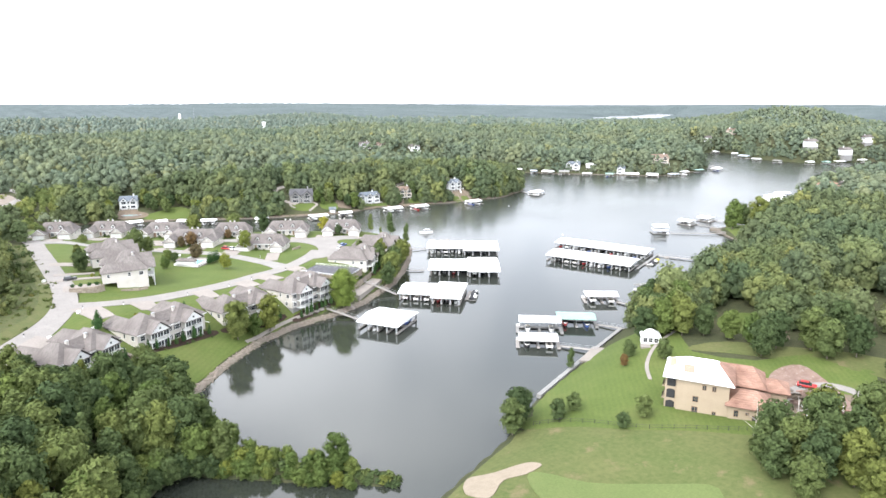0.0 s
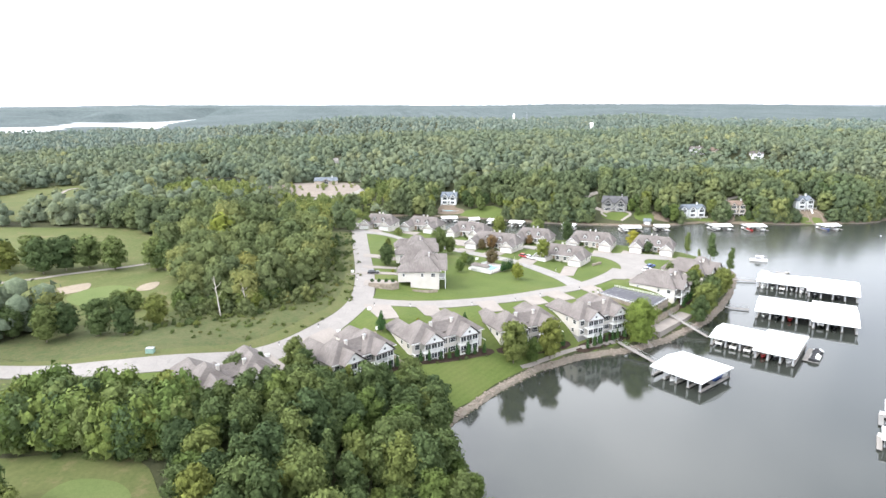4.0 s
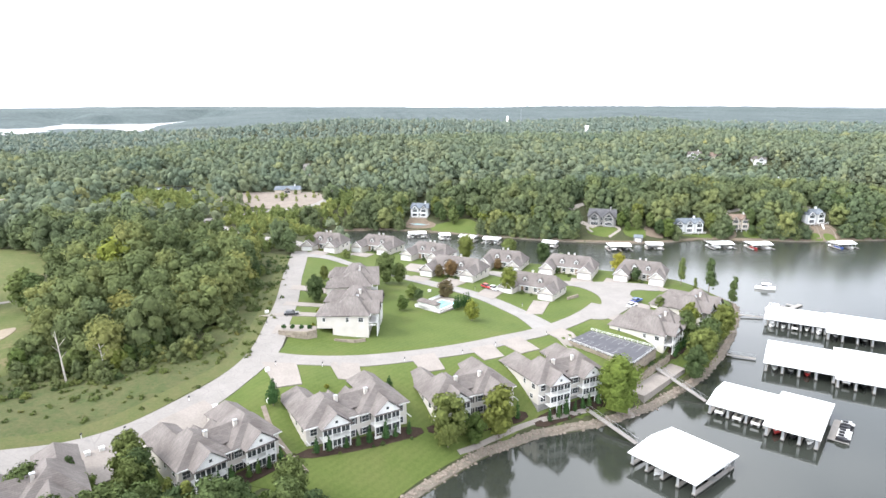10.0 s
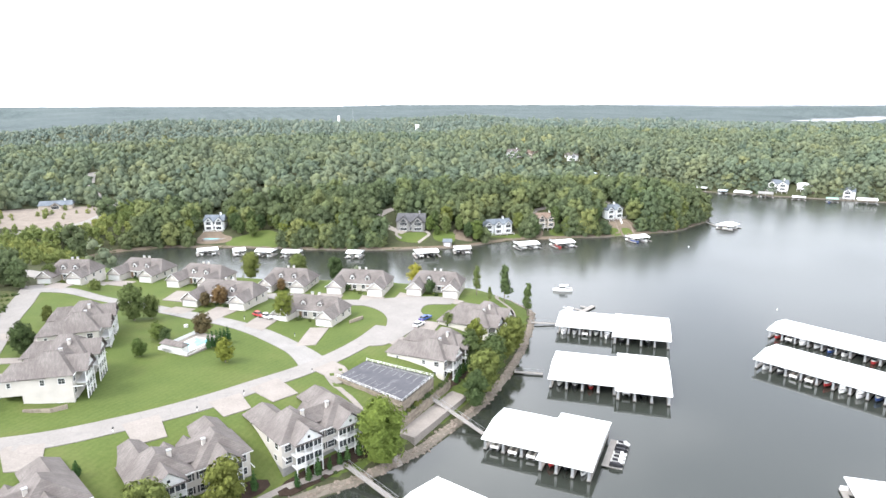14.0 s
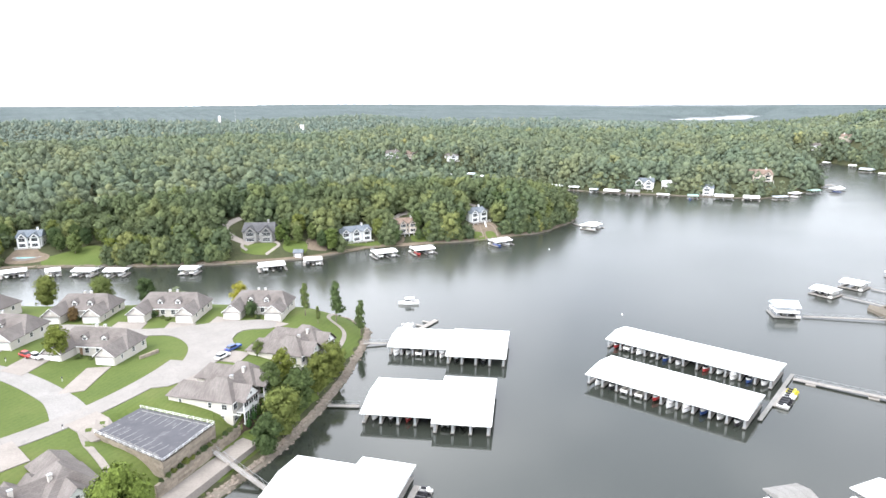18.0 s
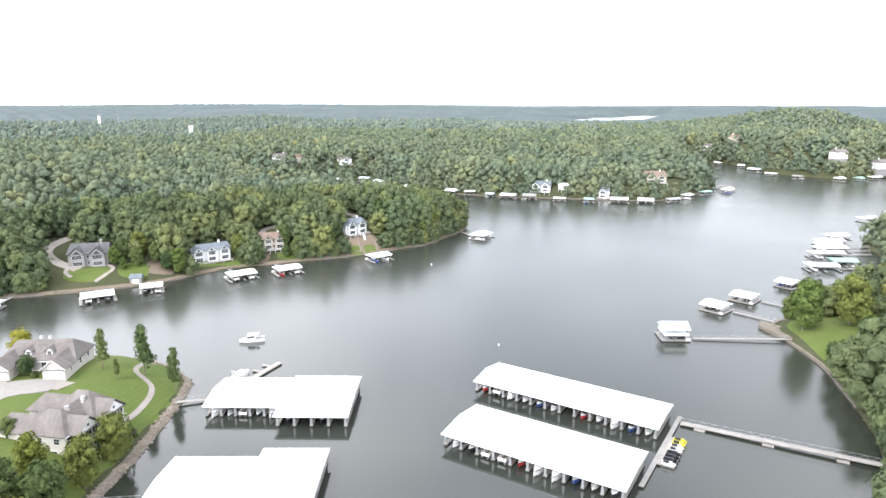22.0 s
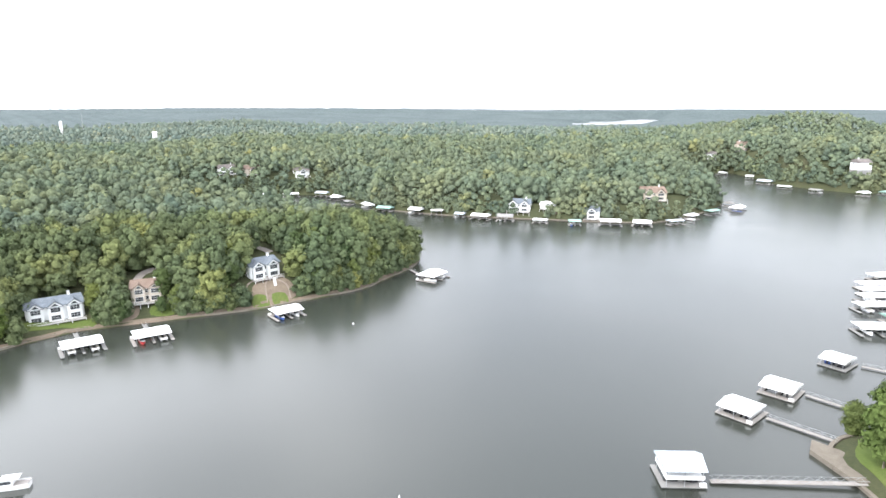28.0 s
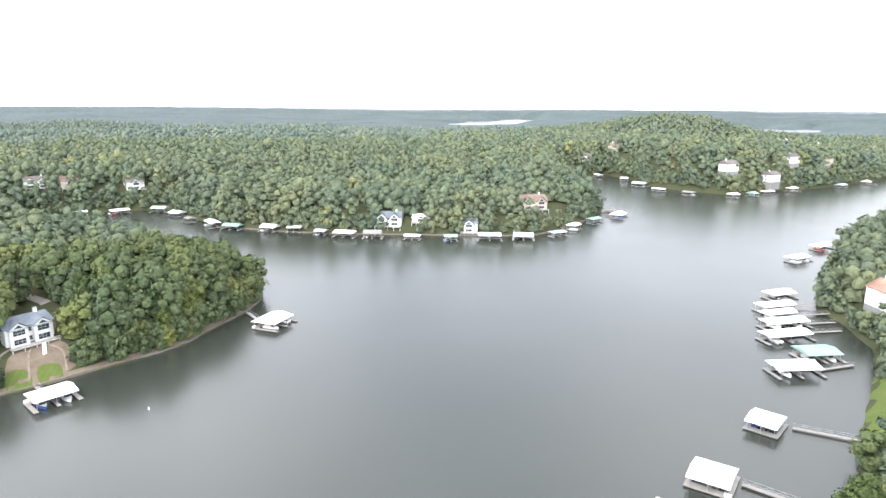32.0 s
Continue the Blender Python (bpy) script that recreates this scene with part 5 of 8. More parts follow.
xg, yg = sown(-146, -68, 436, 508, 9.0, lambda a, b: ring_inside(a, b, [(-142, 452), (-146, 482), (-119, 503), (-97, 508), (-82, 500), (-68, 449), (-88, 436), (-128, 444)]) & (wavy(a, b, 16, 2.0) > 0.0) & (ring_distance(a, b, LANES[1][0], False) > 6))
wood("scrub", "low scrub growing over the gravel yard", xg, yg, KIND_LOW, 0.2, 0.5, M_SCRUBWOOD)
xs, ys = sown(-132, -38, 122, 298, 1.9, lambda a, b: ring_inside(a, b, SLOPE) & (ring_distance(a, b, SLOPE) < 60) & (wavy(a, b, 7, 3.0) > -0.25))
far_side = ring_distance(xs, ys, [(-98, 167), (-86, 162), (-73, 161.5), (-62, 169), (-56, 182), (-55.5, 198), (-59, 230), (-63, 268)], False)
low = far_side < rng.uniform(0.5, 26, len(xs))
wood("scrub", "low weeds and scrub on the rough bank", xs[low], ys[low], KIND_SCRUB, 0.3, 0.95, M_SCRUBGRASS)
edge = (far_side < rng.uniform(0, 9, len(xs))) & (rng.uniform(size=len(xs)) < 0.32)
wood("woods", "young trees and saplings along the edge of the wood", xs[edge], ys[edge], KIND_LOW, 0.22, 0.55, M_NEARWOOD)

# ==== single trees and shrubs ====
def tree_kind(seed, radius, height, base, lobes, leaves, size, shape="round", trunk=0.22):
    """Crown and trunk meshes of one kind of tree."""
    v, f = crown(seed, radius, height, base, lobes, leaves, size, False, shape)
    r = random.Random(seed)
    sh = Shape().bar((0, 0, -0.4), (r.uniform(-.2, .2), r.uniform(-.2, .2), base + (height - base) * 0.45), trunk, 6, trunk * 0.5)
    for _ in range(4 if shape == "round" else 0):
        a, h = r.uniform(0, math.tau), base + (height - base) * r.uniform(0.05, 0.3)
        sh.bar((0, 0, h), (math.cos(a) * radius * 0.6, math.sin(a) * radius * 0.6, h + radius * 0.5), trunk * 0.4, 4, trunk * 0.15)
    return (v, f), sh


def tree_meshes(name, kinds, mat):
    return [(array_mesh(name + "_crown", v, f, mat), t.mesh(name + "_trunk", M_BARK)) for (v, f), t in kinds]


BIG = [tree_kind(400 + i, 4.0 + 0.5 * (i % 3), 15.0 + (i % 2), 0.9, 16, 1650, 0.4) for i in range(5)]
MEDIUM = [tree_kind(420 + i, 2.7, 6.6, 0.7, 11, 650, 0.29, "round", 0.12) for i in range(3)]
TALL = [tree_kind(440 + i, 3.0, 13.5, 1.5, 9, 620, 0.36, "tall", 0.18) for i in range(3)]
CONE = [tree_kind(460 + i, 0.95, 5.2, 0.1, 6, 170, 0.19, "cone", 0.06) for i in range(2)]
SPRUCE = [tree_kind(470, 1.9, 7.5, 0.4, 7, 500, 0.24, "cone", 0.12)]
BUSH = [tree_kind(480 + i, 1.1, 1.5, 0.05, 5, 170, 0.2, "round", 0.05) for i in range(3)]
MESH_BIG = tree_meshes("tree", BIG, M_TREE)
MESH_BIG_PALE = [(array_mesh("tree_crown", v, f, M_YELLOWGREEN), t.mesh("tree_trunk", M_BARK)) for (v, f), t in BIG[:2]]
MESH_FRESH = tree_meshes("tree", [tree_kind(430, 4.4, 14.5, 0.6, 20, 4600, 0.25)], M_FRESH)
MESH_MEDIUM = tree_meshes("tree", MEDIUM, M_TREE)
MESH_MEDIUM_PALE = tree_meshes("tree", MEDIUM, M_YELLOWGREEN)
MESH_YELLOW = tree_meshes("tree", MEDIUM[:1], M_YELLOW)
MESH_RUST = tree_meshes("tree", MEDIUM[1:2], M_RUST)
MESH_TALL = tree_meshes("tree", TALL, M_TREE)
MESH_CONE = tree_meshes("arborvitae", CONE, M_EVERGREEN)
MESH_SPRUCE = tree_meshes("spruce", SPRUCE, M_EVERGREEN)
MESH_BUSH = tree_meshes("bush", BUSH, M_TREE)
MESH_BUSH_YELLOW = tree_meshes("bush", BUSH[:1], M_YELLOW)
MESH_BUSH_DARK = tree_meshes("bush", BUSH[1:2], M_EVERGREEN)


def plant(name, kinds, x, y, label, category="tree", group="", size=1.0, z=None, tall=1.0):
    """One tree or shrub on the ground."""
    cm, tm = kinds[int(rng.integers(len(kinds)))]
    low = category in ("bush", "shrub")
    m = Matrix.Translation((x, y, z_at(x, y) if z is None else z)) @ Matrix.Rotation(float(rng.uniform(0, math.tau)), 4, "Z") @ Matrix.Diagonal((size, size, size * tall, 1))
    if low:
        return tagged(part(name, cm, None, None, "", m), label, category, group)
    th = thing(name, label, category, group, m)
    part("crown", cm, None, th)
    part("trunk", tm, None, th)
    return th


# the wood below the houses, tree by tree
nx_, ny_ = sown(-128, 5, 44, 130, 5.6, lambda a, b: zone_near(a, b) & wooded(a, b, 1.0))
for x, y in zip(nx_, ny_):
    u = rng.uniform()
    # crowns stay low beside the houses and by the water
    gap = min(math.hypot(x + 55, y - 103.5) - 10, math.hypot(x + 30.5, y - 129.5) - 11, math.hypot(x + 11, y - 147) - 12)
    if gap < 0:
        continue
    grow = min(1.0, 0.6 + gap * 0.035)
    if u < 0.66:
        plant("tree", MESH_BIG, x, y, "leafy green broadleaf tree in the wood", "tree", "trees of the near wood", float(rng.uniform(0.72, 1.05)) * grow)
    elif u < 0.88:
        plant("tree", MESH_BIG_PALE, x, y, "light yellow-green broadleaf tree in the wood", "tree", "trees of the near wood", float(rng.uniform(0.6, 0.9)) * grow)
    else:
        plant("tree", MESH_TALL, x, y, "slim upright green tree in the wood", "tree", "trees of the near wood", float(rng.uniform(0.8, 1.0)) * grow)
for x, y, size in ((-43, 107, .8), (-46, 98, .85), (-39.5, 111, .75), (-37.5, 105, .85), (-44, 92, .9), (-51, 89, .85), (-41, 100, .9), (-34, 111, .7), (-57, 88, .8), (-47.5, 103, .7), (-33, 106, .8), (-52, 97, .8), (-48, 99.5, .85), (-44.5, 104.5, .85), (-56.5, 94, .7), (-51, 93, .8)):
    plant("tree", MESH_BIG_PALE if rng.uniform() < .3 else MESH_BIG, x, y, "tall green tree between two lakeside houses", "tree", "trees of the near wood", size)
# low edge of the wood over the water
for x, y in ((-22, 78), (-18, 79.5), (-14, 80.5), (-10, 79), (-7, 82), (-6, 88), (-8.5, 93), (-9.5, 99), (-10, 105), (-9.5, 111), (-8, 117), (-20, 83), (-15, 85), (-11, 87), (-24, 73), (-13, 96), (-13, 91)):
    plant("tree", MESH_BIG_PALE if rng.uniform() < .45 else MESH_BIG, x, y, "leafy tree leaning over the water", "tree", "trees of the near wood", float(rng.uniform(0.45, 0.72)), tall=.85)
for x, y in ((-24, 70), (-22.5, 73.5), (-20, 75.5), (-17, 76.5), (-14, 77.5), (-11, 76.5), (-8.5, 75), (-24.5, 66), (-26, 76), (-19, 78)):
    plant("shrub", MESH_MEDIUM if rng.uniform() < .6 else MESH_MEDIUM_PALE, x, y, "leafy shrub hanging over the inlet", "shrub", "shrubs of the near wood", float(rng.uniform(0.8, 1.15)), .1)
# overgrown field beside the road
for x, y, size in ((-84, 60, .8), (-89, 65, .9), (-80, 56, .8), (-92, 58, .9)):
    plant("tree", MESH_BIG, x, y, "grey-green tree on the golf course", "tree", "golf course trees", size)
for _ in range(150):
    x, y = rng.uniform(-100, -62), rng.uniform(82, 101)
    if y > 98 - (x + 106) * .1 and rng.uniform() < .8:
        continue
    if y < 98 and rng.uniform() < .72:
        plant("shrub", MESH_MEDIUM_PALE if rng.uniform() < .4 else MESH_MEDIUM, float(x), float(y), "tall leafy thicket in the overgrown field", "shrub", "thickets of the field", float(rng.uniform(1.1, 1.7)), None, 1.15)
    else:
        plant("bush", MESH_BUSH, float(x), float(y), "low green scrub in the overgrown field", "bush", "scrub of the field", float(rng.uniform(.9, 1.9)), tall=.9)
# shrubs on the narrow spit of soil
for s in np.linspace(0, 1, 28):
    for off in (-2.6, 0.2, 2.4) if s < .8 else (-.8, .8):
        x, y = -7 + 34 * s + rng.uniform(-.8, .8) + off * .58, 78.5 - 25 * s + rng.uniform(-.8, .8) + off * .81
        low = s > 0.78 or rng.uniform() < .3
        plant("shrub", MESH_BUSH if low else MESH_MEDIUM_PALE, float(x), float(y), "bushy yellow-green willow shrub at the water", "shrub", "shrubs on the spit",
              float(rng.uniform(1.0, 1.7)) if low else float(rng.uniform(0.5, 0.85)) * (1.1 - .35 * s), max(.2, z_at(x, y)) - .6, .85)
plant("tree", MESH_BIG_PALE, 16.5, 63.5, "rounded light green tree on the narrow spit", size=0.62)
plant("tree", MESH_BIG_PALE, -3, 82, "light green tree on the narrow spit", size=0.5)
# specimen trees of the village
for x, y, kinds, size, label in ((57.5, 170.5, MESH_FRESH, 1.22, "large bright green tree above the rocks"), (12.5, 150.5, MESH_BIG, 0.95, "rounded green tree below the houses"),
                                 (19, 153.5, MESH_BIG_PALE, 0.62, "yellow-green tree below the houses"), (25, 157, MESH_BIG, 0.95, "grey-green tree below the houses"),
                                 (86.5, 192, MESH_BIG, 0.8, "dense green tree above the rocks"), (91, 199, MESH_BIG, 0.95, "dense green tree above the rocks"), (90, 211, MESH_BIG, 0.8, "dense green tree above the rocks"),
                                 (97, 209.5, MESH_BIG, 0.9, "dense green tree above the rocks"), (103.5, 217.5, MESH_BIG, 0.85, "light green tree above the rocks"), (110, 227, MESH_BIG, 0.85, "dense green tree above the rocks"),
                                 (94.5, 219.5, MESH_BIG_PALE, 0.75, "dense green tree beside a house"), (120, 265, MESH_TALL, 1.2, "tall slim tree on the point"), (110, 269, MESH_TALL, 0.95, "tall slim tree on the point"),
                                 (127, 258, MESH_TALL, 1.05, "tall slim tree on the point"), (113, 262, MESH_TALL, 0.5, "small slim tree on the point"),
                                 (-10.3, 255.5, MESH_BIG, 0.9, "large dark green tree on the island lawn"), (-5.5, 258, MESH_BIG, 0.6, "green tree on the island lawn"), (0.4, 234, MESH_MEDIUM_PALE, 0.85, "small light green tree on the lawn"),
                                 (3, 232, MESH_MEDIUM, 0.7, "small light green tree on the lawn"), (-2, 221, MESH_MEDIUM_PALE, 0.8, "small light green tree on the lawn"), (12.5, 238, MESH_RUST, 1.1, "rust-coloured small tree by the pool"),
                                 (15, 270.5, MESH_RUST, 1.1, "rust-coloured small tree by the pool"), (21, 214.5, MESH_YELLOW, 1.0, "yellowing small tree on the lawn"),
                                 (10, 269, MESH_RUST, 0.85, "rust-coloured small tree by a row house"), (37, 251, MESH_BIG_PALE, 0.7, "light green tree by a row house"), (61, 283, MESH_BUSH, 2.0, "round green bush by a row house"),
                                 (36, 289, MESH_RUST, 0.8, "dark rust-coloured tree by a row house"), (23, 322, MESH_BIG, 0.9, "green tree on the cove bank"), (58, 303, MESH_BIG, 0.72, "green tree on the cove bank"),
                                 (90, 291, MESH_YELLOW, 1.3, "yellow-green tree on the cove bank"), (43, 309, MESH_BIG, 0.85, "green tree on the cove bank"), (-32.5, 227.5, MESH_BIG, 0.7, "green tree by a driveway"),
                                 (-33, 232, MESH_BIG, 0.45, "green tree by a driveway"), (-25, 242.5, MESH_BIG, 0.5, "round green tree at a house front"), (-34, 252, MESH_BIG, 0.45, "green tree at the road"),
                                 (-50, 306, MESH_BIG, 0.5, "green tree at a house"), (92, 272, MESH_MEDIUM, 0.9, "light green tree at a row house"), (-28, 152, MESH_SPRUCE, 1.0, "dark green spruce beside a driveway"),
                                 (-2, 163, MESH_SPRUCE, 0.55, "small dark green spruce by a house"), (-32, 296, MESH_BUSH, 2.2, "round dark green bush by a row house"), (90, 236, MESH_MEDIUM, 0.7, "small green tree by a house")):
    plant("tree", kinds, x, y, label, size=size)
# trees of the golf course
for x, y in ((-204, 218), (-195, 214), (-181, 210), (-188, 216), (-172, 214), (-165, 208), (-159, 213), (-152, 217), (-140, 214), (-122.5, 212), (-118.5, 211)):
    plant("tree", MESH_BIG, x, y, "spreading dark green tree beside the golf path", "tree", "golf course trees", float(rng.uniform(1.05, 1.35)), None, .78)
for x, y in ((-95.5, 150), (-101, 141), (-109, 142.5), (-119, 143.5), (-122, 138.5), (-128, 146), (-134, 142), (-140, 148), (-147, 144)):
    plant("tree", MESH_BIG, x, y, "grey-green tree on the edge of the golf course", "tree", "golf course trees", float(rng.uniform(0.72, 0.98)), None, .85)
for x, y, h in ((-79, 158, 13), (-72, 163, 9)):
    bare = thing("dead_tree", "bare grey dead tree at the edge of the wood", "tree", "dead trees", pose(x, y, z_at(x, y)))
    limbs = Shape().bar((0, 0, -.3), (-1.2, .1, h), .26, 6, .06)
    for q in range(6):
        limbs.bar((-.6 - .08 * q, 0, h * (.45 + .08 * q)), (math.cos(q * 2.2) * 1.8 - .8, math.sin(q * 2.2) * 1.8, h * (.45 + .08 * q) + 2.2), .08, 4, .02)
    part("trunk", limbs, M_DEADWOOD, bare)
plant("tree", MESH_YELLOW, -100, 226, "bright yellow-green tree in the wood", size=2.4)
# trees round the mansion
for x, y, size in ((87, 41, 0.85), (79.5, 40, 0.65), (71, 54, 0.8), (77, 55, 0.75), (74, 57, 0.6), (109.5, 68.5, 0.8), (114.5, 60, 0.9)):
    plant("tree", MESH_MEDIUM, x, y, "small green tree on the mansion lawn", "tree", "mansion trees", size)
for x, y, size in ((122, 75, .8), (126, 72, .95), (131, 68, .85), (136, 64, .7), (140, 58, .65), (142, 52, .72), (137, 45, .85), (152, 18, .5), (150, 34, .85), (130, 78, .9),
                   (145, 46, .8), (152, 40, .9), (157, 30, .9), (162, 38, .95), (135, 73, .9)):
    plant("tree", MESH_BIG_PALE if rng.uniform() < .3 else MESH_BIG, x, y, "large green tree on the grass behind the mansion", "tree", "trees behind the mansion", size)
plant("tree", MESH_RUST, 104, 65, "small rust-coloured tree on the mansion lawn", size=0.55)
plant("tree", MESH_TALL, 99, 82, "slim green tree at the sea wall", size=0.62)
for x, y, size in ((63.5, 60.5, 0.78), (60, 57.5, 0.7), (66.5, 63, 0.66)):
    plant("tree", MESH_BIG, x, y, "green tree overhanging the water", "tree", "mansion trees", size)
for x, y, size in ((99, 15, 0.8), (105, 9, 0.95), (111, 12, 0.9), (108, 3, 0.9), (117, 6, 0.95), (114, -2, 0.9), (122, 0, 0.9), (96, 8, 0.85), (126, 8, 0.8), (130, -4, 0.8),
                   (92, 13, .7), (89, 8, .75), (93, 2, .85), (99, -2, .9), (101, 5, .95), (105, -5, .9), (88, 1, .7), (111, -9, .9), (95, -8, .8), (120, -8, .9)):
    plant("tree", MESH_BIG, x, y, "large green tree beside the golf course", "tree", "mansion trees", size)
# big trees of the east bank
for x, y, kinds, size in ((324, 196, MESH_BIG_PALE, 1.4), (334, 186, MESH_BIG, 1.25), (345, 205, MESH_BIG, 1.1), (346, 192, MESH_BIG, 0.9), (325, 176, MESH_BIG_PALE, .7), (310, 177.5, MESH_MEDIUM, .9), (306, 173, MESH_MEDIUM_PALE, 1.1), (300, 168, MESH_BIG, 0.5),
                          (296, 164, MESH_BIG_PALE, .5), (290, 158.5, MESH_BIG, 0.55), (284, 154, MESH_BIG, .5), (339, 210, MESH_BIG, .7), (355, 201, MESH_BIG, .8),
                          (134, 86, MESH_BIG, 1.0), (140, 92, MESH_BIG_PALE, 0.9), (138, 78, MESH_BIG_PALE, 0.85), (148, 96, MESH_BIG, 1.0), (146, 82, MESH_BIG_PALE, 0.85), (156, 98, MESH_BIG, 0.95)):
    plant("tree", kinds, x, y, "large green tree on the east bank", "tree", "east bank trees", size)
for x, y in ((268, 404), (274, 409), (280, 404), (286, 410), (292, 406), (262, 418), (270, 416), (298, 412), (304, 418), (281, 398)):
    plant("tree", MESH_BIG, x, y, "tall green tree on the north headland", "tree", "north shore trees", float(rng.uniform(.75, .95)))
# trees at the north shore houses
for x, y, kinds, size in ((147, 391, MESH_BIG_PALE, .85), (142, 392, MESH_BIG, .7), (124, 396, MESH_MEDIUM_PALE, .8), (130, 396, MESH_BIG, .7), (138, 397, MESH_BIG, .75), (121, 401, MESH_BIG_PALE, .7), (125, 404, MESH_BIG, .8),
                          (183, 397, MESH_BIG, .62), (178, 398, MESH_MEDIUM, 1.0), (186, 396, MESH_BIG, .6), (206, 395, MESH_BIG, .8), (214, 394, MESH_BIG_PALE, .7), (223, 394, MESH_BIG, .85), (200, 396, MESH_MEDIUM, 1.0),
                          (90, 402, MESH_BIG_PALE, .75), (87, 396, MESH_BIG, .7), (262, 396, MESH_BIG, .75), (268, 398, MESH_BIG_PALE, .8), (132, 404, MESH_BIG, .85), (146, 402, MESH_BIG, .8),
                          (178, 404, MESH_BIG, .8), (202, 404, MESH_BIG, .85), (228, 402, MESH_BIG, .8), (262, 412, MESH_BIG, .85), (229, 412, MESH_BIG, .9), (76, 404, MESH_BIG_PALE, .7), (70, 410, MESH_BIG, .8), (9, 440, MESH_BIG, .85), (12, 434, MESH_BIG, .7), (19, 430, MESH_MEDIUM, 1.5), (38, 418, MESH_MEDIUM_PALE, 1.7), (24, 440, MESH_BIG, .7), (30, 443, MESH_BIG, .75), (34, 434, MESH_BIG, .7), (18, 446, MESH_BIG, .8), (36, 446, MESH_BIG, .9), (-15, 448, MESH_BIG, .9), (7, 450, MESH_BIG, .9), (46, 412, MESH_BIG, .75), (-17, 436, MESH_BIG_PALE, .8), (-20, 430, MESH_BIG, .75), (52, 408, MESH_BIG, .85), (60, 404, MESH_BIG_PALE, .8)):
    plant("tree", kinds, x, y, "green tree among the north shore houses", "tree", "north shore trees", size)
# low growth on the rough bank by the road
for _ in range(44):
    s = rng.uniform()
    x, y = np.interp(s, [0, .25, .5, .75, 1], [-112, -84, -66, -55, -56]) + rng.uniform(-6, 3), np.interp(s, [0, .25, .5, .75, 1], [140, 148, 164, 186, 240]) + rng.uniform(-5, 5)
    plant("bush", MESH_BUSH, float(x), float(y), "low green scrub on the rough bank", "bush", "scrub on the bank", float(rng.uniform(0.6, 1.5)), tall=0.8)
# leafy fringe where the wood meets the bank
for _ in range(64):
    s = rng.uniform()
    x, y = np.interp(s, [0, .2, .4, .6, .8, 1], [-120, -104, -88, -70, -61, -60]) + rng.uniform(-2, 2.5), np.interp(s, [0, .2, .4, .6, .8, 1], [160, 167, 164, 168, 182, 262]) + rng.uniform(-3, 3)
    if x > -108 and x < -96 and y > 160:
        continue
    plant("shrub", MESH_MEDIUM_PALE if rng.uniform() < .3 else MESH_MEDIUM, float(x), float(y), "leafy sapling at the edge of the wood", "shrub", "edge of the wood", float(rng.uniform(.55, 1.05)), z_at(x, y) - .5)
# small golden shrubs in the front gardens
for x, y, size in ((-45.9, 139.5, .8), (-44.4, 138.9, .7), (-17, 160.3, .6), (-28.8, 211.5, .8), (-27.3, 196.6, .6), (-26, 212.5, .7)):
    plant("bush", MESH_BUSH_YELLOW, x, y, "golden yellow clipped shrub in a front garden", "bush", "golden shrubs", size)

# ==== boats ====
def hull_shape(length, beam, depth):
    """A pointed hull, open at the top, bow towards +x."""
    st = [(-0.5, 0.86, 0.0), (-0.2, 1.0, 0.0), (0.15, 0.92, 0.02), (0.36, 0.6, 0.12), (0.5, 0.06, 0.34)]
    v, f = [], []
    for x, w, lift in st:
        X, W = x * length, w * beam / 2
        v += [(X, -W, depth), (X, -W * 0.82, lift * depth), (X, 0, -0.28 * depth + lift * depth), (X, W * 0.82, lift * depth), (X, W, depth)]
    for i in range(len(st) - 1):
        a = i * 5
        f += [(a + j, a + j + 5, a + j + 6, a + j + 1) for j in range(4)]
    f += [(0, 1, 2, 3, 4), tuple(20 + j for j in (4, 3, 2, 1, 0))]
    return Shape().add(v, f)


def make_runabout(hull_mat, label):
    th = thing("motorboat", label, "boat", "boats in slips")
    part("hull", hull_shape(6.6, 2.4, 0.95), hull_mat, th)
    part("deck", Shape().add([(-3.1, -1.0, .9), (0.4, -1.08, .9), (0.4, 1.08, .9), (-3.1, 1.0, .9)], [(0, 1, 2, 3)]).add([(0.9, -1.05, 1.0), (2.3, -.68, 1.0), (3.2, 0, 1.02), (2.3, .68, 1.0), (0.9, 1.05, 1.0)], [(0, 1, 2, 3, 4)]), M_GEL, th)
    part("windscreen", Shape().add([(0.9, -1.0, 1.0), (0.5, -0.9, 1.5), (0.5, 0.9, 1.5), (0.9, 1.0, 1.0), (1.25, -0.5, 1.0), (1.25, .5, 1.0), (0.75, -.4, 1.5), (0.75, .4, 1.5)],
                                   [(0, 1, 6, 4), (4, 6, 7, 5), (5, 7, 2, 3)]), M_GLASS, th)
    part("seat", Shape().prism([(-2.6, -.85), (0, -.85), (0, -.25), (-2.0, -.25), (-2.0, .25), (0, .25), (0, .85), (-2.6, .85)], .9, 1.35), M_VINYL, th)
    part("outboard_motor", Shape().box(-3.7, -3.25, -.25, .25, .3, 1.5).box(-3.6, -3.35, -.1, .1, -.4, .4), M_GELBLACK, th)
    return th


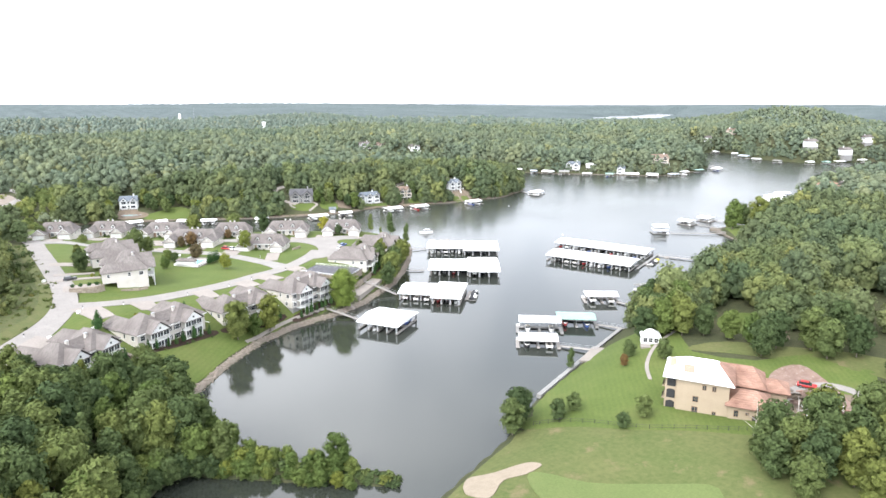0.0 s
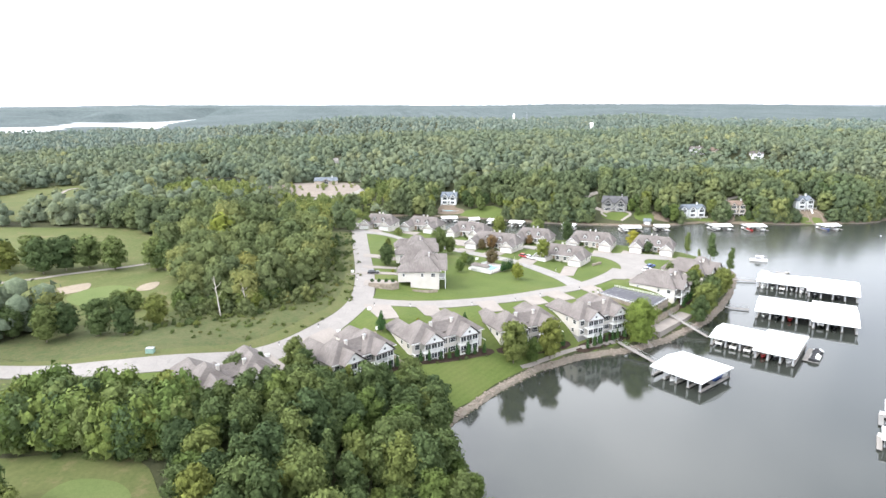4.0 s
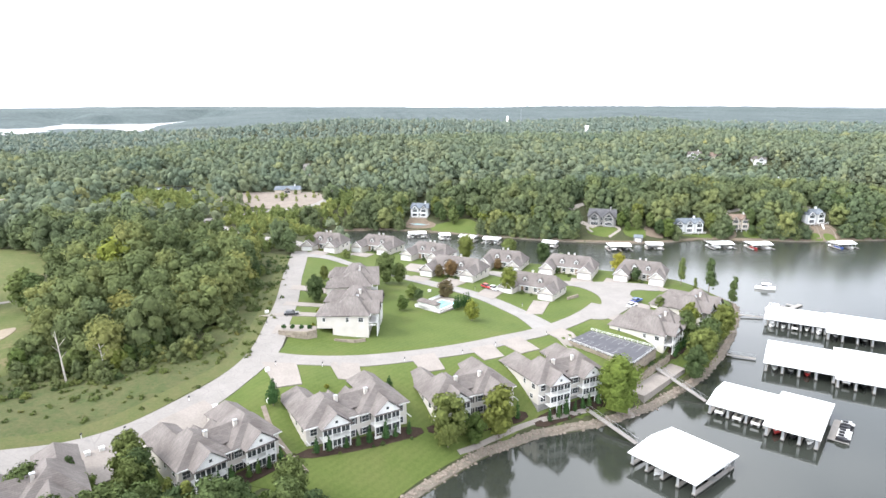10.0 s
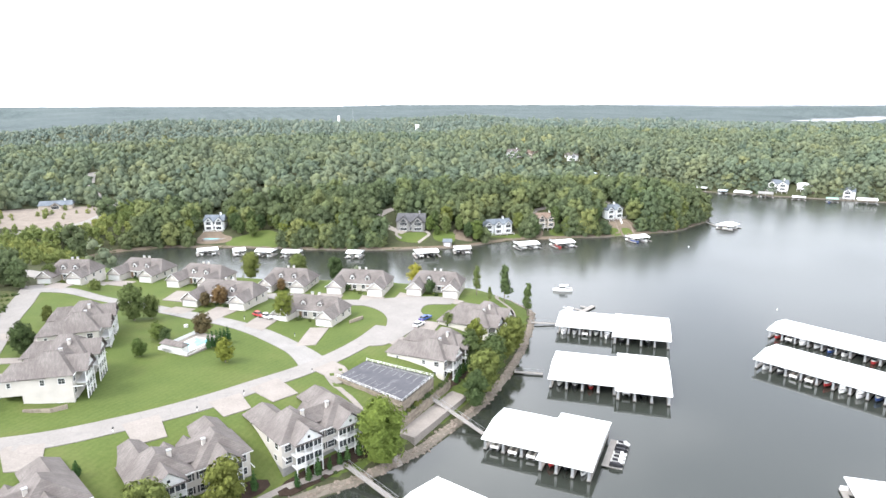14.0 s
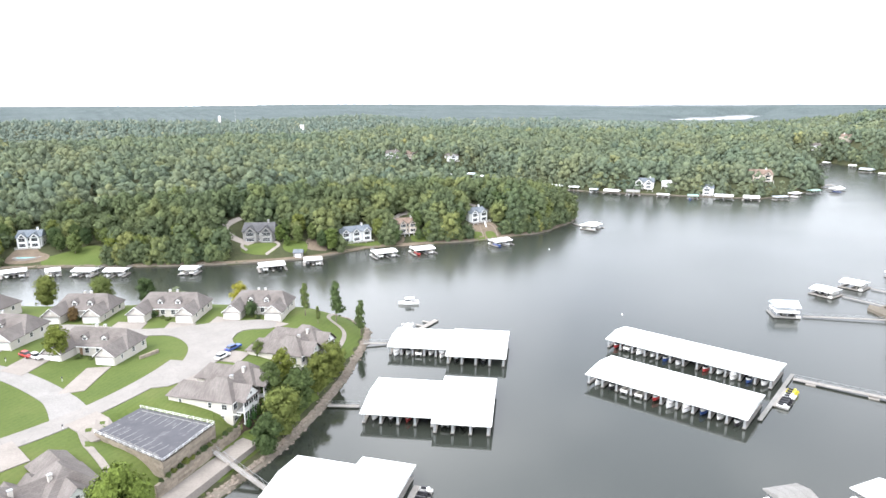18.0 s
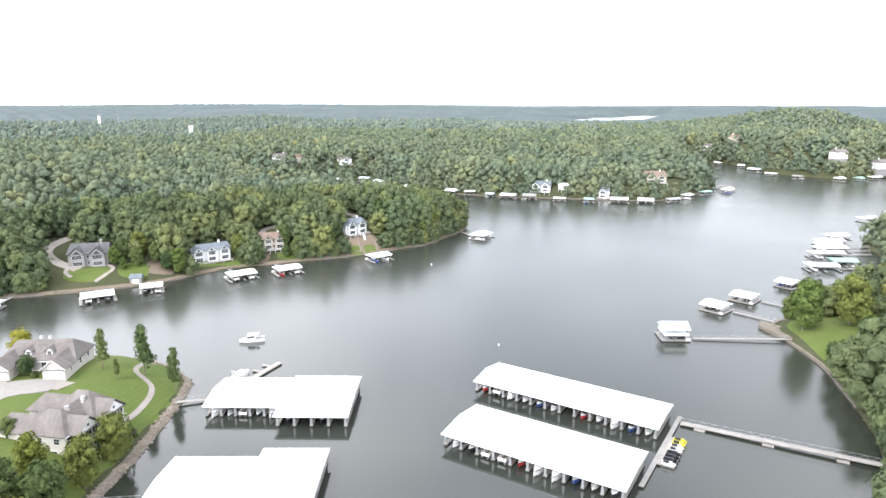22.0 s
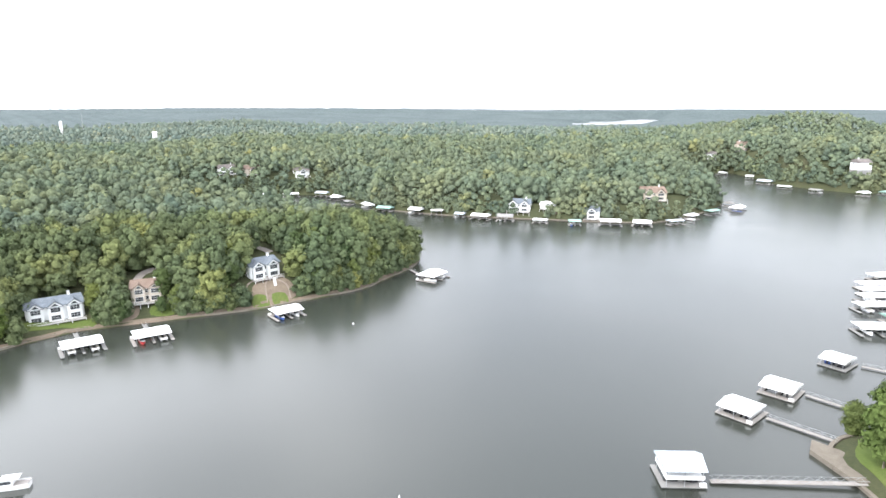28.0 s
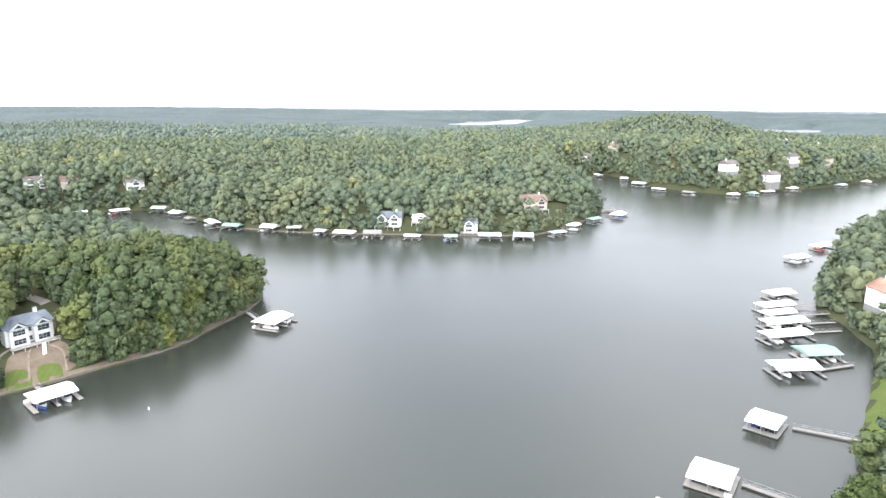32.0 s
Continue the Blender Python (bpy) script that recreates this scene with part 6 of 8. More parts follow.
def make_pontoon():
    th = thing("pontoon_boat", "white pontoon boat with a canvas top", "boat", "boats in slips")
    for y in (-.95, .95):
        part("pontoon", Shape().bar((-3.4, y, .15), (3.0, y, .15), .32, 8).bar((3.0, y, .15), (3.7, y, .3), .32, 8, .05), M_STEEL, th)
    part("deck", Shape().box(-3.4, 3.3, -1.25, 1.25, .5, .6), M_DECK, th)
    part("rail", Shape().box(-3.2, 3.2, -1.25, -1.2, .6, 1.25).box(-3.2, 3.2, 1.2, 1.25, .6, 1.25).box(3.15, 3.2, -1.2, 1.2, .6, 1.25), M_GEL, th)
    part("seat", Shape().prism([(-3, -1.15), (2.8, -1.15), (2.8, -.6), (-2.4, -.6), (-2.4, .6), (2.8, .6), (2.8, 1.15), (-3, 1.15)], .6, 1.05), M_VINYL, th)
    part("canopy", Shape().profile([(-1.2, 2.35), (-.6, 2.5), (.6, 2.5), (1.2, 2.35), (1.2, 2.3), (-1.2, 2.3)], -2.6, .6), M_CANVAS, th)
    for y in (-1.2, 1.2):
        # each side is one bent tube from the aft deck over the canopy's edge to the bow deck
        path = [(-2.5, .6), (-1.2, 2.35), (-.4, 2.35), (.5, .6)]
        part("canopy_frame", Shape().add([(x + u, y + v, z) for x, z in path for u, v in ((-.03, -.03), (.03, -.03), (.03, .03), (-.03, .03))],
                                         [(4 * i + j, 4 * i + (j + 1) % 4, 4 * i + 4 + (j + 1) % 4, 4 * i + 4 + j) for i in range(3) for j in range(4)]), M_STEEL, th)
    part("outboard_motor", Shape().box(-3.9, -3.45, -.25, .25, .3, 1.5), M_GELBLACK, th)
    return th


def make_cruiser():
    th = thing("cabin_cruiser", "white cabin cruiser with dark windows", "boat", "boats in slips")
    part("hull", hull_shape(9.0, 3.0, 1.35), M_GEL, th)
    part("foredeck", Shape().add([(-.5, -1.4, 1.36), (2.6, -1.05, 1.4), (4.3, 0, 1.45), (2.6, 1.05, 1.4), (-.5, 1.4, 1.36)], [(0, 1, 2, 3, 4)]).box(-4.3, -.5, -1.3, 1.3, .9, 1.0), M_GEL, th)
    part("cabin", Shape().profile([(-1.1, 1.36), (-.85, 2.1), (.85, 2.1), (1.1, 1.36)], -.6, 2.0), M_GEL, th)
    part("windscreen", Shape().add([(2.0, -1.08, 1.5), (1.5, -.85, 2.08), (1.5, .85, 2.08), (2.0, 1.08, 1.5), (2.02, -1.1, 1.45), (2.02, 1.1, 1.45)], [(0, 3, 2, 1), (4, 5, 3, 0)]), M_GLASS, th)
    part("seat", Shape().box(-4, -3.3, -1.1, 1.1, 1.0, 1.5), M_VINYL, th)
    part("arch", Shape().bar((-1.3, -1.3, 1.3), (-1.7, -1.1, 2.9), .07, 5).bar((-1.3, 1.3, 1.3), (-1.7, 1.1, 2.9), .07, 5).bar((-1.7, -1.1, 2.9), (-1.7, 1.1, 2.9), .07, 5), M_GEL, th)
    return th


def make_jetski(mat, label):
    th = thing("jet_ski", label, "jet ski", "jet skis on their floats")
    part("hull", hull_shape(3.1, 1.15, 0.55), mat, th)
    part("seat", Shape().profile([(-.24, .5), (-.18, .95), (.18, .95), (.24, .5)], -1.2, .1), M_GELBLACK, th)
    part("cowl", Shape().profile([(-.35, .5), (-.2, 1.0), (.2, 1.0), (.35, .5)], .1, .8), mat, th)
    part("handlebar", Shape().bar((.25, -.4, 1.15), (.25, .4, 1.15), .04, 4).bar((.35, 0, .9), (.25, 0, 1.15), .05, 4), M_IRON, th)
    return th


BOATS = [make_runabout(M_GEL, "white open motorboat under the dock roof"), make_runabout(M_GELBLUE, "blue and white open motorboat under the dock roof"), make_pontoon(), make_cruiser(),
         make_runabout(M_GELRED, "red and white open motorboat under the dock roof"), make_runabout(M_GELBLACK, "black and white open motorboat under the dock roof")]
JETS = [make_jetski(M_GEL, "white jet ski on a floating pad"), make_jetski(M_GELBLACK, "black jet ski on a floating pad"), make_jetski(M_GELYELLOW, "yellow jet ski on a floating pad"), make_jetski(M_GELRED, "red jet ski on a floating pad")]
first_boat = [True] * len(BOATS)
first_jet = [True] * len(JETS)


def moor(kinds, firsts, k, m):
    """Puts the first of a kind in place, then copies of it."""
    if firsts[k]:
        kinds[k].matrix_basis = m
        firsts[k] = False
        return kinds[k]
    return copy_thing(kinds[k], m)


def metal_roof(sh, x0, x1, y0, y1, z, rise, over=0.5):
    """A shallow gable roof with its ridge along x, folded into standing seams."""
    ym, n = (y0 + y1) / 2, max(3, int((x1 - x0) / 1.8))
    xa, xb = x0 - over, x1 + over
    stations = [(xa, 0)]
    for i in range(n + 1):
        c = xa + 0.2 + (xb - xa - 0.4) * i / n
        stations += [(c - .05, 0), (c - .05, .07), (c + .05, .07), (c + .05, 0)]
    stations.append((xb, 0))
    v, f = [], []
    for x, h in stations:
        v += [(x, y0 - over, z + h), (x, ym, z + rise + h), (x, y1 + over, z + h), (x, y0 - over, z - .22), (x, y1 + over, z - .22)]
    for i in range(len(stations) - 1):
        a, b = i * 5, i * 5 + 5
        f += [(a, b, b + 1, a + 1), (a + 1, b + 1, b + 2, a + 2), (a + 3, b + 3, b, a), (a + 2, b + 2, b + 4, a + 4), (a + 4, b + 4, b + 3, a + 3)]
    e = 5 * (len(stations) - 1)
    f += [(0, 1, 2, 4, 3), (e + 3, e + 4, e + 2, e + 1, e)]
    return sh.add(v, f)


def marina(x, y, angle, sections, fill, label, slip=4.3, eave=3.1, rise=1.1, seed=1):
    """A roofed boat dock: a walkway down the middle of each section, finger piers to both sides, posts and a white metal roof."""
    r = random.Random(seed)
    at = pose(x, y, 0, 0, 0, angle)
    th = thing("boat_dock", label, "boat dock", "roofed marina docks", at)
    for x0, x1, y0, y1 in sections:
        ym = (y0 + y1) / 2
        part("walkway", Shape().box(x0, x1, ym - 1.1, ym + 1.1, .35, .55), M_DECKCONC, th)
        part("float", Shape().box(x0 + .2, x1 - .2, ym - .9, ym + .9, -.25, .35), M_FLOAT, th)
        n = max(1, round((x1 - x0) / slip))
        for i in range(n + 1):
            fx = x0 + .5 + (x1 - x0 - 1.0) * i / n
            for s, ye in ((-1, y0 + .3), (1, y1 - .3)):
                a, b = sorted((ym + s * 1.1, ye))
                fp = part("finger_pier", Shape().box(fx - .45, fx + .45, a, b, .33, .53), M_DECK, th)
                part("float", Shape().box(fx - .38, fx + .38, a + .2, b - .2, -.2, .33), M_FLOAT, fp)
                part("post", Shape().box(fx - .3, fx + .3, ye - s * .2 - .06, ye - s * .2 + .06, .5, eave), M_STEEL, th)
        for yy in (y0 + .1, y1 - .1):
            part("fascia_beam", Shape().box(x0, x1, yy - .06, yy + .06, eave - .35, eave - .03), M_STEEL, th)
        part("roof", metal_roof(Shape(), x0, x1, y0, y1, eave + .2, rise, .35), M_METALROOF, th)
        for i in range(n):
            fx = x0 + .5 + (x1 - x0 - 1.0) * (i + .5) / n
            for s, ye in ((-1, y0), (1, y1)):
                if r.random() > fill:
                    continue
                k = r.choices(range(6), (5, 2, 3, 2, 1, 2))[0]
                deep = abs(ye - ym) - 1.4
                size = min(1.0, deep / 7.2)
                m = at @ pose(fx, ym + s * (1.3 + deep / 2), r.choice((.05, .45)), 0, 0, 90 * s) @ Matrix.Diagonal((size, .92, 1, 1))
                moor(BOATS, first_boat, k, m)
    return th


marina(67.9, 158.8, -51, [(0, 16.2, -17.6, 0)], .55, "square dock with a white metal roof over the slips", seed=2)
marina(92.3, 185.2, -38, [(0, 14.5, -16.5, 0), (14.5, 26.5, -20, 3.3)], .7, "stepped dock with a white metal roof over the slips", seed=3)
marina(121.6, 218.2, -30, [(0, 19, -21.3, 0), (19, 33.5, -24, 3.5)], .8, "wide stepped dock with a white metal roof over the slips", seed=4)
marina(140.5, 256, -31, [(0, 20, -17.5, 0), (20, 38.5, -22.5, 1.5)], .8, "long stepped dock with a white metal roof over the slips", seed=5)
marina(214.9, 225.4, -62.5, [(0, 51.3, -15, 0)], .85, "very long dock with a white metal roof over the slips", seed=6)
marina(193.9, 205.5, -61.6, [(0, 44, -17.3, 0)], .85, "long dock with a white metal roof over the slips", seed=7)


def jets_row(x, y, angle, n, seed):
    """A floating strip with jet skis side by side."""
    r = random.Random(seed)
    at = pose(x, y, 0, 0, 0, angle)
    th = thing("jet_ski_float", "grey floating strip for jet skis beside the dock", "dock", "jet ski floats", at)
    part("deck", Shape().box(-.6, n * 1.7, -1.0, .6, .3, .5), M_DECK, th)
    for i in range(n):
        part("pad", Shape().box(i * 1.7 + .1, i * 1.7 + 1.4, .6, 3.6, .1, .32), M_DECKCONC, th)
        moor(JETS, first_jet, r.choices(range(4), (6, 3, .6, .4))[0], at @ pose(i * 1.7 + .75, 2.2, .45, 0, 0, 90))


jets_row(114.5, 167.5, 232, 7, 1)
jets_row(229, 171.5, 207.5, 8, 2)


def gangway(x0, y0, x1, y1, label="narrow walkway with rails to the dock", width=1.3, z0=None, pontoons=0):
    """A walkway from the shore (x0, y0) to a dock."""
    z0 = max(.6, z_at(x0, y0) + .15) if z0 is None else z0
    length = math.hypot(x1 - x0, y1 - y0)
    at = Matrix.Translation((x0, y0, 0)) @ Matrix.Rotation(math.atan2(y1 - y0, x1 - x0), 4, "Z")
    th = thing("gangway", label, "gangway", "gangways to the docks", at)
    w = width / 2

    def slant(sh, ya, yb, up0, up1):
        za, zb = z0, .55
        return sh.add([(0, ya, za + up0), (length, ya, zb + up0), (length, yb, zb + up0), (0, yb, za + up0), (0, ya, za + up1), (length, ya, zb + up1), (length, yb, zb + up1), (0, yb, za + up1)],
                      [(3, 2, 1, 0), (4, 5, 6, 7), (0, 1, 5, 4), (1, 2, 6, 5), (2, 3, 7, 6), (3, 0, 4, 7)])
    part("deck", slant(Shape(), -w, w, -.15, 0), M_DECK, th)
    for s in (-w, w):
        part("handrail", slant(Shape(), s - .025, s + .025, .97, 1.02), M_STEEL, th)
        n = max(2, int(length / 1.3))
        zig = [(length * i / n, z0 + (.55 - z0) * i / n + (.96 if i % 2 else .02)) for i in range(n + 1)]
        vs = [p for X, Z in zig for p in ((X - .04, s - .02, Z), (X + .04, s - .02, Z), (X + .04, s + .02, Z), (X - .04, s + .02, Z))]
        part("truss", Shape().add(vs, [(4 * i + j, 4 * i + (j + 1) % 4, 4 * i + 4 + (j + 1) % 4, 4 * i + 4 + j) for i in range(n) for j in range(4)]), M_STEEL, th)
    for i in range(pontoons):
        X = length * (i + .7) / pontoons
        part("pontoon", Shape().box(X - 1.3, X + 1.3, -1.6, 1.6, -.2, .3), M_DECK, th)
    return th


gangway(49, 170, 58.5, 156.5)
gangway(74, 193.5, 84.5, 179)
gangway(105, 212.5, 113, 209)
gangway(126, 252.5, 135.5, 250)
gangway(262, 136, 237, 175.5, "long floating walkway with rails to the marina", 1.8, 1.0, 3)
th = thing("dock_walkway", "grey cross walkway at the end of the docks", "dock", "", pose(238, 177, 0, 0, 0, 207.5))
part("deck", Shape().box(-2, 35, -.55, .55, .3, .56), M_DECKCONC, th)
part("float", Shape().box(-1.5, 34.5, -.45, .45, -.2, .3), M_FLOAT, th)
th = thing("dock_walkway", "grey pier with short fingers behind the dock", "dock", "", pose(145, 256, 0, 0, 0, 36))
part("deck", Shape().box(-2, 17, -1, 1, .3, .55), M_DECK, th)
for i in range(3):
    part("finger_pier", Shape().box(4 + i * 4.5, 5 + i * 4.5, 1, 4, .3, .5), M_DECK, th)
part("float", Shape().box(-1.8, 16.8, -.8, .8, -.2, .3), M_FLOAT, th)
moor(BOATS, first_boat, 3, pose(145, 261, .05, 0, 0, 36))
th = thing("cruising_boat", "white boat with a cabin moving slowly over the lake", "boat", "", pose(156, 290, .05, 0, 0, 165))
part("hull", hull_shape(8.5, 2.8, 1.2), M_GEL, th)
part("cabin", Shape().profile([(-1.1, 1.1), (-.9, 2.3), (.9, 2.3), (1.1, 1.1)], -1.2, 1.4), M_GEL, th)
part("windscreen", Shape().profile([(-1.14, 1.5), (-1.0, 2.1), (1.0, 2.1), (1.14, 1.5)], -.9, 1.46), M_GLASS, th)
part("hardtop", Shape().box(-2.4, 1.3, -1.2, 1.2, 2.5, 2.6), M_GEL, th)
part("aft_deck", Shape().box(-4.0, -1.2, -1.1, 1.1, .9, 1.0), M_DECK, th)


def private_dock(x, y, angle, w, d, roof, label, pier=0.0, boats=1, eave=2.7, rise=.9, seed=0):
    """A small dock: deck, posts, a metal roof and a boat or two; pier: length of the walkway towards the shore, along local +y."""
    r = random.Random(seed * 31 + int(x))
    at = pose(x, y, 0, 0, 0, angle)
    th = thing("private_dock", label, "boat dock", "private docks along the shores", at)
    part("deck", Shape().box(-w / 2, w / 2, d / 2 - 2.2, d / 2, .3, .5).box(-w / 2, -w / 2 + 1.2, -d / 2, d / 2 - 2.2, .3, .5).box(w / 2 - 1.2, w / 2, -d / 2, d / 2 - 2.2, .3, .5)
         .box(-.5, .5, -d / 2, d / 2 - 2.2, .3, .5), M_DECK if r.random() < .5 else M_DECKCONC, th)
    part("float", Shape().box(-w / 2 + .2, w / 2 - .2, d / 2 - 2.0, d / 2 - .2, -.2, .3).box(-w / 2 + .1, -w / 2 + 1.1, -d / 2 + .2, d / 2 - 2.2, -.2, .3).box(w / 2 - 1.1, w / 2 - .1, -d / 2 + .2, d / 2 - 2.2, -.2, .3), M_FLOAT, th)
    rw, y0, y1 = w * .42, -d * .36, d * .5
    for px in (-rw + .3, 0, rw - .3):
        for py in (y0 + .3, y1 - .3):
            part("post", Shape().box(px - .07, px + .07, py - .07, py + .07, .5, eave), M_STEEL, th)
    part("roof", metal_roof(Shape(), -rw, rw, y0, y1, eave + .2, rise, .4), roof, th)
    if x < 350:
        part("dock_locker", Shape().box(-w / 2 + .2, -w / 2 + 1.6, d / 2 - .9, d / 2 - .2, .5, 1.2), M_GEL, th)
    if pier:
        part("walkway", Shape().box(-.7, .7, d / 2, d / 2 + pier, .3, .5), M_DECKCONC, th)
        part("handrail", Shape().box(-.7, -.64, d / 2, d / 2 + pier, 1.2, 1.28).box(.64, .7, d / 2, d / 2 + pier, 1.2, 1.28), M_STEEL, th)
    for i in range(boats):
        bx = (-w / 4 if i % 2 == 0 else w / 4)
        moor(BOATS, first_boat, r.choices(range(6), (4, 2, 4, 1, 1, 2))[0], at @ pose(bx, -.8, r.choice((.1, .5)), 0, 0, -90) @ Matrix.Diagonal((min(1, (d - 2) / 7), min(1, w / 7.5), 1, 1)))
    return th


# north shore, from the head of the cove to the point
for i, (x, y, a, w, d, pier) in enumerate(((-4, 404, 10, 12, 8, 12), (13, 399, 10, 7, 8, 11), (27, 393, -25, 11, 8, 14), (41, 387, -22, 11, 8, 14), (74, 377, -25, 9, 8, 16), (112, 369, 0, 14, 10, 14), (133, 372, -8, 10, 8, 9),
                                          (172, 373.5, 6, 14, 10, 14), (193.7, 372.5, 3, 13.5, 10, 13), (243, 374, 8, 12.5, 9.5, 9))):
    private_dock(x, y, a, w, d, M_METALROOF, "private boat dock with a white metal roof", pier, 2, seed=i)
private_dock(320, 393, 28, 14, 11, M_METALROOF, "private boat dock with a white roof off the point", 0, 2, seed=20)
gangway(318, 413, 317, 399, "short walkway from the point to the dock", 1.4)
# east shore
for i, (x, y, a, w, d, roof, label) in enumerate(((285.5, 219.5, 148, 10, 9, M_METALROOF_GREY, "private dock with a pale blue-grey metal roof"), (325.2, 231.6, 101, 10, 10.5, M_METALROOF, "private dock with a white roof and toys on deck"),
                                                 (346.7, 234, 105, 10, 10.5, M_METALROOF, "private dock with a white roof and a pink deck"), (381.6, 237, 97, 8.5, 10, M_METALROOF, "private dock with a white hipped roof"),
                                                 (424, 246, -35, 16, 9, M_METALROOF, "private dock with a white metal roof"), (443, 246, -35, 14, 10, M_METALROOF_GREEN, "private dock with a green metal roof"),
                                                 (453, 260, -28, 20, 7.5, M_METALROOF, "long private dock with a white metal roof"), (467, 266, -28, 20, 7, M_METALROOF, "long private dock with a white metal roof"),
                                                 (476, 272, -25, 16, 6, M_METALROOF, "private dock with a white metal roof"), (486, 277, -25, 18, 7, M_METALROOF, "private dock with a white metal roof"),
                                                 (505, 283, -20, 14, 8, M_METALROOF, "private dock with a white metal roof"), (584, 305, -10, 15, 8, M_METALROOF, "private dock with a white metal roof"), (627, 308, -10, 15, 8, M_METALROOF, "private dock with a white metal roof"))):
    th = private_dock(x, y, a, w, d, roof, label, 0, 1 + i % 2, 4.4 if i == 0 else 2.7, 1.8 if i == 0 else .9, seed=40 + i)
    if i == 0:
        upper = part("upper_deck", Shape().box(-w * .42, w * .42, -d * .36, d * .5, 2.3, 2.5), M_GEL, th, "white upper deck")
        for yy in (-d * .36, d * .5):
            part("rail", Shape().box(-w * .42, w * .42, yy - .04, yy + .04, 2.5, 3.3), M_GEL, upper)
gangway(318, 196, 290, 214.5, "long wooden walkway to the dock", 1.4)
gangway(331.5, 209.5, 328, 226.2, "narrow walkway to the dock", 1.2)
gangway(354, 209, 350.5, 229, "narrow walkway to the dock", 1.2)
gangway(392, 218, 386, 232, "narrow walkway to the dock", 1.2)
gangway(445, 236, 431, 242, "narrow walkway to the dock", 1.2)
for k in range(4):
    gangway(478 + k * 9, 250 + k * 5, 464 + k * 9, 259 + k * 5.5, "narrow walkway to the dock", 1.2)
# docks by the mansion
for x, y, a, w, d, roof, eave, label in ((112, 115, -34, 17, 7.5, M_METALROOF, 4.2, "boat dock with a high white metal roof"), (103, 104, -34, 15, 8, M_METALROOF, 2.7, "boat dock with a white roof and white lockers"),
                                          (128, 114, -34, 16, 9, M_METALROOF_GREEN, 3.0, "boat dock with a green metal roof"), (156, 131, -30, 15, 8, M_METALROOF, 2.9, "boat dock with a white metal roof"),
                                          (182.5, 131, -10, 9, 7.5, M_DECKCONC, 2.8, "boat dock with a grey metal roof"), (200.5, 124.5, 0, 10, 8, M_METALROOF, 2.9, "small boat dock with a white roof and a blue deck")):
    private_dock(x, y, a, w, d, roof, label, 0, 2, eave, seed=int(x))
gangway(116, 88, 108, 99, "concrete walkway from the landing to the dock", 1.5)
gangway(139, 100, 134, 109, "walkway from the bank to the green dock", 1.4)
gangway(166, 108, 160, 126, "walkway from the bank to the dock", 1.4)
# far headland, dock beside dock
FAR_DOCKS = ((322, 713, 5), (345, 700, 0), (371, 690, -40), (375, 664, -75), (373, 632, -85), (379, 606, -85), (386, 588, -60), (402, 566, -55), (413, 552, -55), (422, 534, -50), (430, 518, -48),
             (442, 504, -48), (458, 484, -46), (474, 466, -46), (494, 452, -42), (512, 440, -40), (536, 432, -20), (563, 440, 15), (642, 466, 25), (627, 448, 15), (594, 446, 10),
             (852, 628, 60), (840, 585, 120), (808, 545, 110), (790, 512, 100), (786, 478, 100), (802, 444, 150), (828, 438, 170), (852, 434, 170), (894, 428, 170), (969, 408, 170), (1020, 400, 175), (1090, 392, 175), (1130, 390, 178))
for i, (x, y, a) in enumerate(FAR_DOCKS):
    private_dock(x, y, a + (i * 37) % 23 - 11, 8 + (i * 7) % 9, 7 + (i * 5) % 4, (M_METALROOF, M_METALROOF, M_METALROOF_GREY, M_METALROOF, M_DECKCONC, M_METALROOF, M_METALROOF_GREEN)[i % 7], "private boat dock with a metal roof on the far shore", 3 + (i * 3) % 6, i % 2, 2.7 + (i % 3) * .4, .7 + (i % 4) * .3, seed=80 + i)
for x, y in ((262, 352), (228, 244)):
    th = thing("buoy", "small white mooring buoy on the water", "buoy", "buoys", pose(x, y, 0))
    part("float", Shape().bar((0, 0, -.1), (0, 0, .5), .28, 8, .2), M_GEL, th)
    part("mast", Shape().bar((0, 0, .5), (0, 0, .9), .06, 5), M_GEL, th)

# ==== houses ====
def window(parent, x, y, z, w, h, face="y-", panes=2, mat=None, shutters=False, plain=False):
    """A window on a wall: white frame, dark panes and a sill, facing along face; x, y, z: middle of its foot."""
    turn = {"y-": 0, "x+": 90, "y+": 180, "x-": 270}[face]
    win = part("window", Shape().box(-w / 2 - .09, w / 2 + .09, -.07, .02, -.09, 0).box(-w / 2 - .09, w / 2 + .09, -.07, .02, h, h + .11).box(-w / 2 - .09, -w / 2, -.07, .02, 0, h).box(w / 2, w / 2 + .09, -.07, .02, 0, h)
               .box(-w / 2, w / 2, -.045, .01, h * .5 - .025, h * .5 + .025), mat or M_TRIM, parent, m=pose(x, y, z, 0, 0, turn))
    for i in range(1 if plain else panes):
        panes = 1 if plain else panes
        a = -w / 2 + w * i / panes
        part("pane", Shape().box(a + .03, a + w / panes - .03, -.03, .01, .02, h - .02), M_GLASS, win)
    if plain:
        return win
    if shutters:
        for s in (-1, 1):
            part("shutter", Shape().box(s * (w / 2 + .3) - .18, s * (w / 2 + .3) + .18, -.05, .02, 0, h), M_IRON, win)
    return win


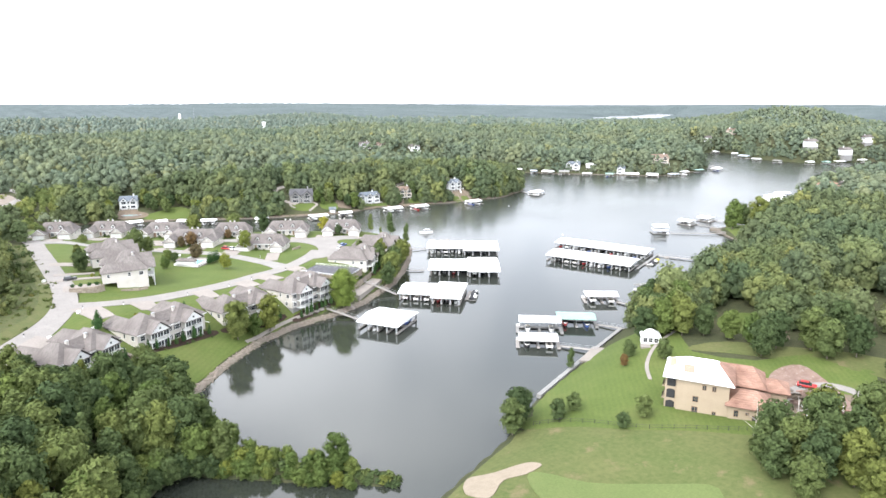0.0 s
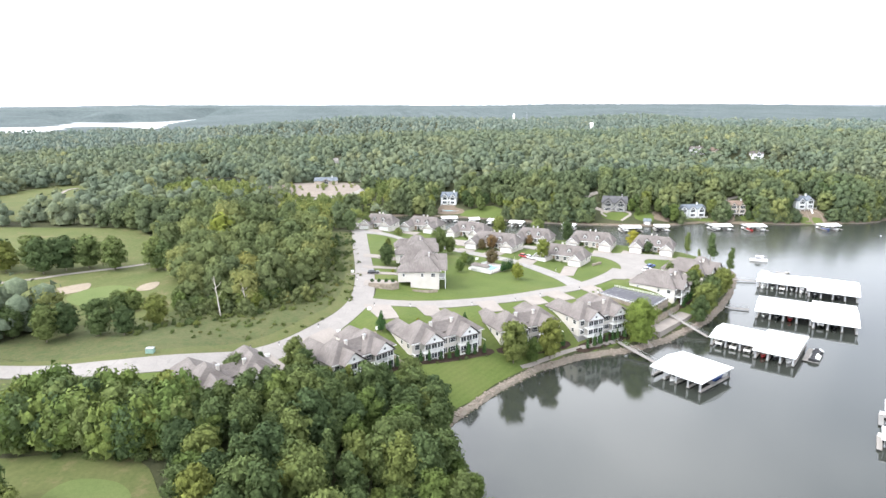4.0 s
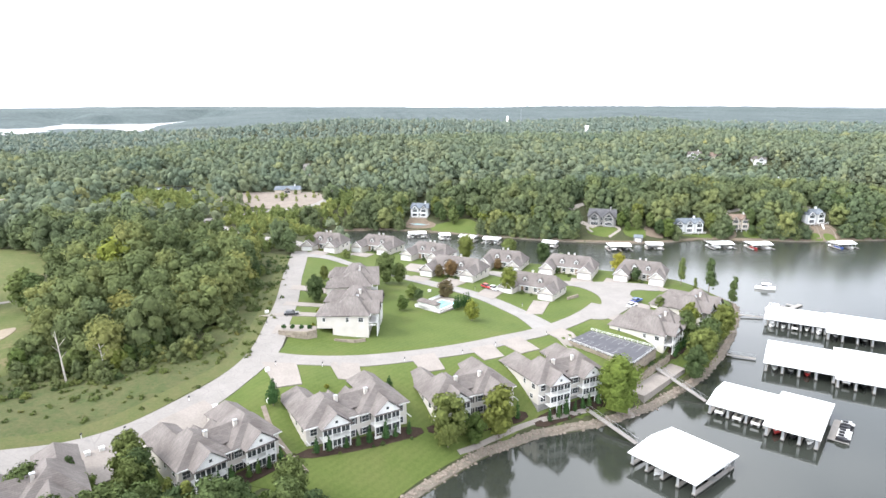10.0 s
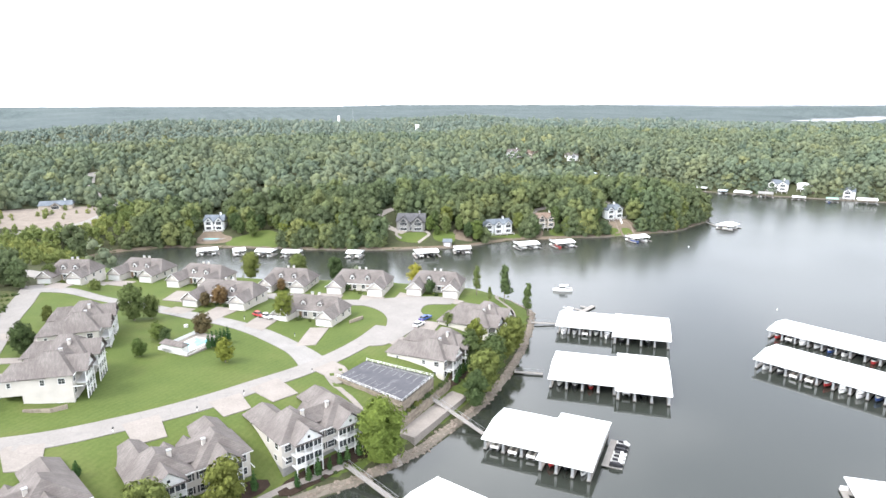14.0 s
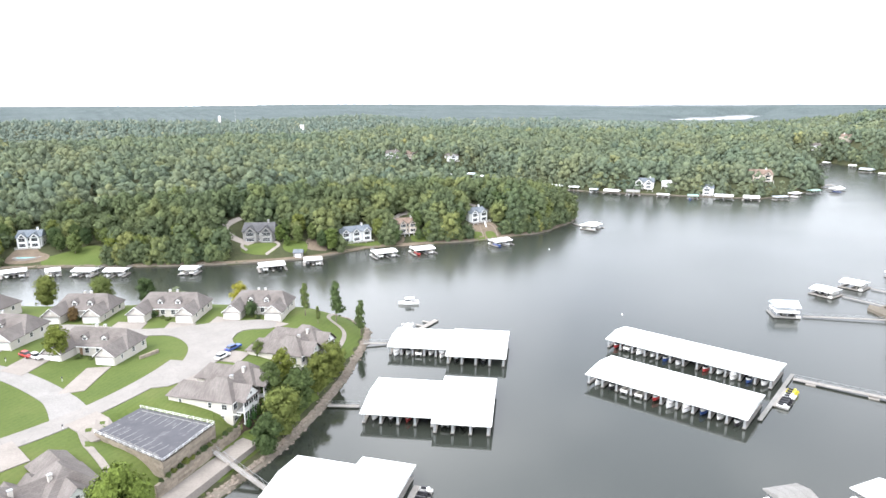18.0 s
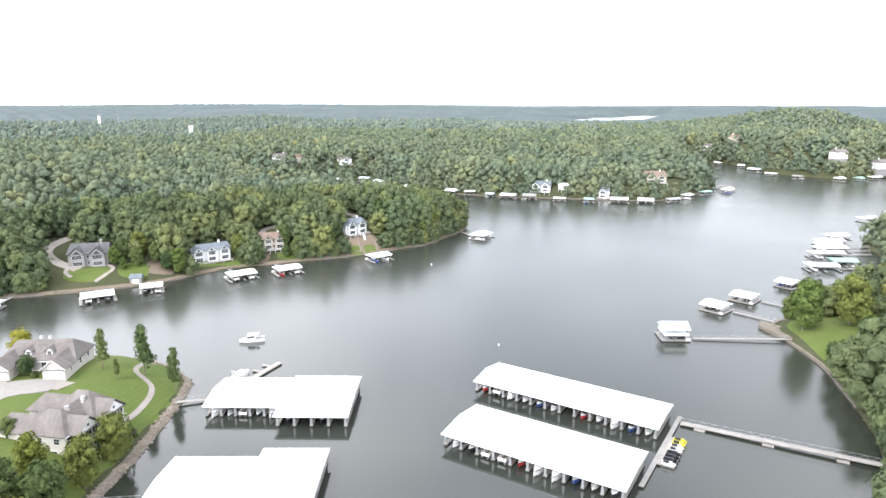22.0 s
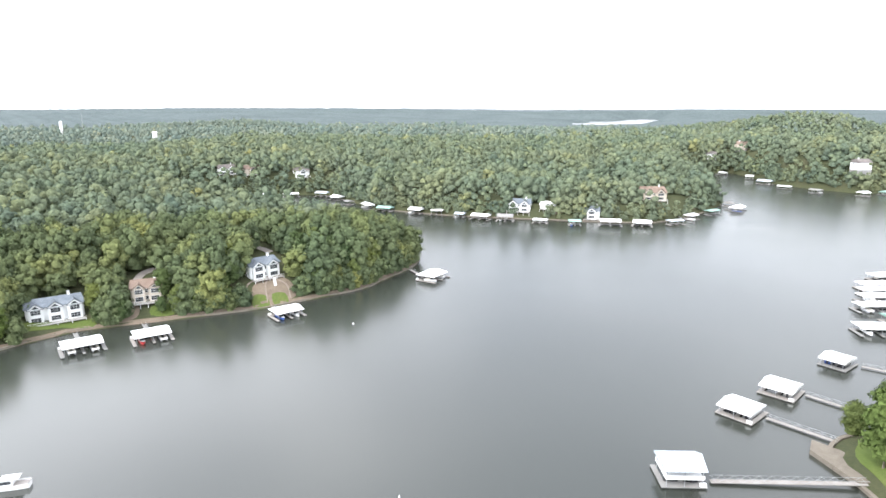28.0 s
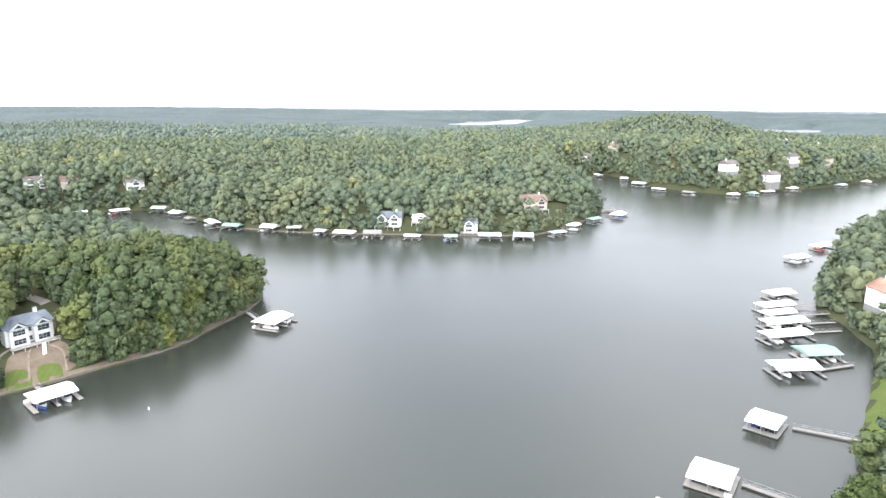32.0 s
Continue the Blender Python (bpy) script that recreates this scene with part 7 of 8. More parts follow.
def garage_door(parent, x, y, z, w=4.9, face="y+"):
    turn = {"y-": 0, "x+": 90, "y+": 180, "x-": 270}[face]
    d = part("garage_door", Shape().box(-w / 2, w / 2, -.05, .02, 0, 2.2), M_TRIM, parent, "white sectional garage door", pose(x, y, z, 0, 0, turn))
    for i in range(3):
        part("door_panel", Shape().box(-w / 2 + .1, w / 2 - .1, -.075, -.05, .08 + i * .72, .68 + i * .72), M_SIDING_WHITE, d)


def railing(parent, x0, x1, y, z, name="railing"):
    sh = Shape().box(x0, x1, y - .04, y + .04, z + .95, z + 1.03).box(x0, x1, y - .03, y + .03, z + .1, z + .16)
    n = max(2, int((x1 - x0) / .35))
    for i in range(n + 1):
        x = x0 + (x1 - x0) * i / n
        sh.box(x - .02, x + .02, y - .02, y + .02, z + .1, z + .95)
    return part(name, sh, M_TRIM, parent)


def gable_end(sh, x0, x1, y, z, rise, thick=.2):
    """A triangle of wall under a gable, facing -y."""
    xm = (x0 + x1) / 2
    return sh.add([(x0, y, z), (x1, y, z), (xm, y, z + rise), (x0, y + thick, z), (x1, y + thick, z), (xm, y + thick, z + rise)], [(0, 1, 2), (5, 4, 3), (0, 2, 5, 3), (1, 4, 5, 2), (0, 3, 4, 1)])


def condo(x, y, z, angle, width, drop, label, garages=2, levels=2, garage_deep=7.5, shrubs=True):
    """A lakeside double house: two storeys to the lake (local -y) with gabled porch bays, one storey and garage wings to the street."""
    at = pose(x, y, z, 0, 0, angle)
    th = thing("lakeside_house", label, "house", "lakeside houses", at)
    W, D, e = width / 2, 10.5, 2.9
    low = -2.9 * (levels - 1)
    part("wall", Shape().box(-W, W, 0, D, low, e), M_SIDING, th, "cream clapboard walls")
    part("foundation", Shape().box(-W - .04, W + .04, -.04, D + .04, low - drop, low), M_BLOCK, th, "grey masonry foundation")
    roof = part("roof", Shape().hip_y(-W - .55, .2, -.55, D + .55, e, 4.3, 4.4, 4.4), M_SHINGLE, th, "grey-brown shingle roof")
    part("ridge_cap", Shape().bar((-W / 2 - .18, 3.7, e + 4.3), (-W / 2 - .18, D - 3.7, e + 4.3), .12, 5), M_SHINGLE, roof)
    part("roof", Shape().hip_y(-.2, W + .55, -.6, D + .6, e + .04, 4.5, 4.4, 4.4), M_SHINGLE, th, "grey-brown shingle roof")
    part("link_roof", Shape().hip(-W * .5, W * .5, D * .2, D * .8, e + .8, 2.3, 0, 0), M_SHINGLE, roof)
    for s in (-1, 1):
        part("vent_pipe", Shape().bar((s * W * .45, D * .3, e + 2.0), (s * W * .45, D * .3, e + 2.9), .07, 6), M_TRIM, roof)
    for sy in (-.6, D + .5):
        part("gutter", Shape().box(-W - .55, W + .55, sy - .05, sy + .1, e - .2, e - .02), M_TRIM, th)
    for s in (-1, 1):
        # porch bay towards the lake
        c = s * W * .5
        h = 3.2
        bay = part("porch", Shape().box(c - h, c + h, -2.4, -.02, -.28, -.05).box(c - h, c + h, -2.4, -.02, low - .15, low + .05), M_TRIM, th, "white two-storey porch")
        part("gable_roof", Shape().hip_y(c - h - .4, c + h + .4, -3.1, D * .5, e + .02, 3.0, 0, 1.0), M_SHINGLE, th)
        part("gable", gable_end(Shape(), c - h, c + h, -2.45, e - .05, 2.65), M_TRIM, bay)
        part("gable_window", Shape().box(c - .3, c + .3, -2.5, -2.45, e + .6, e + 1.2), M_GLASS, bay)
        part("fascia", Shape().box(c - h, c + h, -2.45, -2.3, e - .4, e - .04), M_TRIM, bay)
        for k in range(4):
            px = c - h + .1 + (2 * h - .2) * k / 3
            part("post", Shape().box(px - .1, px + .1, -2.42, -2.22, low - drop, e - .05), M_TRIM, bay)
        for zz in [-2.9 * q for q in range(levels)]:
            railing(bay, c - h, c + h, -2.36, zz + .05)
            for k in range(3):
                a, b = c - h + .22 + (2 * h - .2) * k / 3, c - h - .02 + (2 * h - .2) * (k + 1) / 3
                scr = part("screen", Shape().box(a, b, -2.3, -2.27, zz + 1.05, zz + 2.5), M_GLASS, bay)
                part("mullion", Shape().box((a + b) / 2 - .04, (a + b) / 2 + .04, -2.34, -2.26, zz + 1.05, zz + 2.5), M_TRIM, scr)
        for zz in [.2 - 2.9 * q for q in range(levels)]:
            window(th, s * W * .14, 0, zz + .5, 1.7, 1.5, "y-", 2, None, True)
            window(th, s * W * .86, 0, zz + .5, 1.5, 1.5, "y-", 2)
        # end wall
        for yy, ww in ((2.2, 1.4), (6.2, .9)):
            window(th, s * W, yy, .8, ww, 1.3, "x+" if s > 0 else "x-", 2)
        window(th, s * W, 3.0, low + .8, 1.2, 1.2, "x+" if s > 0 else "x-", 2)
        # side porch at the lake corner
        part("balcony", Shape().box(s * W - .1, s * (W + .02) + s * 0, -2.2, 0, -.2, 0) if s > 0 else Shape().box(-W - .02, -W + .1, -2.2, 0, -.2, 0), M_TRIM, th)
        # chimney
        cx = s * W * .3
        ch = part("chimney", Shape().box(cx - .36, cx + .36, D * .34, D * .34 + .7, e + 1.4, e + 3.8), M_SIDING, th, "cream boxed chimney")
        part("chimney_cap", Shape().box(cx - .46, cx + .46, D * .34 - .06, D * .34 + .76, e + 3.8, e + 3.92), M_STEEL, ch)
        # garage wing
        if garages == 2 or s == 1:
            g = s * (W - 3.5)
            part("garage_wall", Shape().box(g - 3.4, g + 3.4, D + .02, D + garage_deep, -1.2, 2.7), M_SIDING, th)
            part("garage_roof", Shape().hip_y(g - 3.9, g + 3.9, D * .5, D + garage_deep + .5, 2.7, 2.9, 1.0, 2.6), M_SHINGLE, th)
            garage_door(th, g, D + garage_deep, 0)
            window(th, g + s * 3.4, D + garage_deep * .55, .9, .8, 1.1, "x+" if s > 0 else "x-", 1)
        # small entry gable
        q = s * W * .18
        part("entry_roof", Shape().hip_y(q - 1.9, q + 1.9, D * .55, D + 1.9, e - .2, 1.7, .6, 0), M_SHINGLE, th)
        part("entry_gable", gable_end(Shape(), q - 1.6, q + 1.6, D + 1.5, e - .3, 1.4), M_SIDING, th)
        part("entry_wall", Shape().box(q - 1.6, q + 1.6, D + .02, D + 1.6, -.6, e - .3), M_SIDING, th)
        part("front_door", Shape().box(q - .5, q + .5, D + 1.6, D + 1.66, 0, 2.1), M_WOODDARK, th)
    # beds of dark mulch and columns of arborvitae towards the lake
    bed = [at @ Vector((px, py, 0)) for px, py in ((-W - .2, -1), (-W - .2, -3.9), (W + .2, -3.9), (W + .2, -1))]
    if shrubs:
        setting(drape("planting_bed", rounded([(p.x, p.y) for p in bed], 3), M_MULCH, .18, 1.5), "dark mulch bed along the house", "planting bed")
        for k in range(8):
            p = at @ Vector((-W + 1.2 + (2 * W - 2.4) * k / 7 + float(rng.uniform(-.5, .5)), -3.3, 0))
            plant("arborvitae", MESH_CONE, p.x, p.y, "columnar dark green arborvitae at the house", "shrub", "arborvitae rows", float(rng.uniform(.75, 1.2)))
        for k in range(4):
            p = at @ Vector((float(rng.uniform(-W, W)), -4.2, 0))
            plant("bush", MESH_BUSH, p.x, p.y, "low clipped green bush at the house", "bush", "foundation bushes", float(rng.uniform(.4, .7)))
    return th


LAKESIDE = "cream lakeside double house with white porches"
condo(-7.6, 146.6, 10.6, 31.5, 24.5, 2.6, LAKESIDE)
condo(-30.5, 129.5, 11.8, 45, 21, 2.6, LAKESIDE)
condo(-57.4, 105.9, 14.6, 35, 21, 3.0, "cream double house half hidden by trees", shrubs=False)
condo(19.3, 161.5, 8.2, 26, 22.6, 2.4, LAKESIDE)
condo(45.2, 171.6, 8.4, 27.5, 21, 2.6, LAKESIDE)
condo(85.4, 208.6, 8.4, 52, 18, 2.6, LAKESIDE)
condo(106.2, 232.4, 7.6, 50, 17, 2.4, LAKESIDE)
condo(-10.4, 203.6, 18.0, 90, 21, 1.2, "cream double house with stacked porches on the island lawn", levels=3, shrubs=False, garage_deep=4.6)
condo(-14.5, 238, 16.8, 96, 21, 3.4, "cream double house with stacked porches on the island lawn", shrubs=False, garage_deep=4.6)


def row_house(x, y, angle, width, label, deep=11.0, z=None, gap=1.0):
    """A low double house along the cove: two gabled garages to the street (local -y), a shingle roof with dormers."""
    z = z_at(x, y) + .35 if z is None else z
    at = pose(x, y, z, 0, 0, angle)
    th = thing("row_house", label, "house", "row houses along the cove", at)
    W, e = width / 2, 2.7
    part("wall", Shape().box(-W, W, 0, deep, -2.5, e), M_SIDING, th, "cream clapboard walls")
    part("roof", Shape().hip(-W - .5, W + .5, -.5, deep + .5, e, 4.3, 3.2, 3.2), M_SHINGLE, th, "grey-brown shingle roof")
    part("gutter", Shape().box(-W - .5, W + .5, -.62, -.5, e - .2, e), M_TRIM, th)
    for s in (-1, 1):
        g = s * (W - 2.9)
        part("garage_wall", Shape().box(g - 2.9, g + 2.9, -6.2, -.02, -1.0, 2.6), M_SIDING, th)
        part("garage_roof", Shape().hip_y(g - 3.35, g + 3.35, -6.7, deep * .5, 2.6, 2.7, 0, 1.0), M_SHINGLE, th)
        part("gable", gable_end(Shape(), g - 2.9, g + 2.9, -6.22, 2.55, 2.35), M_SIDING, th)
        part("gable_vent", Shape().box(g - .25, g + .25, -6.27, -6.2, 3.4, 3.9), M_TRIM, th)
        part("bargeboard", Shape().bar((g - 3.35, -6.72, 2.5), (g, -6.72, 5.25), .09, 4).bar((g + 3.35, -6.72, 2.5), (g, -6.72, 5.25), .09, 4), M_TRIM, th)
        garage_door(th, g, -6.22, 0, 4.8, "y-")
        window(th, g + s * 2.9, -2.8, .9, .8, 1.1, "x+" if s > 0 else "x-", 1)
        d = s * W * .28
        dm = part("dormer", Shape().box(d - .85, d + .85, 1.3, 4.0, e + .6, e + 2.3), M_SIDING_WHITE, th, "white dormer")
        part("dormer_roof", Shape().hip_y(d - 1.15, d + 1.15, 1.0, 4.8, e + 2.3, 1.0, 0, .3), M_SHINGLE, dm)
        part("dormer_gable", gable_end(Shape(), d - .85, d + .85, 1.3, e + 2.28, .85), M_SIDING_WHITE, dm)
        window(dm, d, 1.3, e + 1.1, .95, 1.0, "y-", 2)
        window(th, s * W * .16, 0, .7, 1.3, 1.5, "y-", 2)
        part("front_door", Shape().box(s * W * .33 - .45, s * W * .33 + .45, -.06, 0, 0, 2.1), M_WOODDARK, th)
        for yy in (2.6, 7.4):
            window(th, s * W, yy, .8, 1.2, 1.3, "x+" if s > 0 else "x-", 2)
        window(th, s * W * .4, deep, .6, 2.2, 1.7, "y+", 3)
        ch = part("chimney", Shape().box(s * W * .12 - .35, s * W * .12 + .35, deep * .5, deep * .5 + .7, e + 3.2, e + 4.9), M_SIDING, th, "cream boxed chimney")
        part("chimney_cap", Shape().box(s * W * .12 - .42, s * W * .12 + .42, deep * .5 - .07, deep * .5 + .77, e + 5.0, e + 5.12), M_STEEL, ch)
    p = at @ Vector((0, -2.5, 0))
    for k in range(3):
        p = at @ Vector((float(rng.uniform(-W * .3, W * .3)), float(rng.uniform(-4.5, -1.5)), 0))
        plant("bush", MESH_BUSH, p.x, p.y, "rounded green bush at a row house", "bush", "foundation bushes", float(rng.uniform(.6, 1.0)))
    return th


ROW = "cream double house with white dormers and garages"
row_house(15.5, 272, -26, 24, ROW)
row_house(45.5, 251.5, -30, 22, ROW, 9)
row_house(65.5, 281, -24, 22, ROW)
row_house(94.5, 274, -25, 20, ROW)
row_house(38, 292, -22, 19, ROW)
row_house(4, 301, -30, 20, ROW)
row_house(-21, 318, -25, 20, ROW)
row_house(-44, 307, -15, 17, "cream double house at the corner of the road")


def shore_house(x, y, angle, w, d, storeys, wall, roof, label, rise=3.4, gables=2, deck=True, stair=False, chimney=True):
    """A house above the shore, its gabled window front towards the lake (local -y)."""
    z = z_at(x, y) - .2
    at = pose(x, y, z, 0, 0, angle)
    th = thing("shore_house", label, "house", "houses on the shores", at)
    W, e = w / 2, 2.9 * storeys
    part("wall", Shape().box(-W, W, 0, d, -1.2, e), wall, th)
    part("foundation", Shape().box(-W - .05, W + .05, -.05, d + .05, -9.0 if x > 700 else -4.0, -1.2), M_BLOCK, th, "grey masonry foundation")
    part("roof", Shape().hip(-W - .5, W + .5, -.5, d + .5, e, rise, .6, .6), roof, th)
    for i in range(gables):
        c = -W + w * (i + .5) / gables
        h = min(3.2, w / gables * .38)
        part("bay", Shape().box(c - h, c + h, -1.4, -.01, -1.5, e - .2), wall, th)
        part("bay_roof", Shape().hip_y(c - h - .35, c + h + .35, -1.8, d * .5, e - .2, rise * .85, 0, .8), roof, th)
        part("gable", gable_end(Shape(), c - h, c + h, -1.42, e - .25, rise * .72), wall, th)
        for k in range(storeys):
            window(th, c, -1.4, 2.9 * k + .6, h * 1.3, 1.7, "y-", 3, None, False, y > 440 or x > 400)
        part("gable_window", Shape().add([(c - h * .5, -1.46, e), (c + h * .5, -1.46, e), (c, -1.46, e + rise * .42), (c - h * .5, -1.4, e), (c + h * .5, -1.4, e), (c, -1.4, e + rise * .42)], [(0, 1, 2), (0, 2, 5, 3), (1, 4, 5, 2)]), M_GLASS, th)
    for k in range(storeys):
        for s in (-1, 1):
            window(th, s * W, d * .4, 2.9 * k + .8, 1.3, 1.3, "x+" if s > 0 else "x-", 2, None, False, True)
        window(th, 0, 0, 2.9 * k + .8, 1.2, 1.4, "y-", 2, None, False, True)
    if deck:
        dk = part("deck", Shape().box(-W, W, -4.0, -1.45, -.2, 0), M_DECK, th)
        railing(dk, -W, W, -3.95, 0)
        for k in range(5):
            px = -W + .2 + (w - .4) * k / 4
            part("post", Shape().box(px - .1, px + .1, -3.95, -3.75, -4.0, -.2), M_TRIM, dk)
    if stair:
        st = part("stair", Shape(), M_TRIM, th)
        st.data = Shape().add([(W * .2, -4, 0), (W * .2 + 1.2, -4, 0), (W * .2 - 1.0, -9, -3.4), (W * .2 - 2.2, -9, -3.4), (W * .2, -4, -.25), (W * .2 + 1.2, -4, -.25), (W * .2 - 1.0, -9, -3.65), (W * .2 - 2.2, -9, -3.65)],
                              [(0, 1, 2, 3), (7, 6, 5, 4), (0, 3, 7, 4), (1, 5, 6, 2)]).mesh("stair", M_TRIM)
    if chimney:
        ch = part("chimney", Shape().box(W * .5, W * .5 + .9, d * .45, d * .45 + .9, e + 1, e + rise + 1.2), M_TRIM if wall != M_BLOCK else M_BLOCK, th)
        part("chimney_cap", Shape().box(W * .5 - .1, W * .5 + 1.0, d * .45 - .1, d * .45 + 1.0, e + rise + 1.2, e + rise + 1.35), M_STEEL, ch)
    return th


shore_house(110.5, 405, -18, 17, 11, 2, M_BLOCK, M_SHINGLE_DARK, "grey stone house with a dark hipped roof", 4.0, 2, False)
shore_house(164.5, 404, 6, 19, 8.5, 2, M_SIDING_WHITE, M_SHINGLE_BLUE, "white house with three gables and a blue-grey roof", 2.5, 3)
shore_house(196, 404, -4, 11.5, 8, 2, M_SIDING_TAN, M_SHINGLE_BROWN, "tan house with brown gabled roof", 2.5, 2)
shore_house(243.5, 406, 14, 14, 9, 2, M_SIDING_WHITE, M_SHINGLE_BLUE, "white house with tall windows and a zigzag stair", 2.5, 2, True, True)
shore_house(-4, 446, -8, 12, 9, 2, M_SIDING_WHITE, M_SHINGLE_BLUE, "white house with a blue-grey roof above a pool", 3.0, 2)
setting(drape("terrace", rounded([(-13, 430), (-8, 426), (5, 425), (7, 431), (2, 437), (-1, 443), (-9, 443), (-12, 437)], 3), M_DIRT, .16, 2.0), "tan paved terrace round a small pool", "terrace")
th = thing("pool", "oval turquoise pool with a white rim on a terrace", "pool", "", pose(-3.4, 432, z_at(-3.4, 432) + .25, 0, 0, -8))
oval = lambda r, z: [(r * 5.6 * math.cos(a) , r * 2.6 * math.sin(a), z) for a in np.linspace(0, math.tau, 28, endpoint=False)]
part("rim", Shape().add(oval(1.22, .35) + oval(1.0, .35) + oval(1.24, -1.6) + oval(1.0, -.2), [(i, (i + 1) % 28, 28 + (i + 1) % 28, 28 + i) for i in range(28)] + [(56 + i, 56 + (i + 1) % 28, (i + 1) % 28, i) for i in range(28)] + [(28 + i, 28 + (i + 1) % 28, 84 + (i + 1) % 28, 84 + i) for i in range(28)]), M_DRIVE, th)
part("pool_water", Shape().add(oval(1.0, .12), [tuple(range(28))]), M_POOL, th)
shore_house(460, 512, -46, 17, 10, 2, M_SIDING_WHITE, M_SHINGLE_BLUE, "pale house behind trees on the far headland", 3.2, 2)
shore_house(478, 500, -46, 12, 9, 1, M_SIDING_WHITE, M_METALROOF, "low white house on the far headland", 2.2, 1)
shore_house(497, 474, -45, 11, 9, 2, M_SIDING_WHITE, M_SHINGLE_BLUE, "pale house by the water on the far headland", 3.0, 1)
shore_house(556, 470, -30, 19, 13, 2, M_SIDING_TAN, M_SHINGLE_BROWN, "large tan house on the terraced end of the headland", 4.0, 2)
shore_house(300, 745, 0, 16, 10, 2, M_SIDING_WHITE, M_SHINGLE, "pale house above the inlet", 3.2, 2)
shore_house(322, 740, 0, 14, 10, 2, M_SIDING_TAN, M_SHINGLE_BROWN, "tan house above the inlet", 3.2, 1)
shore_house(365, 725, 0, 13, 10, 2, M_SIDING_WHITE, M_SHINGLE, "pale house above the inlet", 3.2, 1)
for x, y, a in ((836, 470, 160), (876, 446, 170), (930, 450, 170), (985, 436, 170), (1010, 470, 170), (862, 652, 60), (800, 655, 20), (905, 640, 90)):
    shore_house(x, y, a, 15, 10, 2, M_SIDING_TAN if x % 2 else M_SIDING_WHITE, M_SHINGLE_BROWN if x % 2 else M_SHINGLE, "house among the trees of the far shore", 3.4, 2, False)
for x, y in ((1212, 486), (1216, 452), (1222, 524), (1236, 574)):
    shore_house(x, y, 170, 11, 9, 3, M_SIDING_WHITE, M_METALROOF, "white apartment block on the distant hill", 3.0, 3, False)
shore_house(500, 237, 52, 15, 10, 2, M_SIDING_WHITE, M_TERRACOTTA, "white house with a red roof on the east bank", 3.4, 2)
shore_house(540, 250, 140, 13, 9, 1, M_SIDING_TAN, M_SHINGLE, "low house on the east bank", 2.6, 1, False)
shore_house(-106, 498, 8, 19, 10, 1, M_SIDING_TAN, M_SHINGLE_BLUE, "low tan house at the gravel yard", 2.4, 1, False)


th = thing("boathouse", "small grey boathouse with a white door at the water", "shed", "", pose(128.5, 387.5, 1.2, 0, 0, -20))
part("wall", Shape().box(-2.4, 2.4, -2, 2, -1.2, 2.4), M_BLOCK, th)
part("roof", Shape().hip(-2.8, 2.8, -2.4, 2.4, 2.4, 1.4, .3, .3), M_SHINGLE_BLUE, th)
part("door", Shape().box(-1.5, 1.5, -2.07, -2.0, -.6, 1.7), M_TRIM, th, "white boat door")


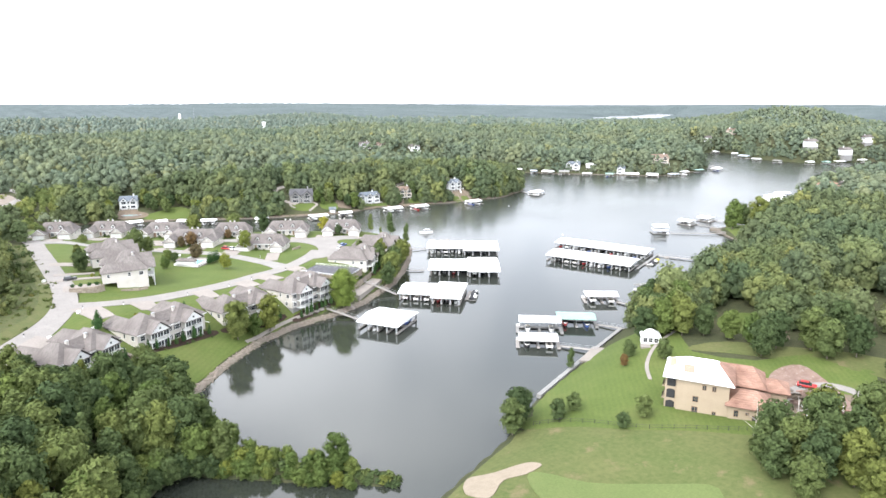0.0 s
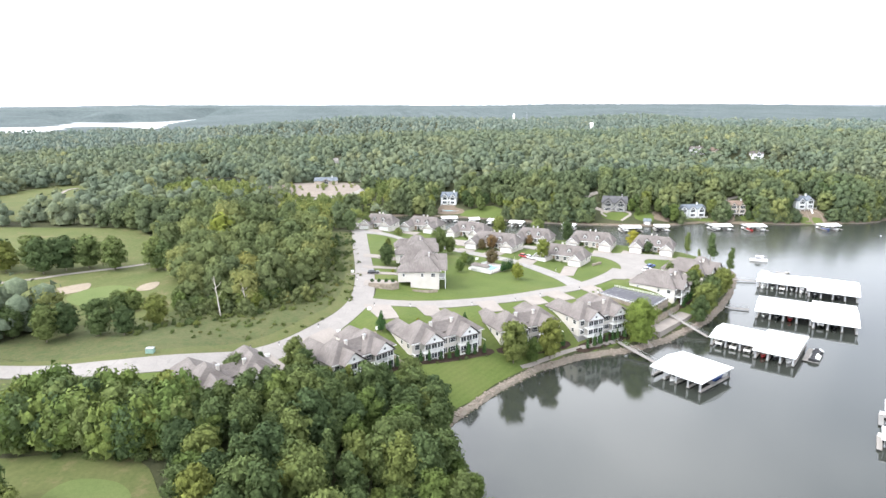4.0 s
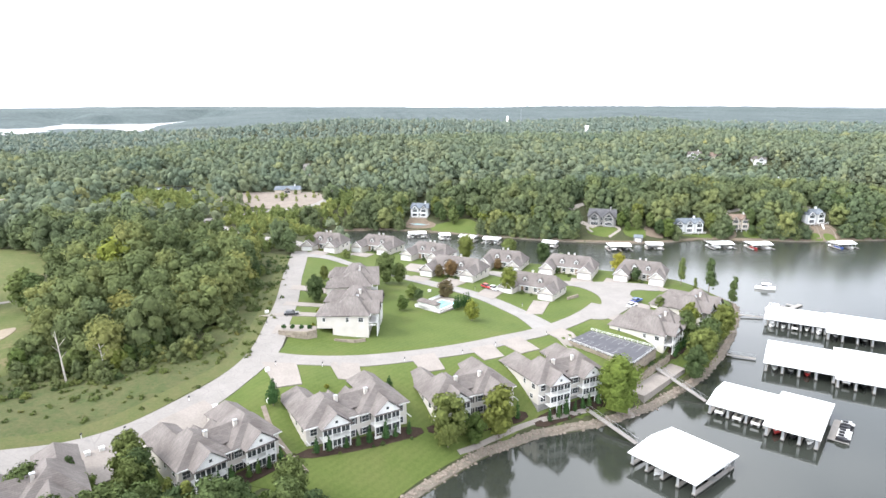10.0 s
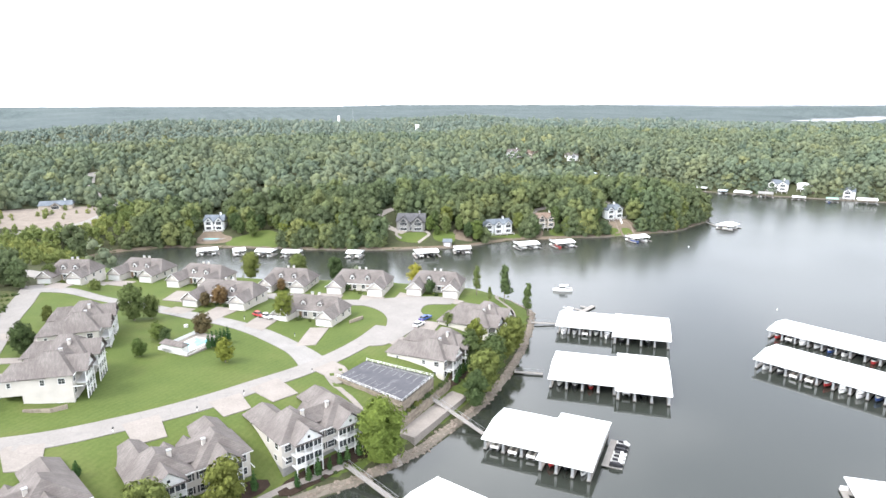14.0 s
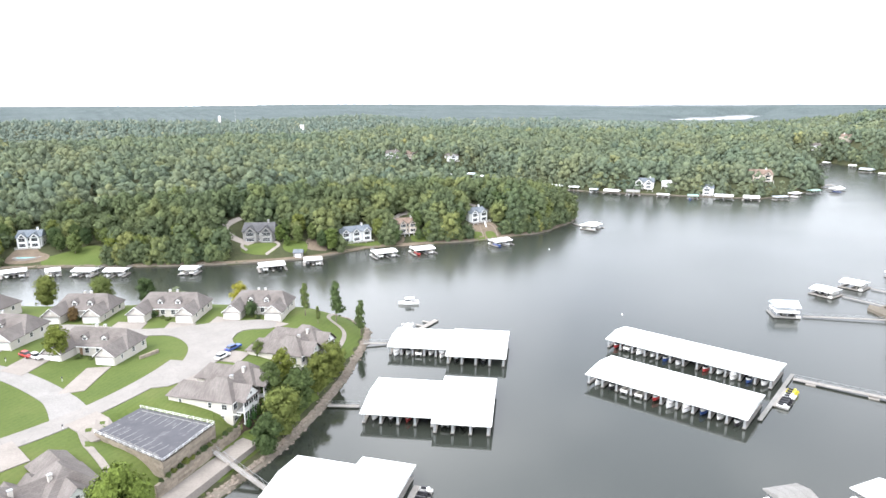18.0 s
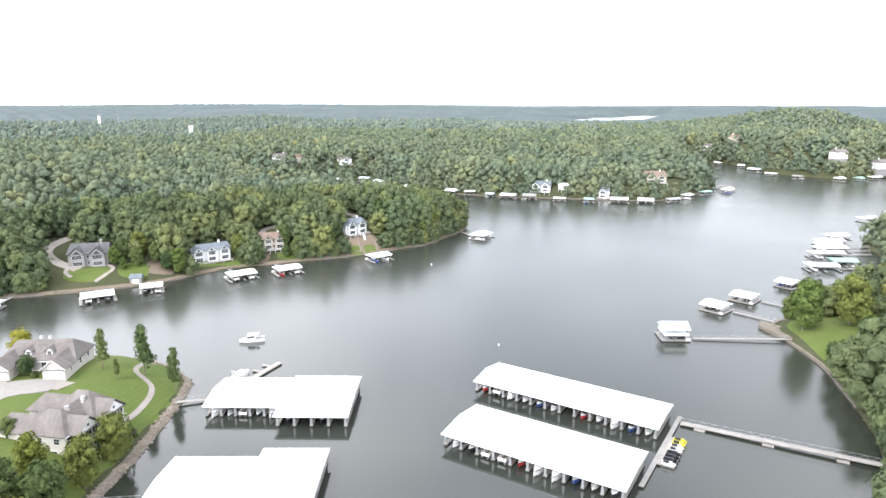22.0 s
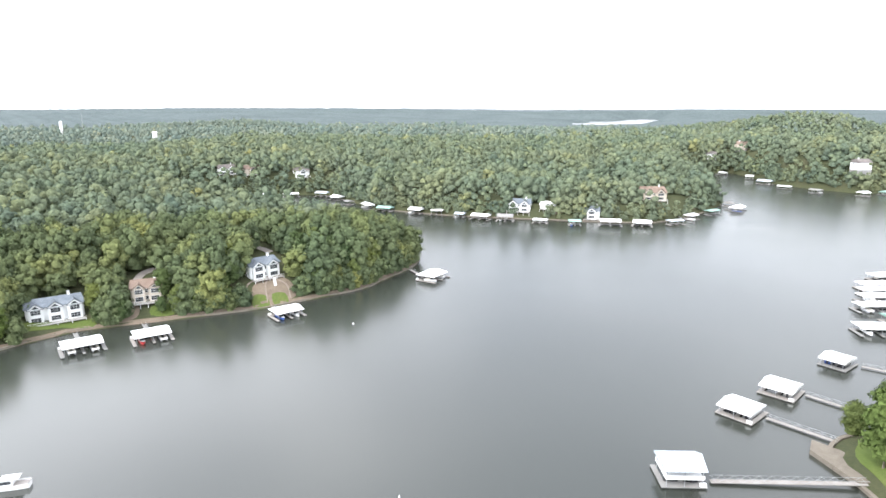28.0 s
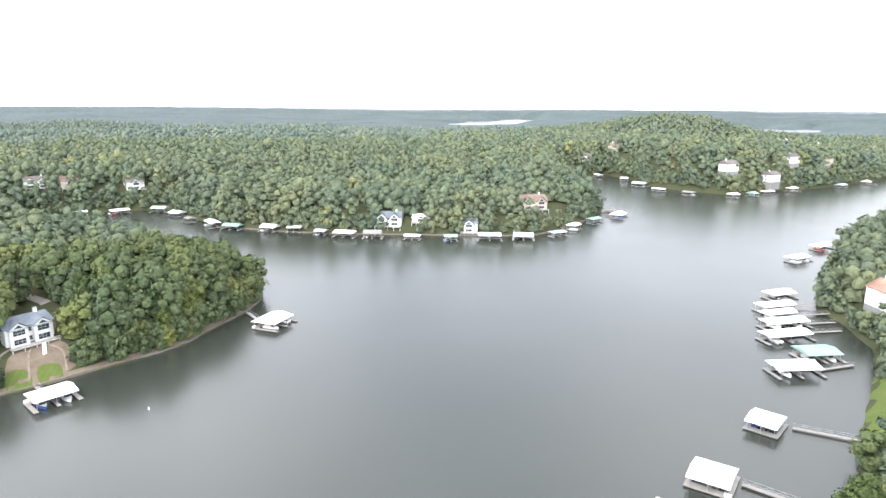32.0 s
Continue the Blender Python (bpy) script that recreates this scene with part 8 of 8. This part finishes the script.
def mansion():
    """The stucco mansion: three storeys with arched loggias to the lake, a hipped roof under white underlay, terracotta wings."""
    at = pose(95.8, 39, 6.2, 0, 0, -53)
    th = thing("mansion", "beige stucco mansion with terracotta and white roofs", "house", "", at)
    part("wall", Shape().box(0, 11.8, 0, 11, -2.0, 9.6), M_STUCCO, th, "beige stucco walls")
    part("loggia_wall", Shape().box(-2.8, -.02, .8, 5.0, -2.0, 9.2), M_STUCCO, th)
    roof = part("main_roof", Shape().hip(-3.4, 12.8, -1.0, 12.0, 9.6, 3.6, 5.5, 4.5), M_UNDERLAY, th, "roof slopes under white underlay")
    part("patch", Shape().add([(1.2, 1.0, 10.75), (3.6, 1.0, 10.75), (3.6, 3.2, 11.97), (1.2, 3.2, 11.97), (1.2, 1.0, 10.6), (3.6, 1.0, 10.6), (3.6, 3.2, 11.7), (1.2, 3.2, 11.7)],
                              [(0, 1, 2, 3), (0, 4, 5, 1), (1, 5, 6, 2), (2, 6, 7, 3), (3, 7, 4, 0)]), M_SAND, roof, "square yellow board")
    part("chimney", Shape().box(-2.2, -.8, 3.6, 5.0, 9.0, 12.6), M_STUCCO, th)
    part("side_roof", Shape().add([(8.2, 5.5, 13.25), (12.9, -1.05, 9.65), (12.9, 12.05, 9.65)], [(0, 1, 2)]), M_TERRACOTTA, roof, "terracotta end slope")
    part("wing_wall", Shape().box(11.82, 20.5, -.6, 8.6, -1.5, 5.0), M_STUCCO, th)
    part("rear_wall", Shape().box(7, 19.5, 11.02, 19.5, -1.5, 6.2), M_STUCCO, th)
    part("porch_wall", Shape().box(19.52, 25, 10.5, 17.5, -1.5, 5.4), M_STUCCO, th)
    for x0, x1, y0, y1, z, rise in ((11.0, 21.2, -1.4, 9.4, 5.0, 2.6), (6.2, 20.3, 8.6, 20.3, 6.2, 3.4), (18.8, 25.7, 9.8, 18.2, 5.4, 2.0)):
        tr = part("tile_roof", Shape().hip(x0, x1, y0, y1, z, rise, 3.4, 3.4, .25), M_TERRACOTTA, th, "terracotta tile roof")
        for row in range(8):
            s, yh = (row + .5) / 8, (y1 - y0) / 2
            part("tile_course", Shape().bar((x0 + 3.4 * s + .1, y0 + yh * s, z + rise * s + .02), (x1 - 3.4 * s - .1, y0 + yh * s, z + rise * s + .0), .05, 5), M_TERRACOTTA, tr)
    # Solid black panels and arches put the loggias' inner shade into the colour.
    for k in range(3):
        lg = part("loggia", Shape().box(-2.9, -2.78, 1.3, 4.5, .3 + k * 3.1, 2.3 + k * 3.1), M_IRON, th, "black panel painted as a shaded arched loggia opening")
        part("arch", Shape().add([(-2.9, 1.3, 2.3 + k * 3.1), (-2.9, 4.5, 2.3 + k * 3.1), (-2.9, 4.0, 2.75 + k * 3.1), (-2.9, 2.9, 2.95 + k * 3.1), (-2.9, 1.8, 2.75 + k * 3.1)], [(0, 1, 2, 3, 4)]), M_IRON, lg)
        part("balcony", Shape().box(-3.5, -2.8, .9, 4.9, -.1 + k * 3.1, .12 + k * 3.1), M_STUCCO, lg)
        part("railing", Shape().box(-3.45, -3.4, 1.0, 4.8, .12 + k * 3.1, .9 + k * 3.1), M_IRON, lg)
        sl = part("loggia", Shape().box(-2.4, -.4, .7, .82, .4 + k * 3.1, 2.4 + k * 3.1), M_IRON, th, "black panel painted as a shaded arched loggia opening")
        part("arch", Shape().add([(-2.4, .7, 2.4 + k * 3.1), (-.4, .7, 2.4 + k * 3.1), (-.7, .7, 2.7 + k * 3.1), (-1.4, .7, 2.85 + k * 3.1), (-2.1, .7, 2.7 + k * 3.1)], [(0, 1, 2, 3, 4)]), M_IRON, sl)
    for x, z, w, h in ((6.2, 7.3, .8, 1.1), (8.4, 7.3, .8, 1.1), (4.4, 3.9, 1.2, 1.3), (4.4, .5, 1.3, 2.0), (8.8, .3, .8, 1.7), (13.6, 2.2, .9, 1.5), (16.0, 3.0, .7, .6), (17.6, 1.8, 1.0, 1.2)):
        window(th, x, 0 if x < 11.8 else -.6, z, w, h, "y-", 2, M_WOODDARK)
    part("pit_wall", Shape().box(-.5, 9.5, -2.6, -2.4, -1.6, .4).box(-.5, -.3, -2.4, -.02, -1.6, .4).box(9.3, 9.5, -2.4, -.02, -1.6, .4), M_IRON, th, "dark mesh fence round a pit")
    for k in range(3):
        part("air_conditioner", Shape().box(11.2 + k * 1.2, 12.0 + k * 1.2, -1.9 - .2 * k, -1.1 - .2 * k, -1.2, 0), M_STEEL, th)
    part("terrace", Shape().prism([(-2.9 - 5.5 * math.cos(q), 5 + 5.5 * math.sin(q)) for q in [radians(v) for v in range(-80, 81, 16)]][::-1], -2.4, -.6), M_DIRT, th, "curved unfinished terrace")
    return th


mansion()
th = thing("boathouse", "small white boathouse with a white roof", "shed", "", pose(121, 71.5, z_at(121, 71.5), 0, 0, -40))
part("wall", Shape().box(-2.6, 2.6, -2.2, 2.2, -.6, 2.6), M_SIDING_WHITE, th)
part("roof", Shape().hip(-3, 3, -2.7, 2.7, 2.6, 1.7, 2.4, 2.4), M_METALROOF, th)
part("terrace", Shape().box(-3, 3, -5, -2.22, -.6, .1), M_DRIVE, th)
for k in range(3):
    window(th, -1.6 + k * 1.6, -2.2, .7, 1.1, 1.3, "y-", 2)


# ==== the walled car park, ramp, pool and small works ====
def upright_wall(name, line, z_top, z_foot, mat, label, thick=.5):
    """A free-standing wall along a line with a level or given top; stones stand proud of it."""
    th = thing(name, label, "retaining wall")
    sh, k = Shape(), 0
    for (x0, y0), (x1, y1) in zip(line, line[1:]):
        L = math.hypot(x1 - x0, y1 - y0)
        nx0, ny0 = -(y1 - y0) / L * thick, (x1 - x0) / L * thick
        sh.prism([(x0, y0), (x1, y1), (x1 + nx0, y1 + ny0), (x0 + nx0, y0 + ny0)], z_foot, z_top)
    part("core", sh, mat, th)
    r = random.Random(int(line[0][0] * 7))
    for (x0, y0), (x1, y1) in zip(line, line[1:]):
        L = math.hypot(x1 - x0, y1 - y0)
        ux, uy = (x1 - x0) / L, (y1 - y0) / L
        zz = z_foot
        while zz < z_top - .25:
            u = r.uniform(0, .5)
            while u < L - .5:
                w = r.uniform(1.3, 2.4)
                a, b = u, min(u + w, L)
                o = -.06 - r.uniform(0, .05)
                ring = [(x0 + ux * c - uy * d, y0 + uy * c + ux * d) for c, d in ((a, o), (b, o), (b, .1), (a, .1))]
                stone = Shape().prism(ring, zz + .02, min(zz + .58, z_top))
                part("stone", stone, mat, th)
                u += w + .04
            zz += .6
    return th


LOT = [(50.5, 202), (59.5, 211), (75.5, 195.6), (64.7, 183)]
LOT_Z = 9.6
lot = thing("car_park", "walled dark asphalt car park with white stall lines", "car park")
part("slab", Shape().prism([LOT[3], LOT[2], LOT[1], LOT[0]], 6.0, LOT_Z), M_ASPHALT, lot)
A, B, C, D_ = (Vector((*p, LOT_Z)) for p in LOT)
for side0, side1, n in ((B, C, 10), (A, D_, 9)):
    along = (side1 - side0).normalized()
    inward = Vector((-along.y, along.x, 0))
    inward = inward if inward.dot((A + B + C + D_) / 4 - side0) > 0 else -inward
    for i in range(n):
        p = side0 + along * (1.4 + i * 2.2) + inward * .8
        q = p + inward * 4.2
        w = along * .05
        part("stall_line", Shape().add([tuple(p - w + Vector((0, 0, .012))), tuple(p + w + Vector((0, 0, .012))), tuple(q + w + Vector((0, 0, .012))), tuple(q - w + Vector((0, 0, .012)))], [(0, 1, 2, 3)]), M_PAINT, lot)
        part("wheel_stop", Shape().box(-.8, .8, -.08, .08, 0, .12), M_DECKCONC, lot, "", Matrix.Translation(p + along * 1.1 + inward * .3 + Vector((0, 0, .005))) @ Matrix.Rotation(math.atan2(along.y, along.x), 4, "Z"))
for a, b in ((B, C), (C, D_), (D_, A)):
    fence = thing("fence", "low white rail fence on the car park wall", "fence", "car park fences")
    d = b - a
    k = int(d.length / 2)
    for i in range(k + 1):
        p = a + d * i / k
        part("post", Shape().box(p.x - .05, p.x + .05, p.y - .05, p.y + .05, LOT_Z - .02, LOT_Z + .8), M_TRIM, fence)
    for h in (.3, .7):
        part("rail", Shape().bar(tuple(a + Vector((0, 0, h))), tuple(b + Vector((0, 0, h))), .05, 4), M_TRIM, fence)
upright_wall("retaining_wall", [LOT[0], LOT[3]], LOT_Z, 5.6, M_STONEWALL, "tan stone retaining wall of the car park")
upright_wall("retaining_wall", [LOT[3], LOT[2]], LOT_Z, 4.6, M_STONEWALL, "tan stone retaining wall of the car park")
upright_wall("retaining_wall", [(63.2, 180.0), (81.2, 199.2)], 6.3, 2.6, M_STONEWALL, "lower stone retaining wall with shrubs above")
for k in range(14):
    plant("bush", MESH_BUSH, 64.2 + k * 1.22, 181.5 + k * 1.32, "low green shrub on the wall terrace", "bush", "terrace shrubs", float(rng.uniform(.55, .85)), 6.0)
setting(part("ramp", Shape().add([(63, 179.6, 3.4), (66.4, 176.2, 3.4), (84.4, 194.6, 3.4), (81.2, 198.8, 3.4), (63, 179.6, -1), (66.4, 176.2, -1), (84.4, 194.6, -1), (81.2, 198.8, -1)],
                                 [(0, 1, 2, 3), (0, 4, 5, 1), (1, 5, 6, 2), (2, 6, 7, 3), (3, 7, 4, 0)]), M_DRIVE), "pale concrete lane behind the shore rocks", "ramp")
upright_wall("retaining_wall", [(-36, 189.6), (-31, 188.6), (-27.5, 188.4), (-25, 190)], 17.6, 13.4, M_STONEWALL, "curved grey stone wall below a driveway")
for k in range(4):
    plant("bush", MESH_BUSH_DARK, -35 + k * 2.6, 192 - k * .2, "clipped dark green bush above the stone wall", "bush", "clipped bushes", .75, 17.3)
upright_wall("retaining_wall", [(-20, 189.5), (-14, 188.6), (-11, 190)], 14.9, 12.6, M_STONEWALL, "low stone wall of a planting bed")
upright_wall("retaining_wall", [(58.2, 243.5), (63, 247.5)], 10.6, 8.6, M_STONEWALL, "low stone wall of a planting bed")

POOL_Z = z_at(11, 230) + .5
th = thing("pool_terrace", "white pool terrace with a turquoise pool", "pool", "", pose(11, 229, POOL_Z, 0, 0, 52))
part("terrace", Shape().box(-8, 8, -5.5, 5.5, -2.0, 0), M_DRIVE, th)
part("pool_water", Shape().box(-5, 4, -3, 3, -.1, .06), M_POOL, th)
part("coping", Shape().box(-5.4, 4.4, -3.4, -3, 0, .1).box(-5.4, 4.4, 3, 3.4, 0, .1).box(-5.4, -5, -3, 3, 0, .1).box(4, 4.4, -3, 3, 0, .1), M_TRIM, th)
railing(th, -8, 8, -5.4, 0)
part("fence", Shape().box(-8, 8, 5.36, 5.44, .1, 1.1).box(-8, -7.92, -5.4, 5.4, .1, 1.1), M_TRIM, th)
part("pool_house_wall", Shape().box(-8, -5.8, -4, 4, 0, 2.5), M_SIDING_WHITE, th)
part("pool_house_roof", Shape().hip_y(-8.4, -5.4, -4.4, 4.4, 2.5, 1.0, 1.2, 1.2), M_SHINGLE, th)
for k in range(6):
    p = pose(11, 229, 0, 0, 0, 52) @ Vector((7.2 - k * 1.6, -6.6, 0))
    plant("arborvitae", MESH_CONE, p.x, p.y, "columnar dark green arborvitae at the pool", "shrub", "arborvitae rows", 1.15)


def car(x, y, angle, mat, label, z=None, long=1.0):
    z = z_at(x, y) + .32 if z is None else z
    th = thing("car", label, "car", "parked cars", pose(x, y, z, 0, 0, angle))
    part("body", Shape().profile([(-.9, .35), (-.92, .8), (-.85, .95), (.85, .95), (.92, .8), (.9, .35)], -2.25 * long, 2.25 * long), mat, th)
    part("cabin", Shape().add([(-1.9 * long, -.8, .95), (1.1, -.8, .95), (1.1, .8, .95), (-1.9 * long, .8, .95), (-1.5 * long, -.66, 1.55), (.4, -.66, 1.55), (.4, .66, 1.55), (-1.5 * long, .66, 1.55)],
                              [(4, 5, 6, 7), (0, 1, 5, 4), (1, 2, 6, 5), (2, 3, 7, 6), (3, 0, 4, 7)]), M_GLASS, th)
    part("roof_panel", Shape().box(-1.5 * long, .4, -.66, .66, 1.555, 1.6), mat, th)
    for wx in (-1.4 * long, 1.4 * long):
        for wy in (-.92, .92):
            wh = part("wheel", Shape().bar((wx, wy - .1, .33), (wx, wy + .1, .33), .33, 12), M_TYRE, th)
            part("rim", Shape().bar((wx, wy - .115, .33), (wx, wy + .115, .33), .19, 8), M_STEEL, wh)
    for s in (-.6, .6):
        part("headlight", Shape().box(2.25 * long, 2.29 * long, s - .2, s + .2, .65, .8), M_GEL, th)
        part("tail_light", Shape().box(-2.29 * long, -2.25 * long, s - .2, s + .2, .65, .8), M_GELRED, th)
    return th


car(80, 236, 42, M_GEL, "white off-road car parked by the turning place")
car(83.5, 242, 40, M_GELBLUE, "dark blue pickup truck parked on a driveway", long=1.15)
car(28.5, 254.5, -50, M_GELRED, "dark red car parked on a driveway")
car(31.2, 252.5, -50, M_GEL, "white car parked on a driveway")
car(-61, 124, 25, M_GELBLACK, "black car parked beside a driveway")
car(-36, 206, 10, M_GELBLACK, "black car parked on a driveway")
car(131.5, 28, -60, M_GELRED, "red sports car in the mansion yard")
car(126, 18, -60, M_GEL, "white car in the mansion yard")
setting(drape("works_yard", rounded([(112, 32), (122, 34), (134, 24), (138, 12), (128, 8), (116, 18)], 3), M_DIRT, .2, 2.0), "bare building yard with rubble at the mansion", "yard")
th = thing("rubble", "scattered boards and rubble of the building works", "rubble")
r_ = random.Random(3)
for k in range(40):
    x, y = r_.uniform(114, 134), r_.uniform(12, 30)
    s = r_.uniform(.3, 1.2)
    part("board", Shape().box(-s, s, -.2, .2, 0, .2), (M_DRIVE, M_WOODDARK, M_GEL, M_TERRACOTTA)[k % 4], th, "", Matrix.Translation((x, y, z_at(x, y) + .2)) @ Matrix.Rotation(r_.uniform(0, 3), 4, "Z"))
# mailboxes and white planters at the drives
for x, y in ((-47, 151), (-63, 135), (-32, 170.5), (-41, 196), (-20, 171), (1, 178), (17, 186), (27, 193), (44, 205), (40, 234), (24, 252), (-44, 226), (-56, 139), (-72, 121)):
    th = thing("mailbox", "small mailbox on a white post at the street", "mailbox", "mailboxes", pose(x, y, z_at(x, y)))
    part("post", Shape().box(-.05, .05, -.05, .05, 0, 1.1), M_TRIM, th)
    part("box", Shape().box(-.14, .14, -.25, .25, 1.1, 1.38), M_IRON, th)
th = thing("utility_cabinet", "grey-green utility cabinet in the grass", "utility box", "", pose(-86, 124.5, z_at(-86, 124.5)))
part("body", Shape().box(-1.0, 1.0, -.7, .7, 0, 1.3), M_METALROOF_GREEN, th)
part("lid", Shape().box(-1.05, 1.05, -.75, .75, 1.3, 1.4), M_STEEL, th)
th = thing("water_tower", "white water tower on the wooded hill", "water tower", "", pose(168, 1560, z_at(168, 1560)))
part("tank", Shape().bar((0, 0, 0), (0, 0, 27), 2.8, 14).bar((0, 0, 27), (0, 0, 28.5), 2.8, 14, .5), M_GEL, th)
th = thing("radio_mast", "thin radio mast on the wooded hill", "mast", "", pose(205, 1600, z_at(205, 1600)))
part("mast", Shape().bar((0, 0, 0), (0, 0, 46), .35, 4, .1), M_STEEL, th)
# Added white block in place of a pale clearing among the trees.
th = thing("white_building", "white block standing in for a pale clearing on the wooded hill", "building", "", pose(304, 1321, z_at(304, 1321), 0, 0, -15))
part("wall", Shape().box(-3.4, 3.4, -3.4, 3.4, 0, 20), M_SIDING_WHITE, th)
part("roof", Shape().hip(-3.8, 3.8, -3.8, 3.8, 20, 1.4, 0, 0), M_METALROOF, th)


# ==== shore stones and walls ====
def shore_walk(line, step):
    """Points along a shore with the way inland."""
    for (x0, y0), (x1, y1) in zip(line, line[1:]):
        L = math.hypot(x1 - x0, y1 - y0)
        for k in range(max(1, int(L / step))):
            t = (k + .5) / max(1, int(L / step))
            yield x0 + (x1 - x0) * t, y0 + (y1 - y0) * t, -(y1 - y0) / L, (x1 - x0) / L


def stone_mesh(seed):
    r = np.random.default_rng(seed)
    v = ICO_V * r.uniform(.65, 1.1, (12, 1)) * np.array([1, .8, .6])
    return v, ICO_F


STONES = [stone_mesh(i) for i in range(6)]
near_shore = WEST_RING[15:31]
inner = [(x + ix * 1.3, y + iy * 1.3) for x, y, ix, iy in shore_walk(near_shore, 3.0)]
outer = [(x - ix * .6, y - iy * .6) for x, y, ix, iy in shore_walk(near_shore, 3.0)]
setting(drape("stony_bank", outer + inner[::-1], M_SEAWALL, .22, 1.5), "grey-brown stony bank at the water", "bank")
vs, fs, k = [], [], 0
rr = np.random.default_rng(11)
stone_data = [array_mesh("stone", v, f, M_ROCK, smooth=False) for v, f in STONES]
bank = thing("riprap", "piled grey-brown stones along the shore", "rocks")
count = 0
for x, y, ix, iy in shore_walk(near_shore, .8):
    for _ in range(6):
        o, s = rr.uniform(-.6, 1.3), rr.uniform(.22, .62)
        px, py = x + ix * o + rr.uniform(-.5, .5), y + iy * o + rr.uniform(-.5, .5)
        pz = max(0.0, z_at(px, py) + .12) if o > 0 else .05
        if count < 220 and x > 20:
            part("stone", stone_data[int(rr.integers(6))], None, bank, "", Matrix.Translation((px, py, pz)) @ Matrix.Rotation(rr.uniform(0, 6), 4, "Z") @ Matrix.Scale(s, 4))
            count += 1
        else:
            v, f = STONES[int(rr.integers(6))]
            vs.append(v * s + np.array([px, py, pz]))
            fs.append(f + k)
            k += len(v)
tagged(new("riprap_stones", array_mesh("riprap_stones", np.concatenate(vs), np.concatenate(fs), M_ROCK, smooth=False)), "piled grey-brown stones along the shore", "rocks", kind="stuff")


def sea_wall(line, mat, label, height=1.1, thick=.7, inland=0.0):
    sh = Shape()
    for (x0, y0), (x1, y1) in zip(line, line[1:]):
        L = math.hypot(x1 - x0, y1 - y0)
        ax, ay = -(y1 - y0) / L, (x1 - x0) / L
        sh.prism([(x0 - ax * .1, y0 - ay * .1), (x1 - ax * .1, y1 - ay * .1), (x1 + ax * thick, y1 + ay * thick), (x0 + ax * thick, y0 + ay * thick)][::1], -.6, height)
    return setting(part("sea_wall", sh, mat), label, "sea wall")


north_shore = list(shore_walk(WEST_RING[38:55], 4.0))
setting(drape("shore_soil", [(x - ix * .3, y - iy * .3) for x, y, ix, iy in north_shore] + [(x + ix * 1.7, y + iy * 1.7) for x, y, ix, iy in north_shore][::-1], M_DIRT, .14, 2.0),
        "bare brown soil along the north shore", "soil")
sea_wall(rounded(WEST_RING[40:55], 3, False), M_SEAWALL, "low pale stone wall along the north shore", .75, .9)
sea_wall(rounded(WEST_RING[62:67], 3, False), M_SEAWALL, "low pale stone wall along the far headland", .8, .9)
sea_wall(rounded(EAST_RING[5:8], 3, False), M_DECKCONC, "pale concrete sea wall below the mansion", 1.2, 1.2)
sea_wall(rounded(EAST_RING[12:20], 3, False), M_SEAWALL, "low pale stone wall along the east bank", .8, .9)
setting(part("landing", Shape().prism([(316.5, 197), (320, 195), (327, 206), (326, 213), (321, 210.5)], -.5, 1.2), M_SEAWALL), "pale concrete landing on the bank", "landing")
setting(part("landing", Shape().prism([(104, 84), (112, 79), (121, 85), (116, 91)], -.5, 1.6), M_DRIVE), "tan concrete landing at the mansion docks", "landing")
fence = thing("fence", "thin dark wire fence across the mansion lawn", "fence")
line = rounded([(66, 57), (74, 48), (84, 36), (94, 28), (102, 22)], 5, False)
for (x0, y0), (x1, y1) in zip(line, line[1:]):
    part("post", Shape().box(x0 - .04, x0 + .04, y0 - .04, y0 + .04, z_at(x0, y0), z_at(x0, y0) + 1.2), M_IRON, fence)
    part("rail", Shape().bar((x0, y0, z_at(x0, y0) + 1.1), (x1, y1, z_at(x1, y1) + 1.1), .03, 4).bar((x0, y0, z_at(x0, y0) + .5), (x1, y1, z_at(x1, y1) + .5), .03, 4), M_IRON, fence)
for x, y, h in ((103, 13, 11), (96.5, 18, 9)):
    dead = thing("dead_tree", "bare grey dead tree with broken limbs", "tree", "dead trees", pose(x, y, z_at(x, y)))
    sh = Shape().bar((0, 0, -.3), (.3, .1, h), .28, 6, .06)
    for q in range(7):
        a, z0 = q * 2.2, h * (.35 + .08 * q)
        sh.bar((.1, 0, z0), (math.cos(a) * 2.4, math.sin(a) * 2.4, z0 + 1.8), .09, 4, .02)
    part("trunk", sh, M_DEADWOOD, dead)

# white service boxes by the road
for x, y in ((-40.7, 149.9), (-33.2, 166.9), (-59.5, 130.6), (-57.7, 132.7), (-29.2, 152.9), (-44.5, 209), (6.5, 247)):
    th = thing("service_box", "white metal service box beside the road", "utility box", "service boxes", pose(x, y, z_at(x, y) + .12, 0, 0, 40))
    part("cabinet", Shape().box(-.5, .5, -.4, .4, 0, .8), M_GEL, th)
    part("lid", Shape().box(-.54, .54, -.44, .44, .8, .86), M_TRIM, th)
